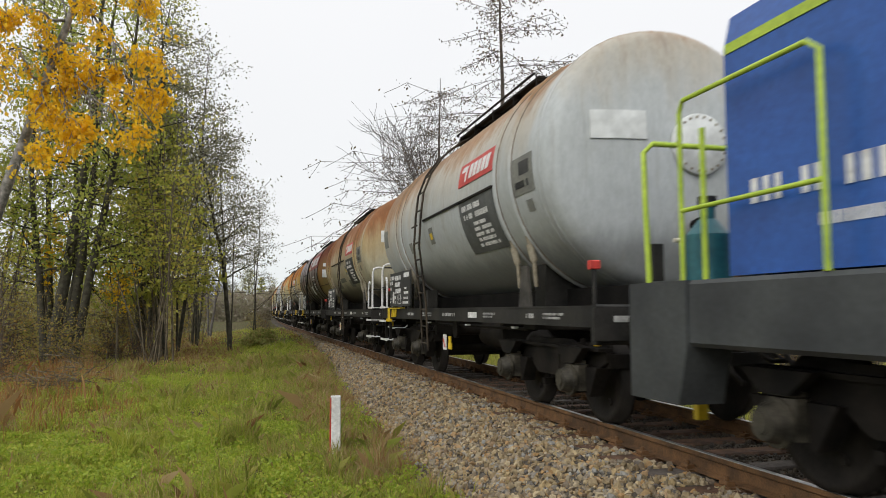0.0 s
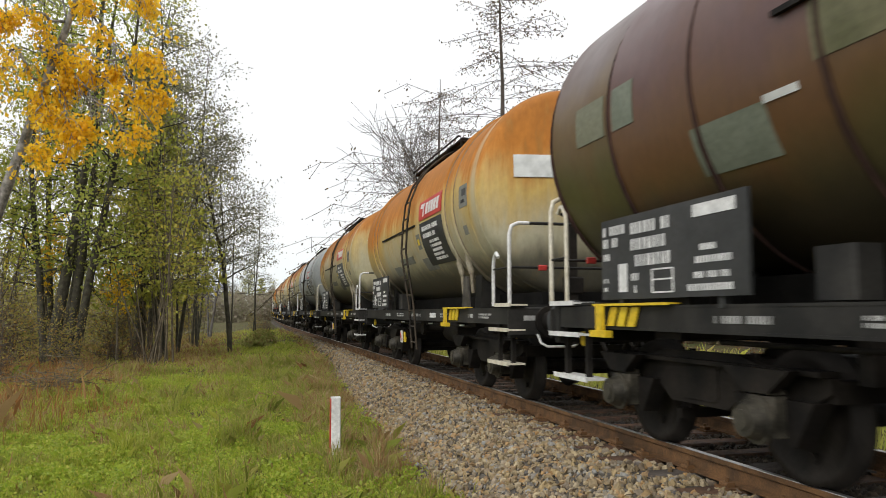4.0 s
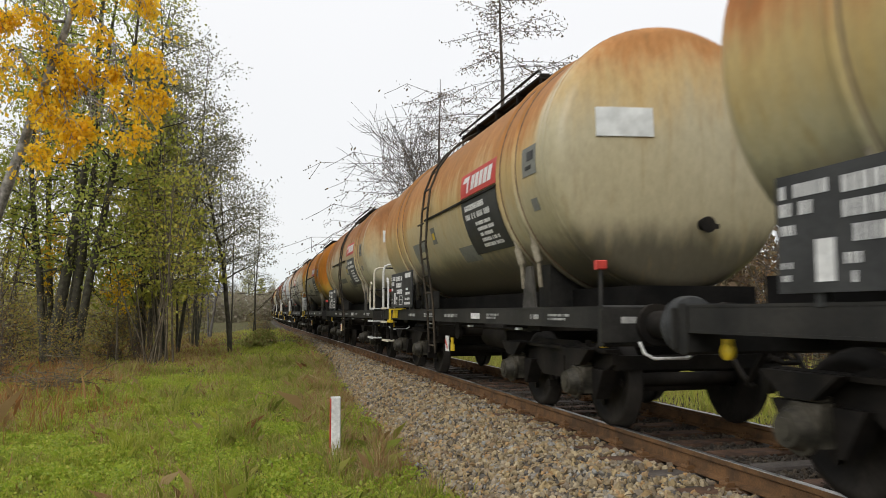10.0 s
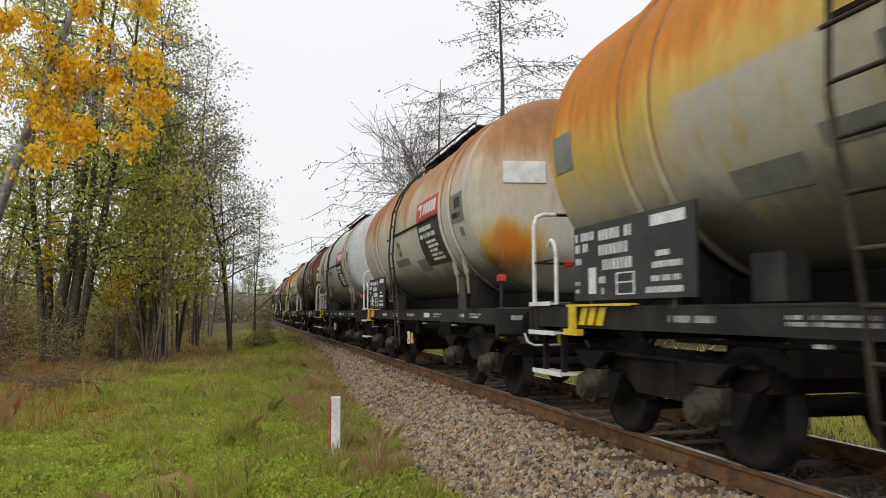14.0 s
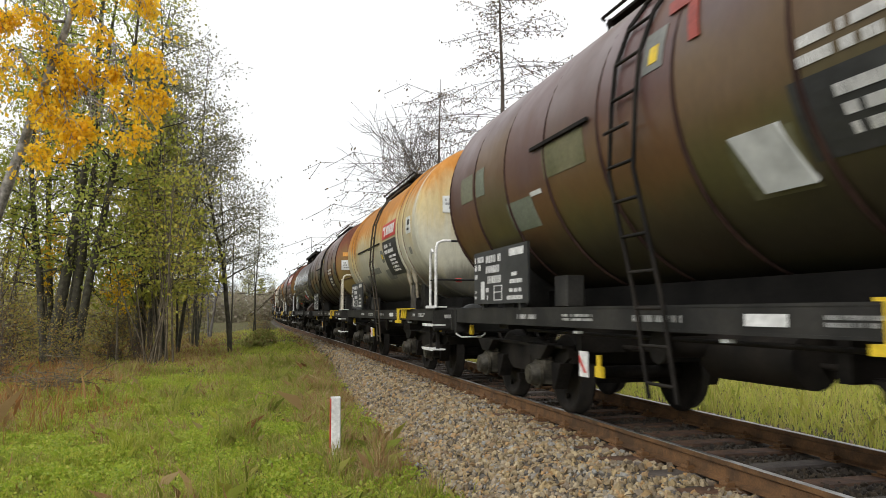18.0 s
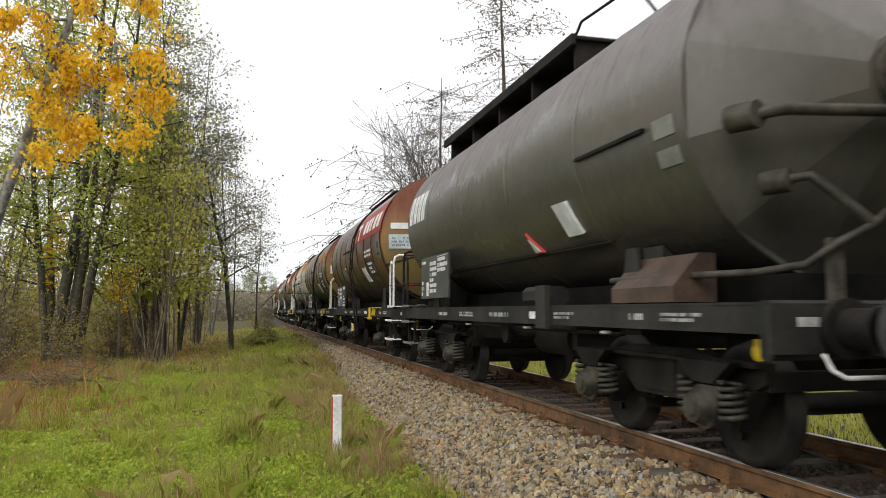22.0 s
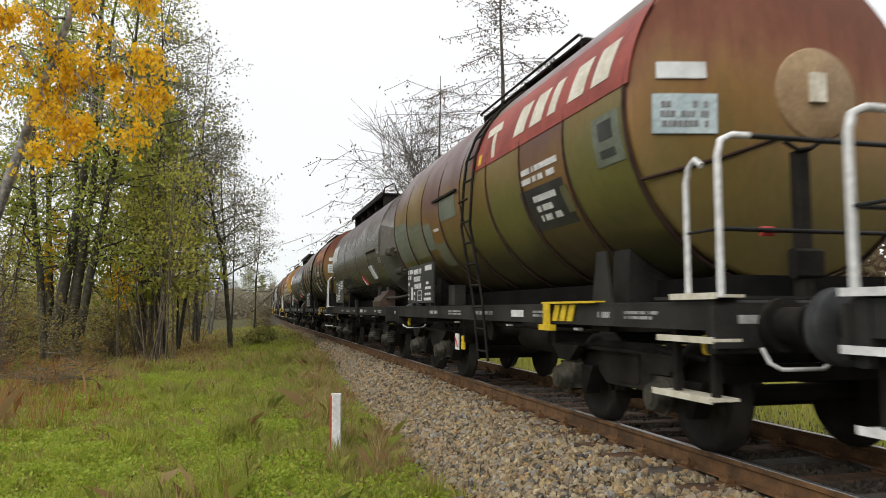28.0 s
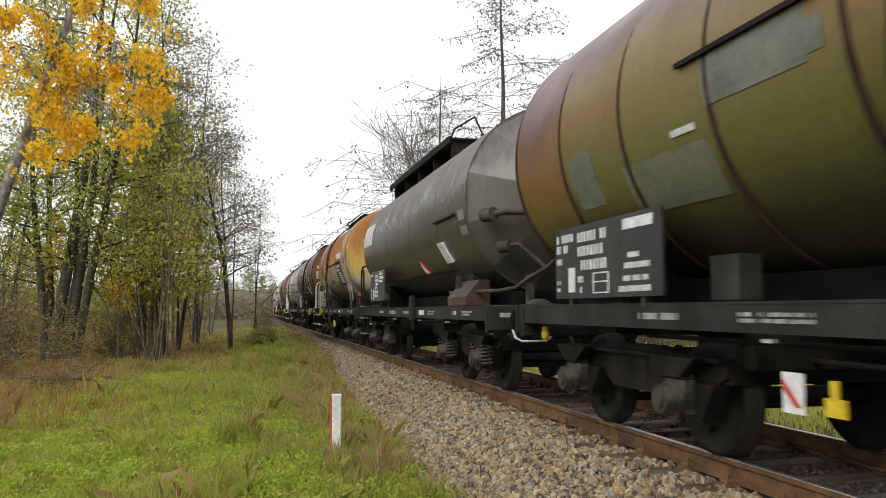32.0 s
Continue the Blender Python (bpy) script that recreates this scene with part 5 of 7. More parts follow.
PAINTS = {
    "silver": tank_paint("silver_grey_tank", (0.45, 0.48, 0.49), (0.43, 0.40, 0.34), (0.34, 0.21, 0.12), 3.30, 4.0, -0.5, 0, 0.6, 1.0, grime_shade=0.5),
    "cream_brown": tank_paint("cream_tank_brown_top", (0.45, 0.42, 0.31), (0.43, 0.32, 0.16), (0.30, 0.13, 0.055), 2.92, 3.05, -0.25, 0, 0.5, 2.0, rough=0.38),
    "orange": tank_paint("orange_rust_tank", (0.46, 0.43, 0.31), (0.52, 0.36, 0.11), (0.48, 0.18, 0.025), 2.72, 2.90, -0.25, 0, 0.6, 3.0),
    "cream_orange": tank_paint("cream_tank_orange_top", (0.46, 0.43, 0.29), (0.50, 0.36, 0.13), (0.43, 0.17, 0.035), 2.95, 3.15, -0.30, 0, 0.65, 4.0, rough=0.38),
    "clean_grey": tank_paint("light_grey_tank", (0.42, 0.45, 0.46), (0.42, 0.41, 0.37), (0.38, 0.26, 0.15), 4.0, 4.6, -0.6, 0, 0.4, 5.0, grime_shade=0.5),
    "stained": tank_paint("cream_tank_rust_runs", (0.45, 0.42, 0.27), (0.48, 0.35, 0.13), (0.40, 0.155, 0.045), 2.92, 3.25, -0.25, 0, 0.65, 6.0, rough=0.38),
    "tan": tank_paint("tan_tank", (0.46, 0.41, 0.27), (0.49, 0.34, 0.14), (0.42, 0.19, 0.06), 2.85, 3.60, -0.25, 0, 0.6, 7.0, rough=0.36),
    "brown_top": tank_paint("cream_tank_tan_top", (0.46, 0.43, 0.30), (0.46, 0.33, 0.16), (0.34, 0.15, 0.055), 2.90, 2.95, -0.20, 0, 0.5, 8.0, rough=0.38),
    "all_orange": tank_paint("yellow_orange_tank", (0.45, 0.44, 0.36), (0.60, 0.40, 0.07), (0.56, 0.20, 0.018), 2.74, 2.85, -0.2, -0.75, 0.45, 9.0, grime_shade=0.7, hem=0.92),
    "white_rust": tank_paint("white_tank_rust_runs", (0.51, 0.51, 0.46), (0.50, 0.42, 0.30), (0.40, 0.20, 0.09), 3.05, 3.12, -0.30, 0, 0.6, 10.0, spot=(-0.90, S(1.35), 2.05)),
    "white": tank_paint("white_tank", (0.47, 0.485, 0.49), (0.46, 0.46, 0.44), (0.40, 0.32, 0.22), 4.2, 4.6, -0.3, 0, 0.3, 11.0, grime_shade=0.5),
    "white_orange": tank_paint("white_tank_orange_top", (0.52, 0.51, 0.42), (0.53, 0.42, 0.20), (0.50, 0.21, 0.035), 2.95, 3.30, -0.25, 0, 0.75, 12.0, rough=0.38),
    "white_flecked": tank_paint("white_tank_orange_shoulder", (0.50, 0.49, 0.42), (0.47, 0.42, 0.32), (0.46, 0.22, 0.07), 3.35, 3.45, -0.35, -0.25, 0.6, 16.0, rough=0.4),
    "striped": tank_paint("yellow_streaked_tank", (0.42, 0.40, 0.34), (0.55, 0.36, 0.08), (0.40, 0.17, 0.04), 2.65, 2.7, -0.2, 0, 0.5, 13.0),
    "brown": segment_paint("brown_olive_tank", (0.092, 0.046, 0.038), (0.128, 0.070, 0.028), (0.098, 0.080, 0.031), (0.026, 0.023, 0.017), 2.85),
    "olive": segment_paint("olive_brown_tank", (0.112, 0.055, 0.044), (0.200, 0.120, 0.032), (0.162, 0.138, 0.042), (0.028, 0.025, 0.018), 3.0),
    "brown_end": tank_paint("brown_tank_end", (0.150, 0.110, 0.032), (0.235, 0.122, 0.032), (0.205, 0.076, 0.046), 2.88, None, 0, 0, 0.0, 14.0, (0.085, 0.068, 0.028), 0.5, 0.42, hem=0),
    # black tank: the third colour is sky sheen painted on its upper side
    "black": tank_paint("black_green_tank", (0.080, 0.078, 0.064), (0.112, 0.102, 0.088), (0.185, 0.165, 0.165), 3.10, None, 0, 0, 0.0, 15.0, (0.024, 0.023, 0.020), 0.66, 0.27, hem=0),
}
BROWN_BAND = plain("faded_brown_band", (0.16, 0.05, 0.028), (0.26, 0.085, 0.04), 2, 0.6, 0, 0.03)
L_GREY = "%s tank wagon with double hoops"
L_DARK = "ribbed brown-olive tank wagon, %s"
L_BLACK = "black-green tank wagon, cone end, roof board, on rails"
SPECS = [
    ("grey", "rear", "silver", "silver-grey, faintly rusty"), ("grey", "front", "cream_brown", "cream, brown-topped"),
    ("dark", "rear", "brown", "bright red band with white emblem", FADED_RED, WHITE), ("grey", "front", "orange", "cream, orange-rusted"),
    ("grey", "front", "cream_orange", "cream with rust-orange runs"), ("grey", "front", "clean_grey", "clean light grey"),
    ("grey", "front", "stained", "cream, rust-brown top, stained"), ("grey", "rear", "tan", "tan with rusty top"),
    ("grey", "front", "brown_top", "cream with rust-brown top"), ("grey", "rear", "all_orange", "rust-orange almost all over"),
    ("grey", "rear", "white_rust", "whitish with rust stains"), ("grey", "rear", "white", "clean silver-white"),
    ("dark", "front", "brown", "faded red emblem", None, "faded"), ("grey", "front", "white_orange", "whitish cream with orange top"),
    ("dark", "front", "olive", "no emblem, orange label", None, None), ("black",), ("dark", "front", "brown", "red band, white emblem", FADED_RED, WHITE),
    ("dark", "front", "olive", "orange and white emblem", None, LETTER_ORANGE), ("grey", "rear", "white_flecked", "whitish with orange shoulder"),
    ("dark", "front", "olive", "faded red band, cream emblem", FADED_RED, CREAM_RAIL), ("black",),
    ("dark", "front", "olive", "orange faded emblem", BROWN_BAND, LETTER_ORANGE), ("black",), ("grey", "rear", "striped", "yellow and white streaks"),
    ("dark", "front", "brown", "faded", None, None), ("grey", "rear", "silver", "grey with brown top"), ("dark", "front", "olive", "faded", None, None),
    ("grey", "rear", "white", "silver-white"), ("grey", "front", "white_rust", "whitish"), ("grey", "front", "silver", "grey"),
    ("dark", "front", "brown", "faded", None, None), ("grey", "rear", "cream_brown", "cream"), ("grey", "front", "silver", "grey"),
]
TRAIN = []
for number, spec in enumerate(SPECS, 1):
    if spec[0] == "black":
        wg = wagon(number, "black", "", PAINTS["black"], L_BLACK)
    elif spec[0] == "grey":
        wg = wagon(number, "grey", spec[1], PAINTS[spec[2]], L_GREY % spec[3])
    else:
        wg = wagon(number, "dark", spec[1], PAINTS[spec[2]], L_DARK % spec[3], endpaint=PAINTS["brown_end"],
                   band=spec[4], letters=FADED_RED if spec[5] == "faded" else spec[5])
    TRAIN.append((wg, LENGTH * number + 0.02 - {1: 0.40, 2: 0.28, 3: 0.14}.get(number, 0)))

# ---- loco at the head of the train ----
BLUE = plain("loco_blue", (0.015, 0.075, 0.30), (0.022, 0.10, 0.38), 1.5, 0.35, 0, 0.03)
LIME = plain("lime_paint", (0.36, 0.50, 0.04), (0.46, 0.60, 0.06), 4, 0.45, 0, 0.03)
LOCO_GREY = plain("loco_frame_grey", (0.030, 0.033, 0.035), (0.055, 0.06, 0.06), 1.5, 0.55, 0, 0.06)
TEAL = plain("teal_bottle", (0.02, 0.10, 0.12), (0.03, 0.14, 0.16), 4, 0.4)
RUST_BOX = plain("rusty_box", (0.16, 0.05, 0.02), (0.25, 0.09, 0.04), 4, 0.8, 0, 0.2)
loco = thing("locomotive", "blue shunting locomotive with lime handrails, on the rails", "locomotive")
# local y: 0 at the rear buffers, the loco lies towards -y
part("frame", "loco_frame", lambda s: s.box(-1.45, 1.45, -13.6, -0.6, 0.92, 1.39, 0.03), LOCO_GREY, loco)
part("step_box", "loco_steps", lambda s: s.prism([(-0.62, 1.39), (-0.62, 0.50), (-1.30, 0.50), (-1.42, 0.92), (-1.42, 1.39)], -1.47, -1.10), LOCO_GREY, loco)
part("step_box", "loco_steps2", lambda s: s.prism([(-0.62, 1.39), (-0.62, 0.50), (-1.30, 0.50), (-1.42, 0.92), (-1.42, 1.39)], 1.10, 1.47), LOCO_GREY, loco)
def loco_body(s):
    pr = [(-1.30, 1.41), (-1.30, 2.98), (-1.24, 3.22), (-0.9, 3.40), (0.9, 3.40), (1.24, 3.22), (1.30, 2.98), (1.30, 1.41)]
    n = len(pr)
    vs = [(x, y, z) for y in (-1.70, -9.0) for x, z in pr]
    s.add(vs, [(i, (i + 1) % n, n + (i + 1) % n, n + i) for i in range(n)] + [tuple(range(n)), tuple(range(2 * n - 1, n - 1, -1))])
body = part("hood", "loco_body", loco_body, BLUE, loco)
part("stripe", "loco_stripe", lambda s: s.box(-1.308, -1.29, -8.9, -1.72, 2.94, 3.01), LIME, body)
part("cab", "loco_cab", lambda s: s.box(-1.42, 1.42, -12.0, -9.0, 1.41, 3.95, 0.12), BLUE, loco)
part("hood_front", "loco_nose", lambda s: s.box(-1.1, 1.1, -13.4, -12.0, 1.41, 2.9, 0.1), BLUE, loco)
part("marking", "loco_num", lambda s: words(s, -1.304, -4.6, -1.95, 1.86, 2.04, 1, 77, 0.1), WHITE, body)
part("marking", "loco_num2", lambda s: words(s, -1.304, -3.3, -2.55, 1.66, 1.74, 1, 78, 0.1), WHITE, body)
part("handrail", "loco_r1", lambda s: s.tube([(-1.42, -1.32, 1.39), (-1.42, -1.32, 2.62), (-1.42, -1.37, 2.71), (-1.42, -2.62, 2.71), (-1.42, -2.72, 2.64), (-1.42, -2.72, 1.39)], 0.019, 8), LIME, loco)
part("handrail", "loco_r2", lambda s: s.tube([(-1.42, -1.32, 1.90), (-1.42, -2.72, 1.90)], 0.017, 8), LIME, loco)
part("handrail", "loco_r3", lambda s: s.tube([(-1.38, -0.78, 1.39), (-1.38, -0.74, 2.1), (-1.36, -0.7, 2.46), (-1.28, -0.7, 2.54), (0.6, -0.7, 2.54)], 0.024, 8), LIME, loco)
part("handrail", "loco_r4", lambda s: s.tube([(-1.30, -1.42, 1.39), (-1.30, -1.42, 2.5)], 0.022, 8), LIME, loco)
part("handrail", "loco_r5", lambda s: s.tube([(-1.1, -0.7, 1.75), (0.6, -0.7, 1.75)], 0.018, 8), CREAM_RAIL, loco)
part("gas_bottle", "loco_bottle", lambda s: [s.cyl((-1.02, -1.05, 1.39), (-1.02, -1.05, 1.76), 0.17, n=18), s.cyl((-1.02, -1.05, 1.76), (-1.02, -1.05, 1.88), 0.17, 0.07, n=18), s.cyl((-1.02, -1.05, 1.88), (-1.02, -1.05, 1.98), 0.06, n=12)], TEAL, loco)
part("bottle_cap", "loco_cap", lambda s: s.cyl((-1.02, -1.05, 1.98), (-1.02, -1.05, 2.06), 0.075, n=12), BLACK, loco)
part("tail_lamp", "loco_lamp", lambda s: s.box(-1.28, -1.18, -0.68, -0.58, 1.42, 1.72, 0.01), FRAME_STEEL, loco)
part("lamp_lens", "loco_lens", lambda s: s.cyl((-1.23, -0.575, 1.56), (-1.23, -0.56, 1.56), 0.04, n=12), RED, loco)
part("rail_guard", "loco_guard", lambda s: s.box(-0.95, -0.86, -0.75, -0.68, 0.30, 0.62), YELLOW, loco)
part("sand_box", "loco_rbox", lambda s: s.box(-1.30, -0.95, -3.6, -3.2, 0.52, 0.80, 0.02), RUST_BOX, loco)
for yb in (-2.9, -10.7):
    bg = part("bogie", "bogie", bogie_sides, DARK_STEEL, loco, at=pose(0, yb, 0))
    for q in (-0.95, 0.95):
        part("axle_box", "axle_box", axle_box, BOX_STEEL, bg, at=pose(0, q, 0.46))
        WHEELS.append((part("wheelset", "wheelset", wheelset, WHEEL_STEEL, bg, at=pose(0, q, 0.46)), loco, q))
for x in (-0.875, 0.875):
    bf = part("buffer", "buffer_shank", buffer_shank, DARK_STEEL, loco, at=pose(x, -0.41, 1.06, 0, 0, 180))
    part("buffer_head", "buffer_head", buffer_head, BUFFER, bf)
TRAIN.append((loco, LENGTH * 0.5 + 0.02))

# ---- ground and track ----


def ease(a, b, v):
    k = min(1.0, max(0.0, (v - a) / (b - a)))
    return k * k * (3 - 2 * k)


def toe_x(y):
    """Where the ballast meets the grass on the camera's side."""
    return 1.75 + 0.55 * ease(8, 24, y) + 0.75 * ease(20, 42, y) + 0.10 * noise.noise((0.0, y * 0.9, 3.0))


def bend_x(y):
    u = max(0.0, y - STRAIGHT)
    return u * u / (2 * BEND)


def ground_z(x, y):
    x -= bend_x(y)
    base = -0.62 + 0.10 * ease(12, 26, y)
    bank = ease(-3.0, 1.6, x) * 0.30 * ease(14, 40, y)
    z = base + bank + 0.05 * noise.noise((x * 0.5, y * 0.35, 0.0)) + 0.055 * noise.noise((x * 1.7, y * 1.3, 5.0))
    if x > toe_x(y):
        z = min(z, -0.30) - 0.12 * ease(toe_x(y), toe_x(y) + 0.6, x) * (1 if x < 6.5 else 0)
    z += 0.25 * ease(-8, -16, x)
    if x > 7.2:
        z = -0.50 + 0.05 * noise.noise((x * 0.4, y * 0.3, 9.0)) + 0.5 * ease(12, 30, x)
    return z


def sheet(name, xs, ys, fn, mat):
    vs = [(x, y, fn(x, y)) for y in ys for x in xs]
    n = len(xs)
    fs = [(j * n + i, j * n + i + 1, (j + 1) * n + i + 1, (j + 1) * n + i) for j in range(len(ys) - 1) for i in range(n - 1)]
    return tagged(new(name, Shape().add(vs, fs, True).mesh(name, mat)), kind="structure")


def soil_paint(n, l, b):
    big, mid, fine = noise_of(n, l, 0.35, 5), noise_of(n, l, 2.2, 5), noise_of(n, l, 22, 4)
    col = ramp_of(n, l, big, [(0.36, (0.060, 0.080, 0.018)), (0.52, (0.085, 0.090, 0.026)), (0.66, (0.10, 0.065, 0.028))])
    col = mix_of(n, l, ramp_of(n, l, mid, [(0.42, (0, 0, 0)), (0.62, (1, 1, 1))]), col, (0.075, 0.05, 0.025))
    col = mix_of(n, l, 1.0, col, ramp_of(n, l, fine, [(0.3, (0.6, 0.6, 0.6)), (0.7, (1.25, 1.25, 1.25))]), "MULTIPLY")
    l.new(col, b.inputs["Base Color"])
    bump_of(n, l, b, fine, 0.8, 0.05)


def steps_list(*spans):
    out = []
    for a, b, d in spans:
        k = max(1, round((b - a) / d))
        out += [a + (b - a) * i / k for i in range(k)]
    return out + [spans[-1][1]]


SOIL = material("leafy_soil", soil_paint, 0.95, 0, 0.2)
sheet("ground", steps_list((-900, -60, 140), (-60, -14, 4), (-14, -5, 1.0), (-5, 4.5, 0.3), (4.5, 9, 0.5), (9, 20, 1.5), (20, 60, 8), (60, 900, 140)),
      steps_list((-120, -10, 20), (-10, 4, 2), (4, 26, 0.4), (26, 60, 1.5), (60, 160, 8), (160, 1200, 130)), ground_z, SOIL)


def ballast_z(u, y):
    """Height of the stone bed u metres from the line's middle."""
    a = abs(u)
    edge = 2.75 - 0.55 * ease(8, 24, y) - 0.75 * ease(20, 42, y) if u < 0 else 2.7
    top = -0.185 if a > 0.95 else -0.20
    low = -0.75
    k = ease(1.45, edge + 0.25, a)
    return top + (low - top) * (0.55 * k + 0.45 * min(1, max(0, (a - 1.45) / (edge - 1.2)))) + 0.015 * noise.noise((u * 3, y * 3, 1.0))


BED = plain("ballast_fines", (0.05, 0.042, 0.032), (0.10, 0.083, 0.062), 9, 0.95, 0, 0.8, 60)
us = steps_list((-3.2, -1.3, 0.16), (-1.3, 1.3, 0.26), (1.3, 3.2, 0.19))
ysb = steps_list((-12, 3, 1.5), (3, 26, 0.35), (26, 60, 1.5), (60, 180, 6))
vs = [(TRACK_X + bend_x(y) + u, y, ballast_z(u, y)) for y in ysb for u in us]
nn = len(us)
tagged(new("ballast_bed", Shape().add(vs, [(j * nn + i, j * nn + i + 1, (j + 1) * nn + i + 1, (j + 1) * nn + i) for j in range(len(ysb) - 1) for i in range(nn - 1)], True).mesh("ballast_bed", BED)), kind="structure")

# rails with foot, web and head; the polished running surface is a part of its own
track = thing("railway_track", "rusty rails on dark sleepers in stone ballast", "railway track", kind="structure")
RAIL = [(-0.07, -0.165), (0.07, -0.165), (0.07, -0.152), (0.014, -0.135), (0.010, -0.05), (0.034, -0.038), (0.034, -0.004), (0.028, 0.0 - 0.003),
        (-0.028, 0.0 - 0.003), (-0.034, -0.004), (-0.034, -0.038), (-0.010, -0.05), (-0.014, -0.135), (-0.07, -0.152)]
path_y = [-14, 10, 25, 40, 50] + [50 + 8 * i for i in range(1, 17)]


def swept(s, prof, u):
    n = len(prof)
    vs = [(TRACK_X + bend_x(y) + u + a, y, z) for y in path_y for a, z in prof]
    s.add(vs, [(j * n + i, j * n + (i + 1) % n, (j + 1) * n + (i + 1) % n, (j + 1) * n + i) for j in range(len(path_y) - 1) for i in range(n)])


for u in (-0.752, 0.752):
    rl = part("rail", "rail%.2f" % u, lambda s, u=u: swept(s, RAIL, u), RAIL_RUST, track)
    part("running_surface", "head%.2f" % u, lambda s, u=u: swept(s, [(-0.026, -0.0025), (0.026, -0.0025), (0.024, 0.0015), (-0.024, 0.0015)], u), RAIL_TOP, rl)


def sleeper(s):
    s.box(-1.28, 1.28, -0.125, 0.125, -0.30, -0.168, 0.02)


def chair(s):
    s.box(-0.17, 0.17, -0.09, 0.09, -0.168, -0.150)
    for q in (-0.12, 0.12):
        s.box(q - 0.035, q + 0.035, -0.05, 0.05, -0.15, -0.115, 0.008)
        s.cyl((q, 0, -0.115), (q, 0, -0.085), 0.018, n=6)


SLEEP_MATS = [SLEEPER, plain("rusty_sleeper", (0.055, 0.032, 0.020), (0.15, 0.080, 0.045), 5, 0.85, 0, 0.4, 30)]
rnd = random.Random(4)
for k in range(120):
    y = -6 + k * 0.62
    sl = part("sleeper", "sleeper", sleeper, SLEEP_MATS[rnd.random() < 0.55], track, at=pose(TRACK_X + bend_x(y) + rnd.uniform(-0.05, 0.05), y, rnd.uniform(-0.012, 0.004), 0, 0, rnd.uniform(-1.5, 1.5)))
    if y < 40:
        for u in (-0.752, 0.752):
            part("rail_fastening", "chair", chair, RAIL_RUST, sl, at=pose(u, 0, 0))

# loose stones
ICO_V = np.array([(0, -0.526, 0.851), (0, 0.526, 0.851), (0, -0.526, -0.851), (0, 0.526, -0.851), (-0.526, 0.851, 0), (0.526, 0.851, 0),
                  (-0.526, -0.851, 0), (0.526, -0.851, 0), (0.851, 0, -0.526), (0.851, 0, 0.526), (-0.851, 0, -0.526), (-0.851, 0, 0.526)])
ICO_F = np.array([(0, 1, 11), (0, 9, 1), (1, 4, 11), (1, 5, 4), (1, 9, 5), (0, 7, 9), (0, 6, 7), (0, 11, 6), (2, 3, 8), (2, 10, 3), (3, 4, 5), (3, 10, 4),
                  (3, 5, 8), (2, 8, 7), (2, 7, 6), (2, 6, 10), (4, 10, 11), (6, 11, 10), (5, 9, 8), (7, 8, 9)])


def many(name, verts, faces, mat, label, category, smooth=False):
    me = bpy.data.meshes.new(name)
    me.vertices.add(len(verts))
    me.vertices.foreach_set("co", np.asarray(verts, dtype=np.float32).ravel())
    k = faces.shape[1]
    me.loops.add(faces.size)
    me.loops.foreach_set("vertex_index", faces.ravel().astype(np.int32))
    me.polygons.add(len(faces))
    me.polygons.foreach_set("loop_start", np.arange(0, faces.size, k, dtype=np.int32))
    me.polygons.foreach_set("use_smooth", np.full(len(faces), smooth))
    me.materials.append(mat)
    me.update(calc_edges=True)
    me.validate()
    return me


def stones(rng, spans):
    pts, size = [], []
    for u0, u1, y0, y1, per, a, b in spans:
        for _ in range(int((u1 - u0) * (y1 - y0) * per)):
            u, y = rng.uniform(u0, u1), rng.uniform(y0, y1)
            if abs(abs(u) - 0.752) < 0.09:
                continue
            z = ballast_z(u, y)
            off = (y + 6) % 0.62
            if abs(u) < 1.32 and min(off, 0.62 - off) < 0.15 and rng.random() < 0.86:
                continue
            if u < -1.4 and z < ground_z(TRACK_X + bend_x(y) + u, y) - 0.12:
                continue
            r = rng.uniform(a, b)
            pts.append((TRACK_X + bend_x(y) + u, y, z + r * rng.uniform(-0.1, 0.55)))
            size.append(r)
    pts, size = np.array(pts), np.array(size)
    m = len(pts)
    g = np.random.RandomState(7)
    q = g.normal(size=(m, 3, 3))
    q, _ = np.linalg.qr(q)
    sc = g.uniform(0.40, 1.35, size=(m, 1, 3))
    v = ICO_V[None] * g.uniform(0.58, 1.28, size=(m, 12, 1)) * sc
    v = np.einsum("mij,mkj->mki", q, v) * size[:, None, None] + pts[:, None]
    f = (ICO_F[None] + 12 * np.arange(m)[:, None, None]).reshape(-1, 3)
    return v.reshape(-1, 3), f


STONE = by_random("ballast_stone", [(0.12, 0.10, 0.07), (0.35, 0.26, 0.13), (0.20, 0.155, 0.095), (0.42, 0.34, 0.21), (0.085, 0.08, 0.076), (0.36, 0.22, 0.09), (0.24, 0.20, 0.15), (0.38, 0.30, 0.17), (0.16, 0.11, 0.06), (0.27, 0.27, 0.25), (0.28, 0.19, 0.09)], 0.9, True, 26.0, 0.5)
sv, sf = stones(random.Random(11), [
    (-3.0, -0.85, 4.0, 12, 780, 0.015, 0.040), (-3.0, -0.85, 12, 24, 420, 0.018, 0.042), (-2.6, -0.85, 24, 50, 120, 0.03, 0.055),
    (0.85, 2.9, 1.0, 20, 130, 0.025, 0.045)])
OILY = by_random("oily_stone", [(0.035, 0.030, 0.026), (0.085, 0.066, 0.048), (0.055, 0.044, 0.033), (0.12, 0.095, 0.066), (0.04, 0.036, 0.034)], 0.9, True, 30.0, 0.4)
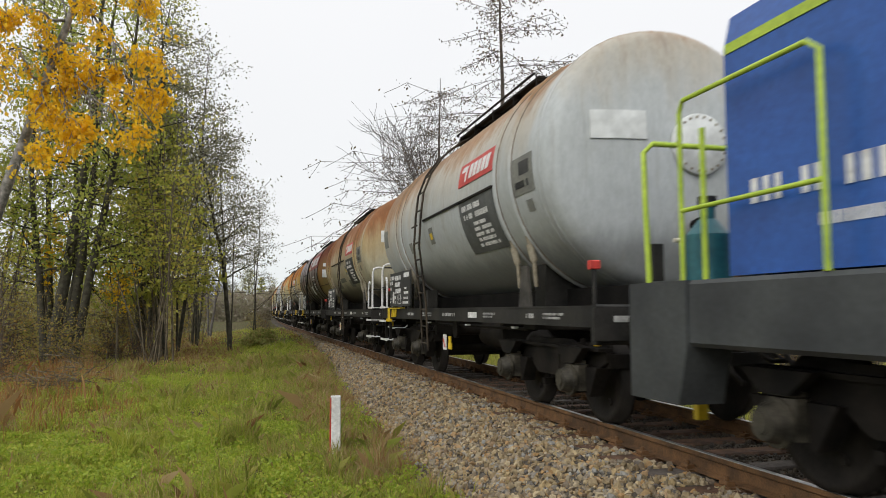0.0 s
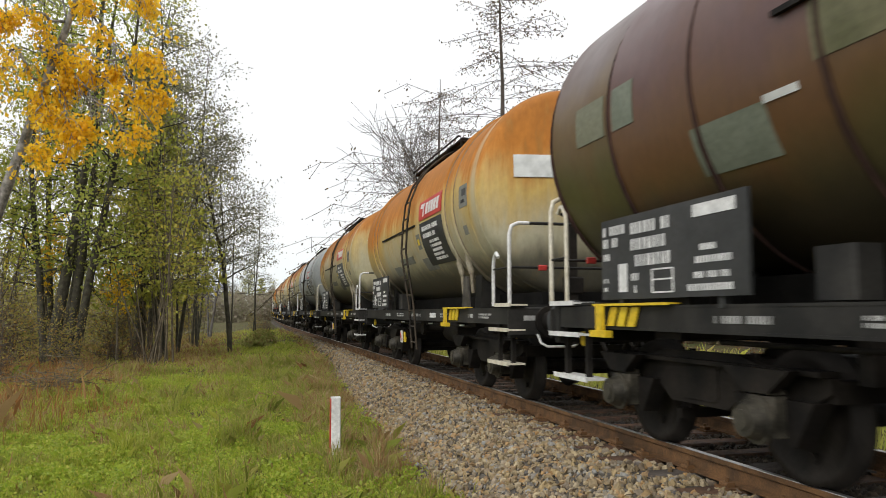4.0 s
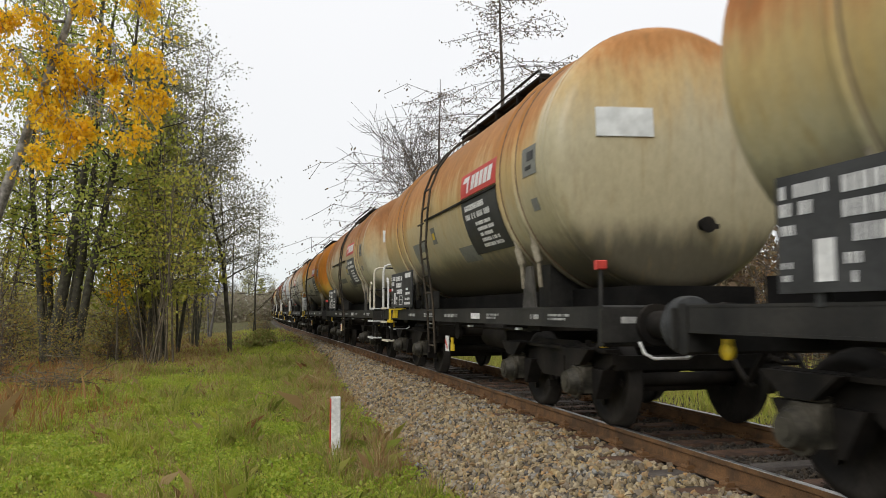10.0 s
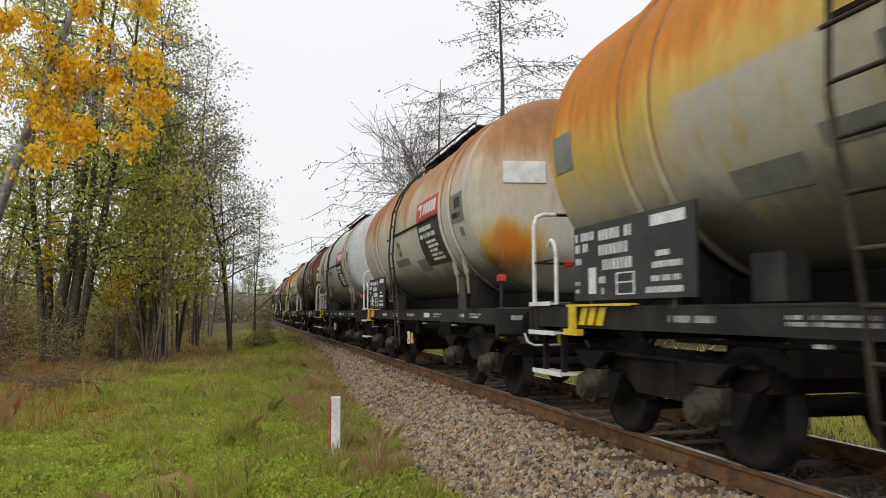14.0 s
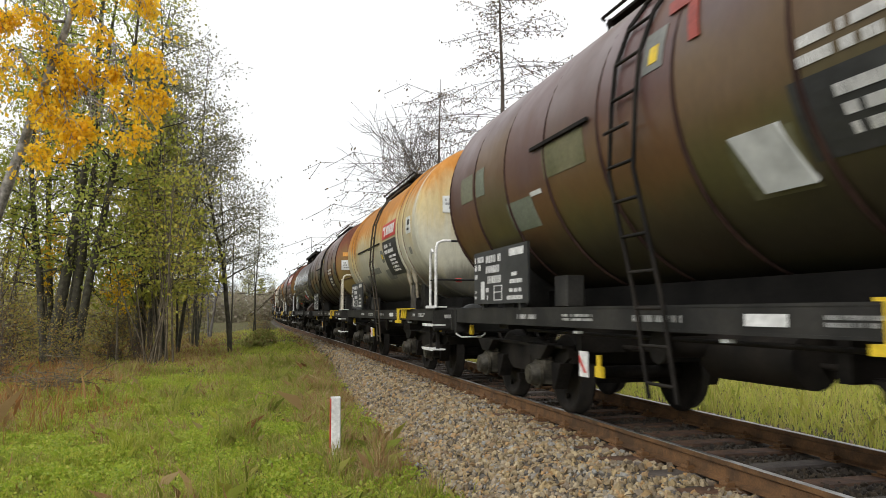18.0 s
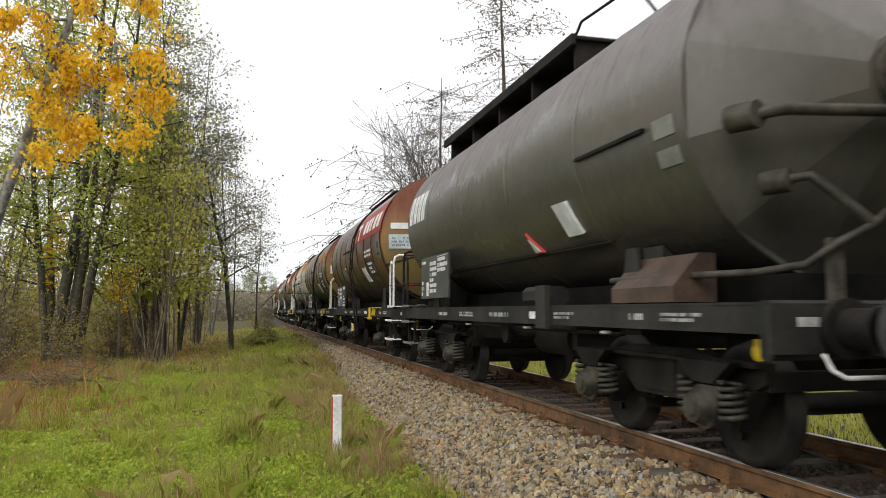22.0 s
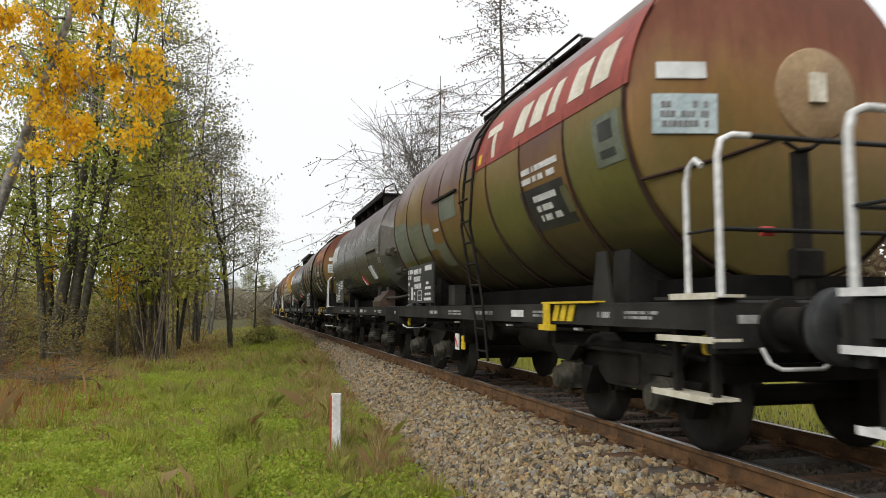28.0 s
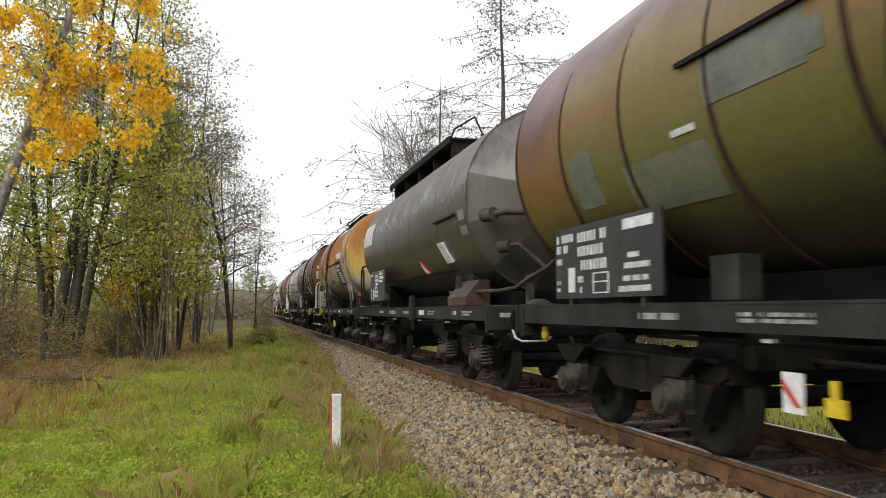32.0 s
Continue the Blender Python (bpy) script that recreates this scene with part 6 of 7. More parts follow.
iv, jf = stones(random.Random(12), [(-0.66, 0.66, 1.0, 14, 420, 0.016, 0.034), (-0.66, 0.66, 14, 40, 80, 0.025, 0.045)])
tagged(new("oily_ballast", many("oily_ballast", iv, jf, OILY, "", "")), "dark oil-stained stones between the rails", "ballast", kind="stuff")
tagged(new("ballast", many("ballast", sv, sf, STONE, "", "")), "tan and grey broken stones round the sleepers", "ballast", kind="stuff")

# the marker post at the foot of the bank
post = thing("marker_post", "short white post with a red side in the grass", "marker post")
PX, PY = 1.085, 9.05
PZ = -0.619
part("shaft", "post_shaft", lambda s: s.box(PX - 0.055, PX + 0.058, PY - 0.05, PY + 0.05, PZ - 0.15, PZ + 0.79, 0.012), WHITE, post)
part("red_side", "post_red", lambda s: s.box(PX - 0.062, PX - 0.055, PY - 0.045, PY + 0.048, PZ + 0.05, PZ + 0.77), RED, post)
part("base", "post_base", lambda s: s.box(PX - 0.05, PX + 0.05, PY - 0.055, PY - 0.05, PZ - 0.1, PZ + 0.06), PATCH, post)

# ---- plants ----
BARK = plain("dark_bark", (0.032, 0.030, 0.020), (0.085, 0.078, 0.054), 6, 0.95, 0, 0.8, 40)
BARK_BROWN = plain("brown_bark", (0.080, 0.066, 0.044), (0.20, 0.165, 0.11), 5, 0.95, 0, 0.5, 35)
BIRCH = plain("birch_bark", (0.09, 0.085, 0.07), (0.36, 0.34, 0.30), 7, 0.8, 0, 0.3, 30)
TWIG = plain("bare_twigs", (0.055, 0.045, 0.035), (0.11, 0.09, 0.075), 5, 0.95)
TWIG_GREY = plain("grey_twigs", (0.10, 0.092, 0.085), (0.17, 0.155, 0.14), 5, 0.95)
LEAF_OLIVE = by_random("olive_leaves", [(0.230, 0.253, 0.046), (0.333, 0.345, 0.063), (0.414, 0.380, 0.086), (0.287, 0.310, 0.052), (0.494, 0.425, 0.103)], 0.6, trans=0.55)
LEAF_GREEN = by_random("green_leaves", [(0.207, 0.265, 0.041), (0.299, 0.356, 0.057), (0.391, 0.425, 0.081), (0.425, 0.414, 0.086)], 0.6, trans=0.55)
LEAF_GREY = by_random("grey_green_leaves", [(0.125, 0.125, 0.075), (0.213, 0.206, 0.125), (0.263, 0.250, 0.163), (0.175, 0.169, 0.100)], 0.5, trans=0.4)
LEAF_YELLOW = by_random("yellow_leaves", [(0.82, 0.48, 0.012), (0.92, 0.60, 0.015), (0.95, 0.68, 0.04), (0.86, 0.53, 0.015), (0.72, 0.50, 0.05)], 0.5, trans=0.5)
NEEDLE = by_random("larch_needles", [(0.24, 0.26, 0.04), (0.33, 0.34, 0.055), (0.40, 0.37, 0.07)], 0.6, trans=0.5)
LEAF_BRIGHT = by_random("yellow_green_leaves", [(0.280, 0.325, 0.045), (0.403, 0.426, 0.067), (0.493, 0.448, 0.090), (0.358, 0.370, 0.056), (0.560, 0.426, 0.067)], 0.6, trans=0.5)
LEAF_SHRUB = by_random("shrub_leaves", [(0.24, 0.20, 0.06), (0.30, 0.29, 0.07), (0.34, 0.22, 0.07), (0.22, 0.23, 0.05), (0.44, 0.26, 0.05)], 0.7, trans=0.45)
LEAF_BROWN = by_random("brown_leaves", [(0.10, 0.055, 0.022), (0.17, 0.09, 0.035), (0.22, 0.13, 0.05), (0.13, 0.10, 0.04)], 0.8, trans=0.25)


def grow(rng, p, d, length, r, level, out, tips, spread=0.7, droop=0.0, kids=5, wobble=0.25, seg=5, top=3):
    """One branch and its side branches; tips collects places for leaves."""
    pts = [Vector(p)]
    d = Vector(d).normalized()
    for i in range(seg):
        d = (d + Vector((rng.gauss(0, wobble), rng.gauss(0, wobble), rng.gauss(0, wobble * 0.6) - droop)) * 0.5).normalized()
        pts.append(pts[-1] + d * (length / seg))
        if level >= top - 1 or i >= seg - 2:
            tips.append((pts[-1].copy(), d.copy(), level))
    out.append((pts, r, r * (0.35 if level else 0.25)))
    if level >= top:
        return
    for k in range(kids):
        f = rng.uniform(0.25, 1.0) if level else rng.uniform(0.35, 1.0)
        i = min(seg - 1, int(f * seg))
        at = pts[i].lerp(pts[i + 1], f * seg - i) if f < 1 else pts[-1]
        side = Vector((rng.gauss(0, 1), rng.gauss(0, 1), rng.gauss(0.15, 0.4)))
        nd = (d * (1 - spread) + side.normalized() * spread).normalized()
        grow(rng, at, nd, length * rng.uniform(0.35, 0.6), r * 0.45 * (1.1 - 0.4 * f), level + 1, out, tips, spread, droop, max(2, kids - 1), wobble, max(3, seg - 1), top)


def limbs_shape(out, min_r=0.006):
    s = Shape()
    for pts, r0, r1 in out:
        n = 8 if r0 > 0.08 else (5 if r0 > 0.025 else 3)
        m = len(pts)
        vs, u = [], None
        for i, p in enumerate(pts):
            w = (pts[min(i + 1, m - 1)] - pts[max(i - 1, 0)]).normalized()
            u = w.orthogonal().normalized() if u is None else (u - w * u.dot(w)).normalized()
            v = w.cross(u)
            r = max(min_r, r0 + (r1 - r0) * i / (m - 1))
            vs += [p + (u * math.cos(a) + v * math.sin(a)) * r for a in (2 * math.pi * k / n for k in range(n))]
        s.add(vs, [(i * n + k, i * n + (k + 1) % n, (i + 1) * n + (k + 1) % n, (i + 1) * n + k) for i in range(m - 1) for k in range(n)], True)
    return s


def leaf_mesh(name, centres, size, mat, seed, hang=0.0, long=1.5):
    """Small folded diamonds, one loose piece for each leaf."""
    g = np.random.RandomState(seed)
    c = np.asarray(centres)
    m = len(c)
    a = g.normal(size=(m, 3))
    a[:, 2] -= hang
    a /= np.linalg.norm(a, axis=1)[:, None]
    b = np.cross(a, g.normal(size=(m, 3)))
    b /= np.linalg.norm(b, axis=1)[:, None]
    n = np.cross(a, b)
    sz = (size * g.uniform(0.6, 1.35, m))[:, None]
    v = np.stack([c - a * sz * long * 0.5, c + b * sz * 0.5 + n * sz * 0.12, c + a * sz * long * 0.5, c - b * sz * 0.5 + n * sz * 0.12], 1)
    f = np.arange(4 * m).reshape(m, 4)
    return many(name, v.reshape(-1, 3), f, mat, "", "")


def scatter(rng, tips, per, spread, stretch=1.0):
    out = []
    for p, d, lv in tips:
        for _ in range(per):
            out.append((p.x + rng.gauss(0, spread), p.y + rng.gauss(0, spread), p.z + rng.gauss(0, spread * stretch)))
    return out


def tree(name, label, category, out, bark, leaves=None, group="", min_r=0.008):
    t = thing(name, label, category, group)
    tr = new("trunk", limbs_shape(out, min_r).mesh("trunk", bark))
    tr.parent = t
    if leaves:
        cr = new("crown", leaves)
        cr.parent = t
    return t


def broadleaf(seed, h, stems, leaf_mat, bark, size, per, spread=0.33, lean=0.1, kids=8, radius=0.14, low=0.3, top=3, leafname="crown"):
    rng = random.Random(seed)
    out, tips = [], []
    for k in range(stems):
        a = rng.uniform(0, 2 * math.pi)
        base = Vector((math.cos(a), math.sin(a), 0)) * (0.32 * (stems > 1) * rng.uniform(0.5, 1.3))
        d = Vector((math.cos(a) * lean * (stems > 1) + rng.gauss(0, 0.04), math.sin(a) * lean * (stems > 1) + rng.gauss(0, 0.04), 1)).normalized()
        hh = h * rng.uniform(0.8, 1.05)
        pts, p = [base - Vector((0, 0, 0.25))], base.copy()
        seg = 10
        for i in range(seg):
            d = (d + Vector((rng.gauss(0, 0.05), rng.gauss(0, 0.05), 0.03))).normalized()
            p = p + d * hh / seg
            pts.append(p.copy())
        r = radius * rng.uniform(0.75, 1.1)
        out.append((pts, r, r * 0.12))
        for j in range(kids * 2):
            f = low + (1 - low) * rng.random() ** 0.85
            i = min(seg - 1, int(f * seg))
            at = pts[i].lerp(pts[i + 1], f * seg - i)
            az = rng.uniform(0, 2 * math.pi)
            up = rng.uniform(0.15, 0.9)
            ln = h * rng.uniform(0.10, 0.22) * (1.15 - 0.55 * f)
            grow(rng, at, (math.cos(az), math.sin(az), up), ln, r * 0.30 * (1.15 - f) + 0.012, 1, out, tips, 0.6, 0.02, 4, 0.3, 4, top)
    me = leaf_mesh(leafname, scatter(rng, tips, per, spread), size, leaf_mat, seed, 0.2) if per else None
    return out, me, tips


def conifer(seed, h, needle, bark, layers=26, reach=0.19, droop=0.35, bare=0.12, per=10, size=0.13, twigs=True):
    """A straight stem with rings of drooping boughs."""
    rng = random.Random(seed)
    out, tips = [], []
    stem = [Vector((0.06 * math.sin(i), 0.05 * math.cos(i * 1.3), h * i / 12 - (0.3 if i == 0 else 0))) for i in range(13)]
    out.append((stem, h * 0.011 + 0.03, 0.02))
    for k in range(layers):
        f = bare + (0.98 - bare) * k / layers
        for j in range(rng.randint(4, 6)):
            az = rng.uniform(0, 2 * math.pi)
            ln = h * reach * (1.03 - f) * rng.uniform(0.7, 1.15) + 0.25
            p = Vector((0, 0, h * f + rng.uniform(-0.2, 0.2)))
            d = Vector((math.cos(az), math.sin(az), 0.25))
            pts = [p]
            for i in range(5):
                d = (d + Vector((rng.gauss(0, 0.08), rng.gauss(0, 0.08), -droop * 0.22 + (0.14 if i > 2 else 0)))).normalized()
                pts.append(pts[-1] + d * ln / 5)
                side = Vector((-d.y, d.x, 0))
                for q in (-1, 1):
                    e = pts[-1] + (side * q * rng.uniform(0.5, 1) + d * 0.5 - Vector((0, 0, droop))) * ln * 0.16
                    if twigs:
                        out.append(([pts[-1], pts[-1].lerp(e, 0.5) - Vector((0, 0, 0.02)), e], 0.008, 0.004))
                    tips.append((e, d.copy(), 2))
                    tips.append((pts[-1].lerp(e, 0.5), d.copy(), 2))
                tips.append((pts[-1].copy(), d.copy(), 2))
            out.append((pts, 0.02 * (1.1 - f) + 0.008, 0.006))
    me = leaf_mesh("crown", scatter(rng, tips, per, 0.11, 0.6), size, needle, seed, 0.8, 2.4) if needle else None
    return out, me, tips


def place(t, x, y, rz=0.0, sc=1.0, lean=(0, 0), z=None):
    m = pose(x, y, (ground_z(x, y) if z is None else z) - 0.05, lean[0], lean[1], rz)
    t.scale = (sc, sc, sc)
    t.matrix_basis = m @ Matrix.Diagonal((sc, sc, sc, 1))
    return t


def again(t, x, y, rz, sc, lean=(0, 0), label=""):
    c = copy_thing(t, pose(x, y, ground_z(x, y) - 0.05, lean[0], lean[1], rz))
    c.scale = (sc, sc, sc)
    if label:
        c["label"] = label
    return c


G = "trees of the wood"


def stems_tree(seed, stems, leaf_mat, size, per, spread, boughs=14, reach=2.0, low=0.35, top=3, up=(0.0, 0.6), droop=0.03, long=1.5, keep=1.0):
    """A tree of given stems, each (foot x, foot y, lean x, lean y, height, radius)."""
    rng = random.Random(seed)
    out, tips = [], []
    for fx, fy, lx, ly, h, r in stems:
        p, d = Vector((fx, fy, -0.3)), Vector((lx, ly, 1)).normalized()
        pts, seg = [p.copy()], 12
        for i in range(seg):
            d = (d + Vector((rng.gauss(0, 0.035), rng.gauss(0, 0.035), 0.02))).normalized()
            p = p + d * (h + 0.3) / seg
            pts.append(p.copy())
        out.append((pts, r, r * 0.14))
        for j in range(boughs):
            f = low + (0.99 - low) * (j + rng.random()) / boughs
            i = min(seg - 1, int(f * seg))
            at = pts[i].lerp(pts[i + 1], f * seg - i)
            az = rng.uniform(0, 2 * math.pi)
            ln = reach * rng.uniform(0.6, 1.2) * (1.2 - 0.65 * f)
            grow(rng, at, (math.cos(az), math.sin(az), rng.uniform(*up)), ln, r * 0.28 * (1.2 - f) + 0.010, 1, out, tips, 0.55, droop, 4, 0.28, 5, top)
    tips = [q for q in tips if rng.random() < keep]
    me = leaf_mesh("crown", scatter(rng, tips, per, spread, 0.7), size, leaf_mat, seed, 0.25, long) if per else None
    return out, me


o, me = stems_tree(22, [(0, 0, -0.01, 0, 14, 0.20), (0.25, 0.2, 0.13, 0, 13, 0.17), (0.45, -0.1, 0.20, -0.02, 12, 0.15), (-0.3, 0.3, -0.05, 0.05, 13, 0.13), (0.1, 0.5, 0.05, 0.1, 12, 0.12)], LEAF_GREEN, 0.074, 8, 0.28, 16, 2.2, 0.22, 2, droop=0.06)
clump = tree("alder_clump", "clump of thick dark alder stems with green leaves", "tree", o, BARK, me, G)
o, me = stems_tree(21, [(0, 0, 0.02, 0, 15, 0.13)], LEAF_OLIVE, 0.074, 8, 0.30, 28, 2.3, 0.18, 2)
alder = tree("alder", "tall alder with olive leaves and dark trunk", "tree", o, BARK, me, G)
o, me = stems_tree(23, [(0, 0, 0.03, 0, 13.5, 0.085), (0.2, 0.2, -0.06, 0.03, 12, 0.06)], LEAF_GREY, 0.068, 5, 0.30, 20, 2.2, 0.34, 2, up=(0.1, 1.0))
aspen = tree("aspen", "slim tree with sparse dark grey-green leaves", "tree", o, BARK, me, G)
rng = random.Random(24)
o, me = stems_tree(24, [(rng.gauss(0, 0.25), rng.gauss(0, 0.25), rng.gauss(0.02, 0.11), rng.gauss(0, 0.08), rng.uniform(6, 10), rng.uniform(0.022, 0.045)) for k in range(10)], LEAF_BRIGHT, 0.075, 2, 0.28, 7, 1.5, 0.38, 2)
saplings = tree("sapling_clump", "clump of thin brown stems with few yellow-green leaves", "tree", o, BARK_BROWN, me, G)
o, me, _ = conifer(25, 13, NEEDLE, BARK, 18, 0.25, 0.30, 0.20, 3, 0.11, False)
spruce = tree("green_larch", "yellow-green larch with layered drooping boughs", "tree", o, BARK, me, G)
o, me, _ = broadleaf(26, 12, 2, None, TWIG_GREY, 0.1, 0, 0.3, 0.12, kids=12, radius=0.10, low=0.25)
bare = tree("bare_tree", "leafless grey tree with fine twigs", "tree", o, TWIG_GREY, None, G)
rng = random.Random(27)
o, me = stems_tree(27, [(rng.gauss(0, 0.5), rng.gauss(0, 0.5), rng.gauss(0, 0.25), rng.gauss(0, 0.25), rng.uniform(1.2, 3.8), 0.02) for k in range(11)], LEAF_SHRUB, 0.060, 2, 0.22, 6, 1.1, 0.2, 2, keep=0.7)
shrub = tree("shrub", "thin straggling bush with yellow-brown leaves", "shrub", o, BARK_BROWN, me, "shrubs of the wood")
rng = random.Random(28)
o, me = stems_tree(28, [(rng.gauss(0, 0.5), rng.gauss(0, 0.5), rng.gauss(0, 0.3), rng.gauss(0, 0.3), rng.uniform(1.0, 3.4), 0.014) for k in range(14)], LEAF_BROWN, 0.045, 1, 0.2, 5, 1.0, 0.15, 2)
brush = tree("brush", "bare brown bush with a few dry leaves", "shrub", o, TWIG, me, "shrubs of the wood")
o, me = stems_tree(29, [(0, 0, 0.08, 0, 3.6, 0.03), (0.1, 0.1, -0.1, 0, 3.0, 0.025)], LEAF_YELLOW, 0.07, 3, 0.12, 6, 0.7, 0.62, 2, keep=0.6)
gold = tree("young_birch", "young birch with a few orange-yellow leaves", "tree", o, BARK_BROWN, me, G)

# the wood to the left of the line, nearest first
place(clump, -5.6, 25.5, 0, 1.0)
place(saplings, -2.4, 25.0, 250, 0.95)
place(alder, -4.2, 33.0, 0, 1.0)
place(aspen, -2.45, 31.0, 40, 0.92)
place(spruce, -3.6, 29.5, 0, 0.92)
place(bare, -10.6, 38.0, 10, 1.05)
place(shrub, -6.6, 21.5, 0, 0.8)
place(brush, -5.8, 19.5, 30, 0.6)
place(gold, -3.9, 26.0, 0, 1.0)
for t, x, y, rz, sc, lean in (
        (alder, -7.8, 34.0, 60, 0.95, (0, 0)), (alder, -6.4, 29.0, 150, 0.95, (0, 0)), (alder, -3.9, 35.0, 250, 0.9, (0, 0)),
        (aspen, -2.0, 36.5, 130, 0.72, (0, 2)), (aspen, -2.9, 28.5, 290, 1.0, (0, 0)), (aspen, -2.4, 43.0, 10, 0.85, (0, 0)),
        (aspen, -0.5, 40.0, 200, 0.85, (0, 0)), (aspen, 0.6, 46.0, 320, 0.62, (0, 0)),
        (saplings, -3.0, 27.5, 160, 1.0, (0, 2)), (saplings, -7.9, 26.5, 320, 1.0, (0, 0)), (saplings, -2.2, 37.5, 90, 0.65, (0, 0)),
        (spruce, -3.1, 32.5, 200, 0.8, (0, 0)),
        (gold, -7.5, 22.5, 120, 0.8, (0, 0)), (gold, -6.3, 27.5, 200, 1.4, (0, 0)),
        (bare, -2.2, 50.0, 90, 0.9, (0, 2)),
        (shrub, -5.0, 24.0, 90, 0.7, (0, 0)), (shrub, -8.0, 28.0, 200, 1.1, (0, 0)), (shrub, 1.0, 58.0, 140, 0.5, (0, 0)), (shrub, -4.4, 29.0, 280, 0.9, (0, 0)),
        (brush, -7.2, 24.0, 300, 0.6, (0, 0)), (brush, -7.6, 27.0, 80, 0.8, (0, 0)), (brush, -4.0, 27.0, 160, 0.5, (0, 0)), (brush, -3.0, 26.5, 50, 0.4, (0, 0)),
        (shrub, -9.5, 38.0, 10, 1.2, (0, 0)), (shrub, -6.0, 42.0, 100, 1.5, (0, 0)), (shrub, -5.2, 52.0, 130, 1.6, (0, 0)),
        (brush, -6.9, 20.5, 200, 0.55, (0, 0)), (brush, 1.6, 56.0, 70, 0.5, (0, 0))):
    again(t, x, y, rz, sc, lean)
rnd = random.Random(31)
for k in range(9):
    y = rnd.uniform(70, 140)
    x = rnd.uniform(-0.32 * y, 0.012 * y - 1.5) + bend_x(y)
    again(rnd.choice((aspen, bare, bare, saplings, alder)), x, y, rnd.uniform(0, 360), rnd.uniform(0.75, 1.1))
for k in range(10):
    y = rnd.uniform(48, 95)
    again(rnd.choice((shrub, brush, shrub)), rnd.uniform(-0.3 * y, -2.5) + bend_x(y), y, rnd.uniform(0, 360), rnd.uniform(0.7, 1.3))

# far woods closing the view beyond the bend and all round
far_trees = (bare, aspen, alder, spruce)
for k in range(40):
    x = -30 + k * 2.6 + rnd.uniform(-1, 1)
    again(rnd.choice(far_trees), x, 165 + rnd.uniform(-12, 25), rnd.uniform(0, 360), rnd.uniform(0.5, 0.72))

for k in range(46):
    x = -16 + k * 0.72 + rnd.uniform(-0.5, 0.5)
    again(rnd.choice((bare, bare, aspen, alder)), x, 150 + rnd.uniform(-8, 14), rnd.uniform(0, 360), rnd.uniform(0.5, 0.75))

# the dark slim tree at the wood's edge
o, me = stems_tree(33, [(0, 0, -0.045, 0, 8.7, 0.10)], LEAF_GREY, 0.064, 10, 0.34, 26, 2.35, 0.32, 2, up=(-0.1, 0.9))
place(tree("edge_tree", "dark slim tree with small grey-green leaves", "tree", o, BARK, me, G), -0.40, 30.0, 0, 1.0)

# the birch with yellow leaves close by
rng = random.Random(41)
o, tips = [], []
stem = [Vector((-5.3, 15.3, -0.7)), Vector((-4.75, 15.2, 1.5)), Vector((-4.22, 15.1, 3.35)), Vector((-3.92, 15.05, 4.32)), Vector((-3.62, 15.0, 5.4)), Vector((-3.30, 15.0, 6.45)), Vector((-3.0, 15.0, 7.6)), Vector((-2.85, 15.0, 9.0))]
o.append((stem, 0.125, 0.04))
BOUGHS = [((-3.75, 6.0), (-3.2, 5.88), (-2.5, 5.4), (-1.72, 4.65)), ((-3.7, 6.1), (-3.05, 5.55), (-2.8, 5.0), (-2.65, 4.4)),
          ((-3.62, 5.5), (-3.55, 5.1), (-3.58, 4.4), (-3.50, 3.75)), ((-2.95, 7.8), (-2.6, 7.5), (-2.1, 7.1), (-1.75, 6.5)),
          ((-3.1, 7.2), (-2.9, 6.9), (-2.5, 6.3), (-2.35, 5.95)), ((-3.4, 6.2), (-2.6, 5.85), (-1.95, 5.95), (-1.5, 5.8)),
          ((-3.7, 5.4), (-4.1, 5.9), (-4.2, 5.5), (-4.1, 4.9)), ((-3.2, 5.8), (-2.4, 5.65), (-1.9, 5.4), (-1.52, 5.25)),
          ((-3.5, 5.85), (-3.0, 5.4), (-2.5, 4.85), (-2.05, 4.35)), ((-3.0, 7.6), (-2.5, 7.6), (-2.15, 7.4), (-1.9, 6.9)), ((-3.3, 6.5), (-3.7, 6.6), (-4.1, 6.2), (-4.3, 5.8)),
          ((-3.55, 5.7), (-3.3, 5.2), (-3.15, 4.7), (-3.05, 4.2))]
for b in BOUGHS:
    y = 14.5 + rng.uniform(-0.8, 0.4)
    ctrl = [Vector((x, 15.0 + (y - 15.0) * i / 3, z)) for i, (x, z) in enumerate(b)]
    pts = []
    for i in range(3):
        for q in range(4):
            pts.append(ctrl[i].lerp(ctrl[i + 1], q / 4) + Vector((rng.gauss(0, 0.04), rng.gauss(0, 0.06), rng.gauss(0, 0.04))))
    pts.append(ctrl[-1])
    o.append((pts, 0.030, 0.008))
    for i, p in enumerate(pts[2:]):
        for q in range(3):
            if rng.random() < 0.75:
                grow(rng, p, (rng.gauss(0.1, 0.5), rng.gauss(0, 0.5), rng.uniform(-1.0, 0.2)), rng.uniform(0.15, 0.5), 0.009, 2, o, tips, 0.5, 0.5, 2, 0.3, 4, 3)
for k in range(7):
    grow(rng, (-4.3 + 0.2 * k, 15.0, 6.5 + rng.uniform(-0.2, 0.4)), (rng.uniform(-1, 0.2), 0, rng.uniform(0.1, 0.9)), rng.uniform(0.8, 1.5), 0.02, 1, o, [], 0.6, 0.0, 4, 0.4, 5, 3)
tips = [q for q in tips if rng.random() < 0.85 and noise.noise((q[0].x * 2.1, q[0].y * 1.2, q[0].z * 2.1)) > -0.12]
yc = leaf_mesh("crown", scatter(rng, tips, 6, 0.055, 1.6), 0.058, LEAF_YELLOW, 44, 0.8)
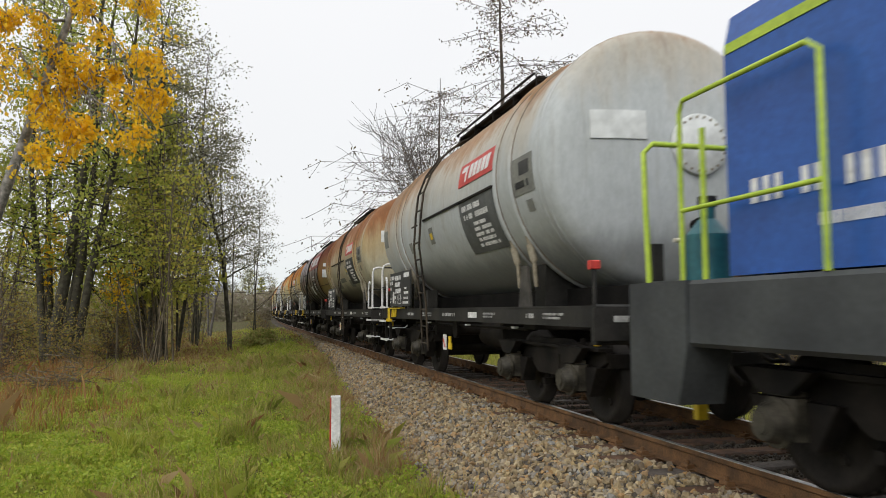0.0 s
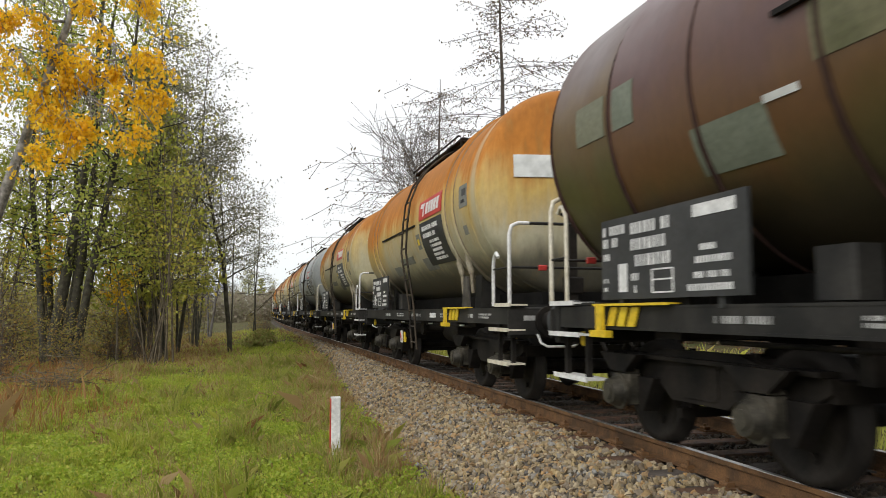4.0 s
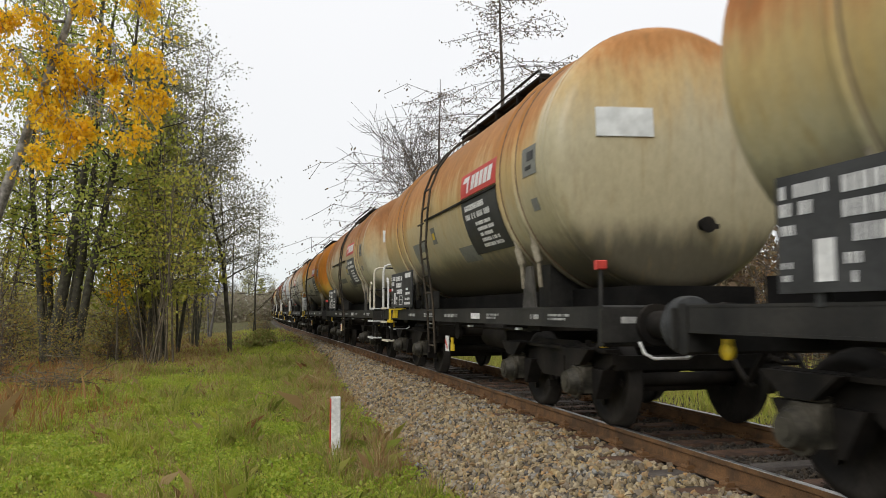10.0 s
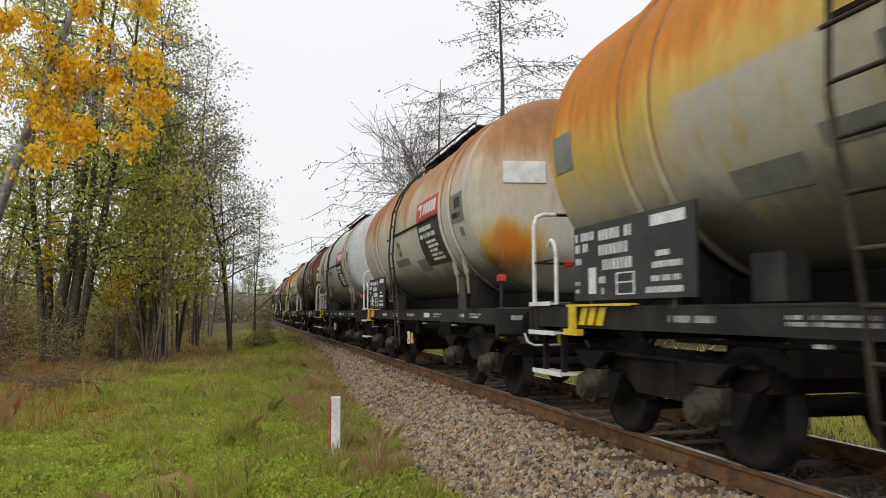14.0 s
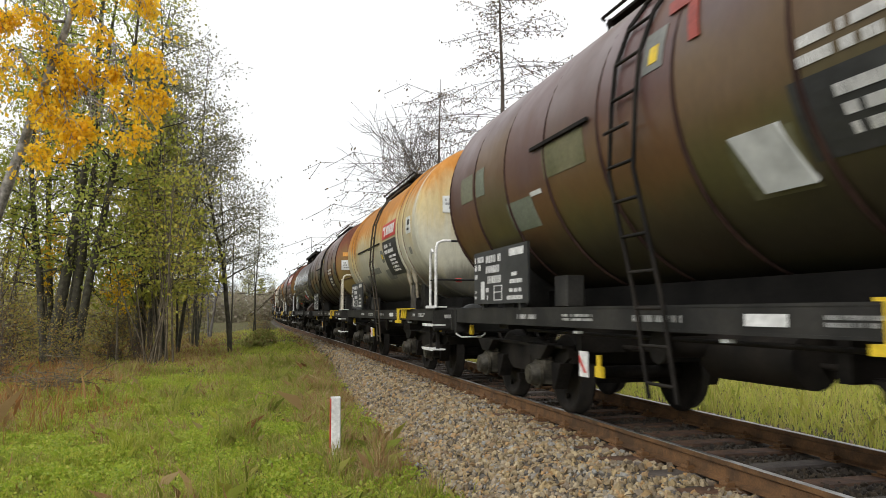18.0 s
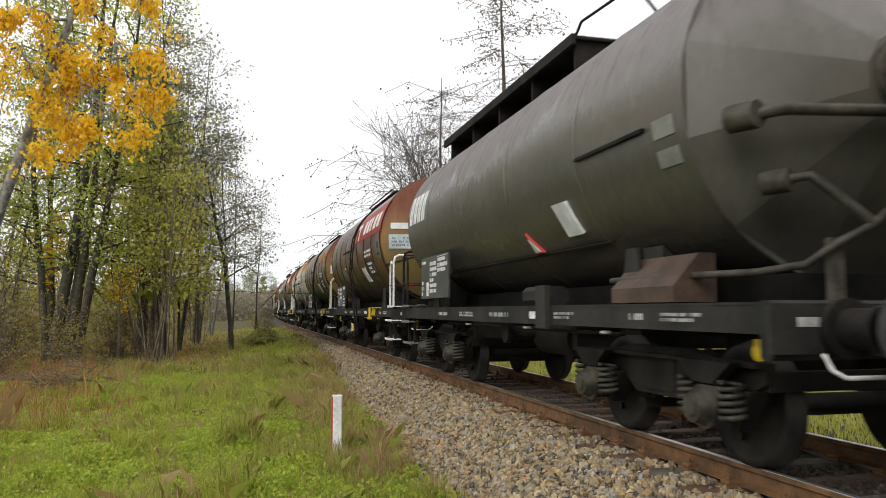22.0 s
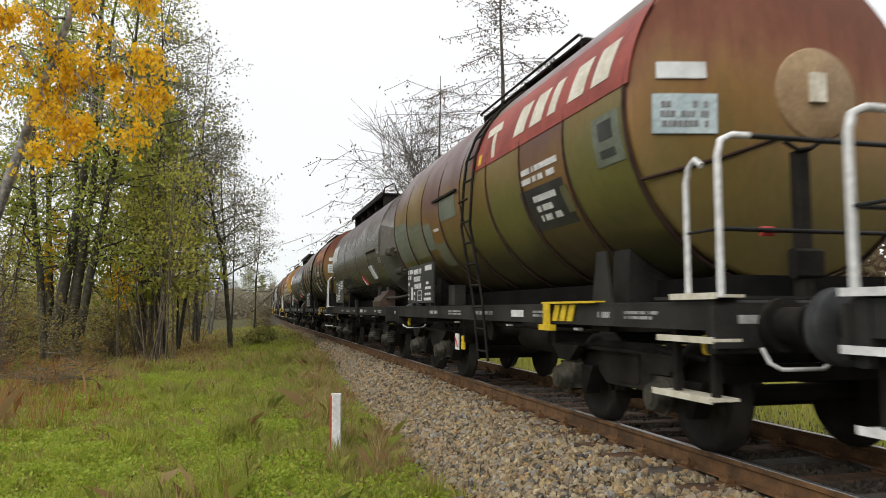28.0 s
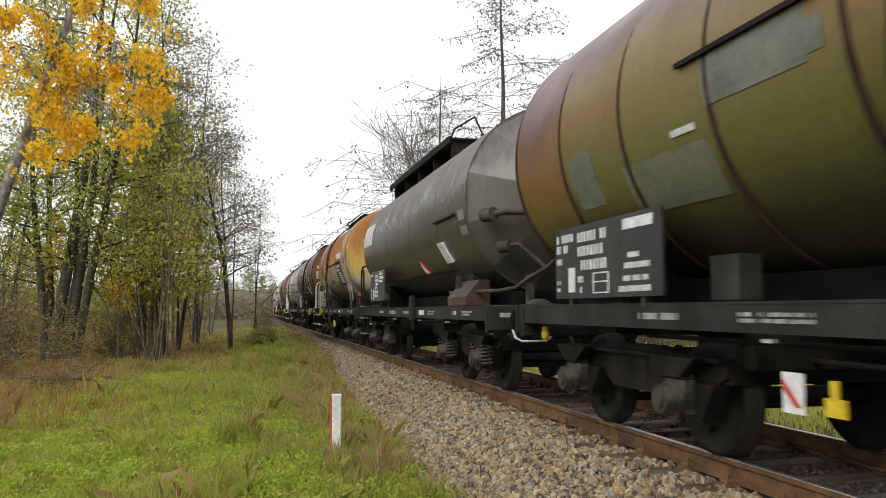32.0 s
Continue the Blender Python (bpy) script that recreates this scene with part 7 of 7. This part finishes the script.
tree("birch", "leaning birch with hanging bright yellow leaves", "tree", o, BIRCH, yc, "", 0.006)

# beyond the track: larches, a leafless tree and brown brush
o, me, tips = conifer(51, 20, None, TWIG, 20, 0.68, 0.42, 0.1, 0, 0.1)
larch_leaf = leaf_mesh("crown", scatter(random.Random(6), tips, 2, 0.14), 0.075, by_random("larch_tufts", [(0.10, 0.075, 0.045), (0.16, 0.12, 0.07), (0.08, 0.06, 0.045)], 0.9), 52, 1.2, 1.8)
larch = tree("larch", "almost bare larch with drooping side twigs", "tree", o, TWIG, larch_leaf, "larches", 0.013)
place(larch, 12.6, 35.8, 0, 1.0)
again(larch, 11.4, 43.8, 130, 0.80)
again(larch, 19.0, 46.0, 220, 0.8)
fr = random.Random(61)
o = [([Vector((0, 0, -0.4)), Vector((0.05, 0, 2.0)), Vector((-0.05, 0, 4.2)), Vector((-0.1, 0, 5.8))], 0.17, 0.10)]
for k in range(11):
    lean = -0.78 + 0.105 * k
    up = 1.0 - 0.18 * abs(lean)
    grow(fr, (-0.1 + 0.05 * lean, 0.06 * (k % 3), 4.6 + 0.12 * k), (lean * 0.85, fr.uniform(-0.5, 0.5), up), fr.uniform(5.2, 6.6), 0.05, 1, o, [], 0.42, -0.02, 7, 0.20, 7, 3)
fan = tree("bare_tree", "leafless tree with fanning grey branches", "tree", o, TWIG_GREY, None, "", 0.012)
place(fan, 10.7, 42.0, 0, 1.0)
for x, y, rz, sc in ((13.5, 9, 0, 1.0), (14.5, 12, 80, 1.2), (12.5, 15, 160, 0.9), (15.5, 18, 30, 1.3), (12.0, 22, 200, 1.0), (14.5, 25, 250, 1.3), (16.5, 7, 300, 1.2), (13.0, 29, 10, 1.1), (18, 14, 120, 1.5), (19, 22, 20, 1.5), (17.5, 3, 50, 1.2), (21, 9, 220, 1.6)):
    again(brush, x, y, rz, sc)
for k in range(24):
    y = rnd.uniform(2, 110)
    again(rnd.choice((bare, bare, aspen, spruce)), 24 + rnd.uniform(0, 14) + 0.05 * y, y, rnd.uniform(0, 360), rnd.uniform(0.5, 0.8))

# the hazy thicket that closes the view
tr = random.Random(91)
tp = []
for k in range(42000):
    y = tr.uniform(128, 150)
    x = tr.uniform(-52, 34)
    tp.append((x, y, -0.6 + tr.random() ** 1.2 * (5.2 + 3.5 * noise.noise((x * 0.16, 3.0, 1.0)) + 1.6 * noise.noise((x * 0.7, 8.0, 1.0)))))
tagged(new("far_thicket", leaf_mesh("far_thicket", tp, 0.36, by_random("hazy_brown_leaves", [(0.22, 0.19, 0.14), (0.30, 0.26, 0.19), (0.26, 0.25, 0.15), (0.34, 0.29, 0.23)], 0.9, trans=0.4), 92)), "far hazy brown thicket along the line", "woods", kind="stuff")

tp = []
for k in range(30000):
    x, y = tr.uniform(20, 30), tr.uniform(-4, 46)
    tp.append((x, y, -0.4 + tr.random() ** 1.25 * (4.6 + 2.6 * noise.noise((x * 0.25, y * 0.25, 1.0)))))
tagged(new("brown_thicket", leaf_mesh("brown_thicket", tp, 0.27, by_random("dry_thicket_leaves", [(0.11, 0.075, 0.045), (0.17, 0.115, 0.07), (0.14, 0.11, 0.06), (0.20, 0.16, 0.09)], 0.9, trans=0.25), 94)), "brown autumn thicket beyond the track", "thicket", kind="stuff")
tp = []
for k in range(15000):
    y = tr.uniform(37, 62)
    x = tr.uniform(-0.36 * y - 2, -0.055 * y - 1.2)
    tp.append((x, y, ground_z(x, y) + tr.random() ** 1.5 * (3.6 + 2.2 * noise.noise((x * 0.3, y * 0.2, 1.0)))))
tagged(new("undergrowth", leaf_mesh("undergrowth", tp, 0.12, by_random("pale_undergrowth", [(0.30, 0.30, 0.10), (0.40, 0.37, 0.13), (0.36, 0.28, 0.13), (0.27, 0.30, 0.08), (0.44, 0.33, 0.10)], 0.8, trans=0.5), 93)), "pale olive and tan undergrowth behind the trunks", "undergrowth", kind="stuff")

# ---- grass, weeds and litter ----


def view_points(rng, count, y0, y1, x_right=None, x_left=None):
    """Places on the grass in the wedge in front of the camera."""
    out = []
    while len(out) < count:
        y = math.sqrt(rng.uniform(y0 * y0, y1 * y1))
        xl = -0.34 * y - 0.6 if x_left is None else x_left
        xr = toe_x(y) + 0.35 + bend_x(y) if x_right is None else x_right
        x = rng.uniform(xl, xr)
        out.append((x, y))
    return out


def blades(name, pts, h0, h1, width, mat, seed, bend=0.5):
    g = np.random.RandomState(seed)
    m = len(pts)
    base = np.array([(x, y, ground_z(x, y) - 0.01) for x, y in pts])
    az = g.uniform(0, 2 * np.pi, m)
    side = np.stack([np.cos(az), np.sin(az), np.zeros(m)], 1)
    la = g.uniform(0, 2 * np.pi, m)
    lean = np.stack([np.cos(la), np.sin(la), np.zeros(m)], 1)
    tuft = np.array([(0.55 + 0.9 * max(0.0, noise.noise((x * 1.1, y * 0.9, 6.0)) + 0.35)) * (0.55 + 1.1 * max(0.0, noise.noise((x * 4.0, y * 3.0, 4.0)) + 0.35)) for x, y in pts])
    h = (g.uniform(h0, h1, m) * tuft)[:, None]
    k = g.uniform(0.1, bend, m)[:, None]
    w = (width * g.uniform(0.6, 1.4, m))[:, None] * (0.6 + base[:, 1:2] * 0.045)
    up = np.array([[0, 0, 1.0]])
    mid = base + up * h * 0.6 + lean * h * k * 0.35
    tip = base + up * h * (1 - 0.25 * k) + lean * h * k
    v = np.stack([base - side * w, base + side * w, mid + side * w * 0.7, tip, mid - side * w * 0.7], 1)
    f = np.arange(5 * m).reshape(m, 5)
    return many(name, v.reshape(-1, 3), f, mat, "", "")


GRASS_GREEN = by_random("green_grass", [(0.220, 0.275, 0.033), (0.363, 0.407, 0.050), (0.473, 0.473, 0.083), (0.286, 0.330, 0.044), (0.572, 0.506, 0.165)], 0.5, trans=0.55)
GRASS_DRY = by_random("dry_grass", [(0.30, 0.19, 0.08), (0.44, 0.31, 0.14), (0.26, 0.13, 0.05), (0.52, 0.41, 0.21), (0.26, 0.21, 0.07)], 0.8, trans=0.4)
WEED = by_random("weed_leaves", [(0.22, 0.31, 0.03), (0.34, 0.43, 0.045), (0.45, 0.52, 0.075), (0.27, 0.36, 0.035), (0.58, 0.54, 0.10)], 0.45, trans=0.55)
LITTER = by_random("fallen_leaves", [(0.20, 0.10, 0.03), (0.30, 0.17, 0.05), (0.14, 0.075, 0.03), (0.42, 0.28, 0.08), (0.10, 0.06, 0.03)], 0.8)
grng = random.Random(71)


def dryness(x, y):
    """0 lush, 1 dry: dry along the ballast and towards the wood's edge."""
    edge = 1 - ease(0.1, 1.1, toe_x(y) - x)
    wood = ease(-1.2 - 0.10 * y, -2.2 - 0.17 * y, x) * ease(9, 14, y) + 0.9 * ease(17, 27, y) * ease(1.0, -2.0, x)
    return min(1, 0.75 * edge * ease(6, 9, y) + wood + 0.8 * noise.noise((x * 0.8, y * 0.55, 2.0)) + 0.45 * noise.noise((x * 2.6, y * 2.0, 8.0)) - 0.02)


green, dry, weed, litter = [], [], [], []
for y0, y1, count in ((5.5, 12, 85000), (12, 20, 72000), (20, 34, 52000), (34, 60, 26000)):
    for x, y in view_points(grng, count, y0, y1):
        d = dryness(x, y)
        if x > toe_x(y) + 0.05 and grng.random() < 0.8:
            continue
        if noise.noise((x * 2.3, y * 1.5, 21.0)) < -0.20 and grng.random() < 0.72:
            continue
        r = grng.random()
        if r < d * 0.8:
            dry.append((x, y))
        elif r < 0.72:
            green.append((x, y))
        else:
            weed.append((x, y))
tagged(new("grass", blades("grass", green, 0.06, 0.24, 0.0045, GRASS_GREEN, 1, 0.9)), "bright green grass beside the track", "grass", kind="stuff")
tagged(new("dry_grass", blades("dry_grass", dry, 0.08, 0.34, 0.0035, GRASS_DRY, 2, 0.9)), "brown dry grass along the ballast", "grass", kind="stuff")
wp = []
for x, y in weed:
    if noise.noise((x * 3.1, y * 2.3, 11.0)) < -0.16:
        continue
    z = ground_z(x, y)
    for _ in range(4):
        wp.append((x + grng.gauss(0, 0.03), y + grng.gauss(0, 0.03), z + grng.uniform(0.02, 0.17) * (0.6 + 0.8 * max(0, noise.noise((x * 1.3, y * 1.1, 7.0)) + 0.4))))
tagged(new("weeds", leaf_mesh("weeds", wp, 0.028, WEED, 3)), "low broad-leaved green weeds in the grass", "weeds", kind="stuff")
lp = []
for x, y in view_points(grng, 26000, 11, 50):
    if dryness(x, y) > 0.45 + 0.4 * grng.random():
        lp.append((x, y, ground_z(x, y) + 0.02 + 0.05 * grng.random()))
for k in range(2600):
    x, y = grng.gauss(-1.9, 0.45), grng.gauss(29.5, 2.2)
    lp.append((x, y, ground_z(x, y) + 0.03 + 0.1 * grng.random()))
tagged(new("leaf_litter", leaf_mesh("leaf_litter", lp, 0.07, LITTER, 4)), "fallen brown and tan leaves under the trees", "leaf litter", kind="stuff")
# coarse tufts, green and straw-brown, on the bank and along the stones
tuft_green, tuft_dry = [], []
for k in range(320):
    y = math.sqrt(grng.uniform(6.3 ** 2, 24 ** 2))
    x = toe_x(y) - 0.15 - abs(grng.gauss(0, 0.95)) if k % 5 else grng.uniform(-0.3 * y, toe_x(y))
    rad = grng.uniform(0.07, 0.20)
    mix = 0.62 if dryness(x, y) > 0.25 else 0.15
    for q in range(int(120 + 500 * rad)):
        p = (x + grng.gauss(0, rad), y + grng.gauss(0, rad))
        (tuft_dry if grng.random() < mix else tuft_green).append(p)
tagged(new("grass_tufts", blades("grass_tufts", tuft_green, 0.14, 0.36, 0.0045, by_random("tuft_green", [(0.176, 0.216, 0.034), (0.297, 0.338, 0.054), (0.405, 0.392, 0.095), (0.230, 0.257, 0.041)], 0.6, trans=0.45), 11, 1.0)), "coarse dark green tufts of grass on the bank", "grass", kind="stuff")
tagged(new("straw_tufts", blades("straw_tufts", tuft_dry, 0.16, 0.40, 0.004, GRASS_DRY, 12, 1.0)), "straw-brown tufts of dead grass by the ballast", "grass", kind="stuff")
bp = []
for k in range(5200):
    a, q = grng.uniform(0, 2 * math.pi), math.sqrt(grng.random())
    x, y = 0.7 + 0.75 * q * math.cos(a), 33.5 + 2.2 * q * math.sin(a)
    bp.append((x, y, ground_z(x, y) + (0.12 + 0.55 * (1 - q * q)) * grng.uniform(0.55, 1.05) + 0.40 * noise.noise((x * 1.6, y * 1.1, 1.0))))
tagged(new("bramble_patch", leaf_mesh("bramble_patch", bp, 0.085, by_random("bramble_leaves", [(0.20, 0.24, 0.05), (0.29, 0.32, 0.07), (0.24, 0.22, 0.06), (0.36, 0.33, 0.10), (0.28, 0.19, 0.07)], 0.55, trans=0.35), 95)), "low mound of dark green bramble leaves", "bramble", kind="stuff")
# tall rusty weeds at the wood's edge
tw = [(x, y) for x, y in view_points(grng, 26000, 10.5, 24) if x < -0.5 - 0.13 * y + 1.6 * noise.noise((x * 0.7, y * 0.5, 4.0)) and grng.random() < 0.55]
tagged(new("tall_weeds", blades("tall_weeds", tw, 0.15, 0.60, 0.004, by_random("rust_weeds", [(0.24, 0.10, 0.03), (0.38, 0.17, 0.05), (0.20, 0.12, 0.04), (0.38, 0.25, 0.10), (0.33, 0.13, 0.035)], 0.85, trans=0.2), 8, 0.5)), "tall rust-brown dead weeds before the wood", "weeds", kind="stuff")
# yellowing grass beyond the track
rg = [(grng.uniform(6.9, 16), grng.uniform(-2, 34)) for _ in range(52000)]
tagged(new("verge_grass", blades("verge_grass", rg, 0.10, 0.40, 0.009, by_random("yellow_green_grass", [(0.46, 0.50, 0.09), (0.60, 0.60, 0.13), (0.54, 0.47, 0.16), (0.36, 0.42, 0.07)], 0.7, trans=0.5), 9, 0.8)), "yellow-green grass beyond the track", "grass", kind="stuff")
# a heap of cut branches at the wood's edge
o, tips = [], []
hr = random.Random(81)
for k in range(60):
    p = Vector((-3.6 + hr.gauss(0, 0.45), 18.0 + hr.gauss(0, 0.4), ground_z(-3.6, 18.0) + abs(hr.gauss(0, 0.30))))
    grow(hr, p, (hr.gauss(0, 1), hr.gauss(0, 0.6), hr.uniform(-0.05, 0.25)), hr.uniform(0.3, 0.85), 0.010, 2, o, tips, 0.5, 0.05, 3, 0.3, 4, 3)
heap = tree("brushwood_heap", "heap of grey-brown cut branches on the grass", "brushwood", o, BARK_BROWN)


def motions():
    """The train rolls past, slowing a little; each wagon follows the rails, and its wheels turn while it is near."""
    start_of = {}
    for ob, y in TRAIN:
        start_of[ob] = y
        rows = []
        t = 0.0
        while t <= 32.001:
            rows.append((t, track_pose(y - travel(t))))
            t += 1.0
        walk(ob, rows)
    for ws, w, dy in WHEELS:
        y = start_of[w]
        base = ws.matrix_basis.translation.copy()
        def turned(t):
            return Matrix.Translation(base) @ Matrix.Rotation(travel(t) / 0.46, 4, "X")
        t_in = [t / 10 for t in range(0, 320) if -4 < y - travel(t / 10) < 18]
        if not t_in:
            continue
        t, last = t_in[0], t_in[-1]
        rows = [(0.0, turned(t))] if t > 0 else []
        if t > 0.2:
            rows.append((t - 0.1, turned(t)))
        while t <= last:
            rows.append((t, turned(t)))
            t += 2 / 30
        if t < 31.9:
            rows.append((32.0, turned(t - 2 / 30)))
        walk(ws, rows)


motions()
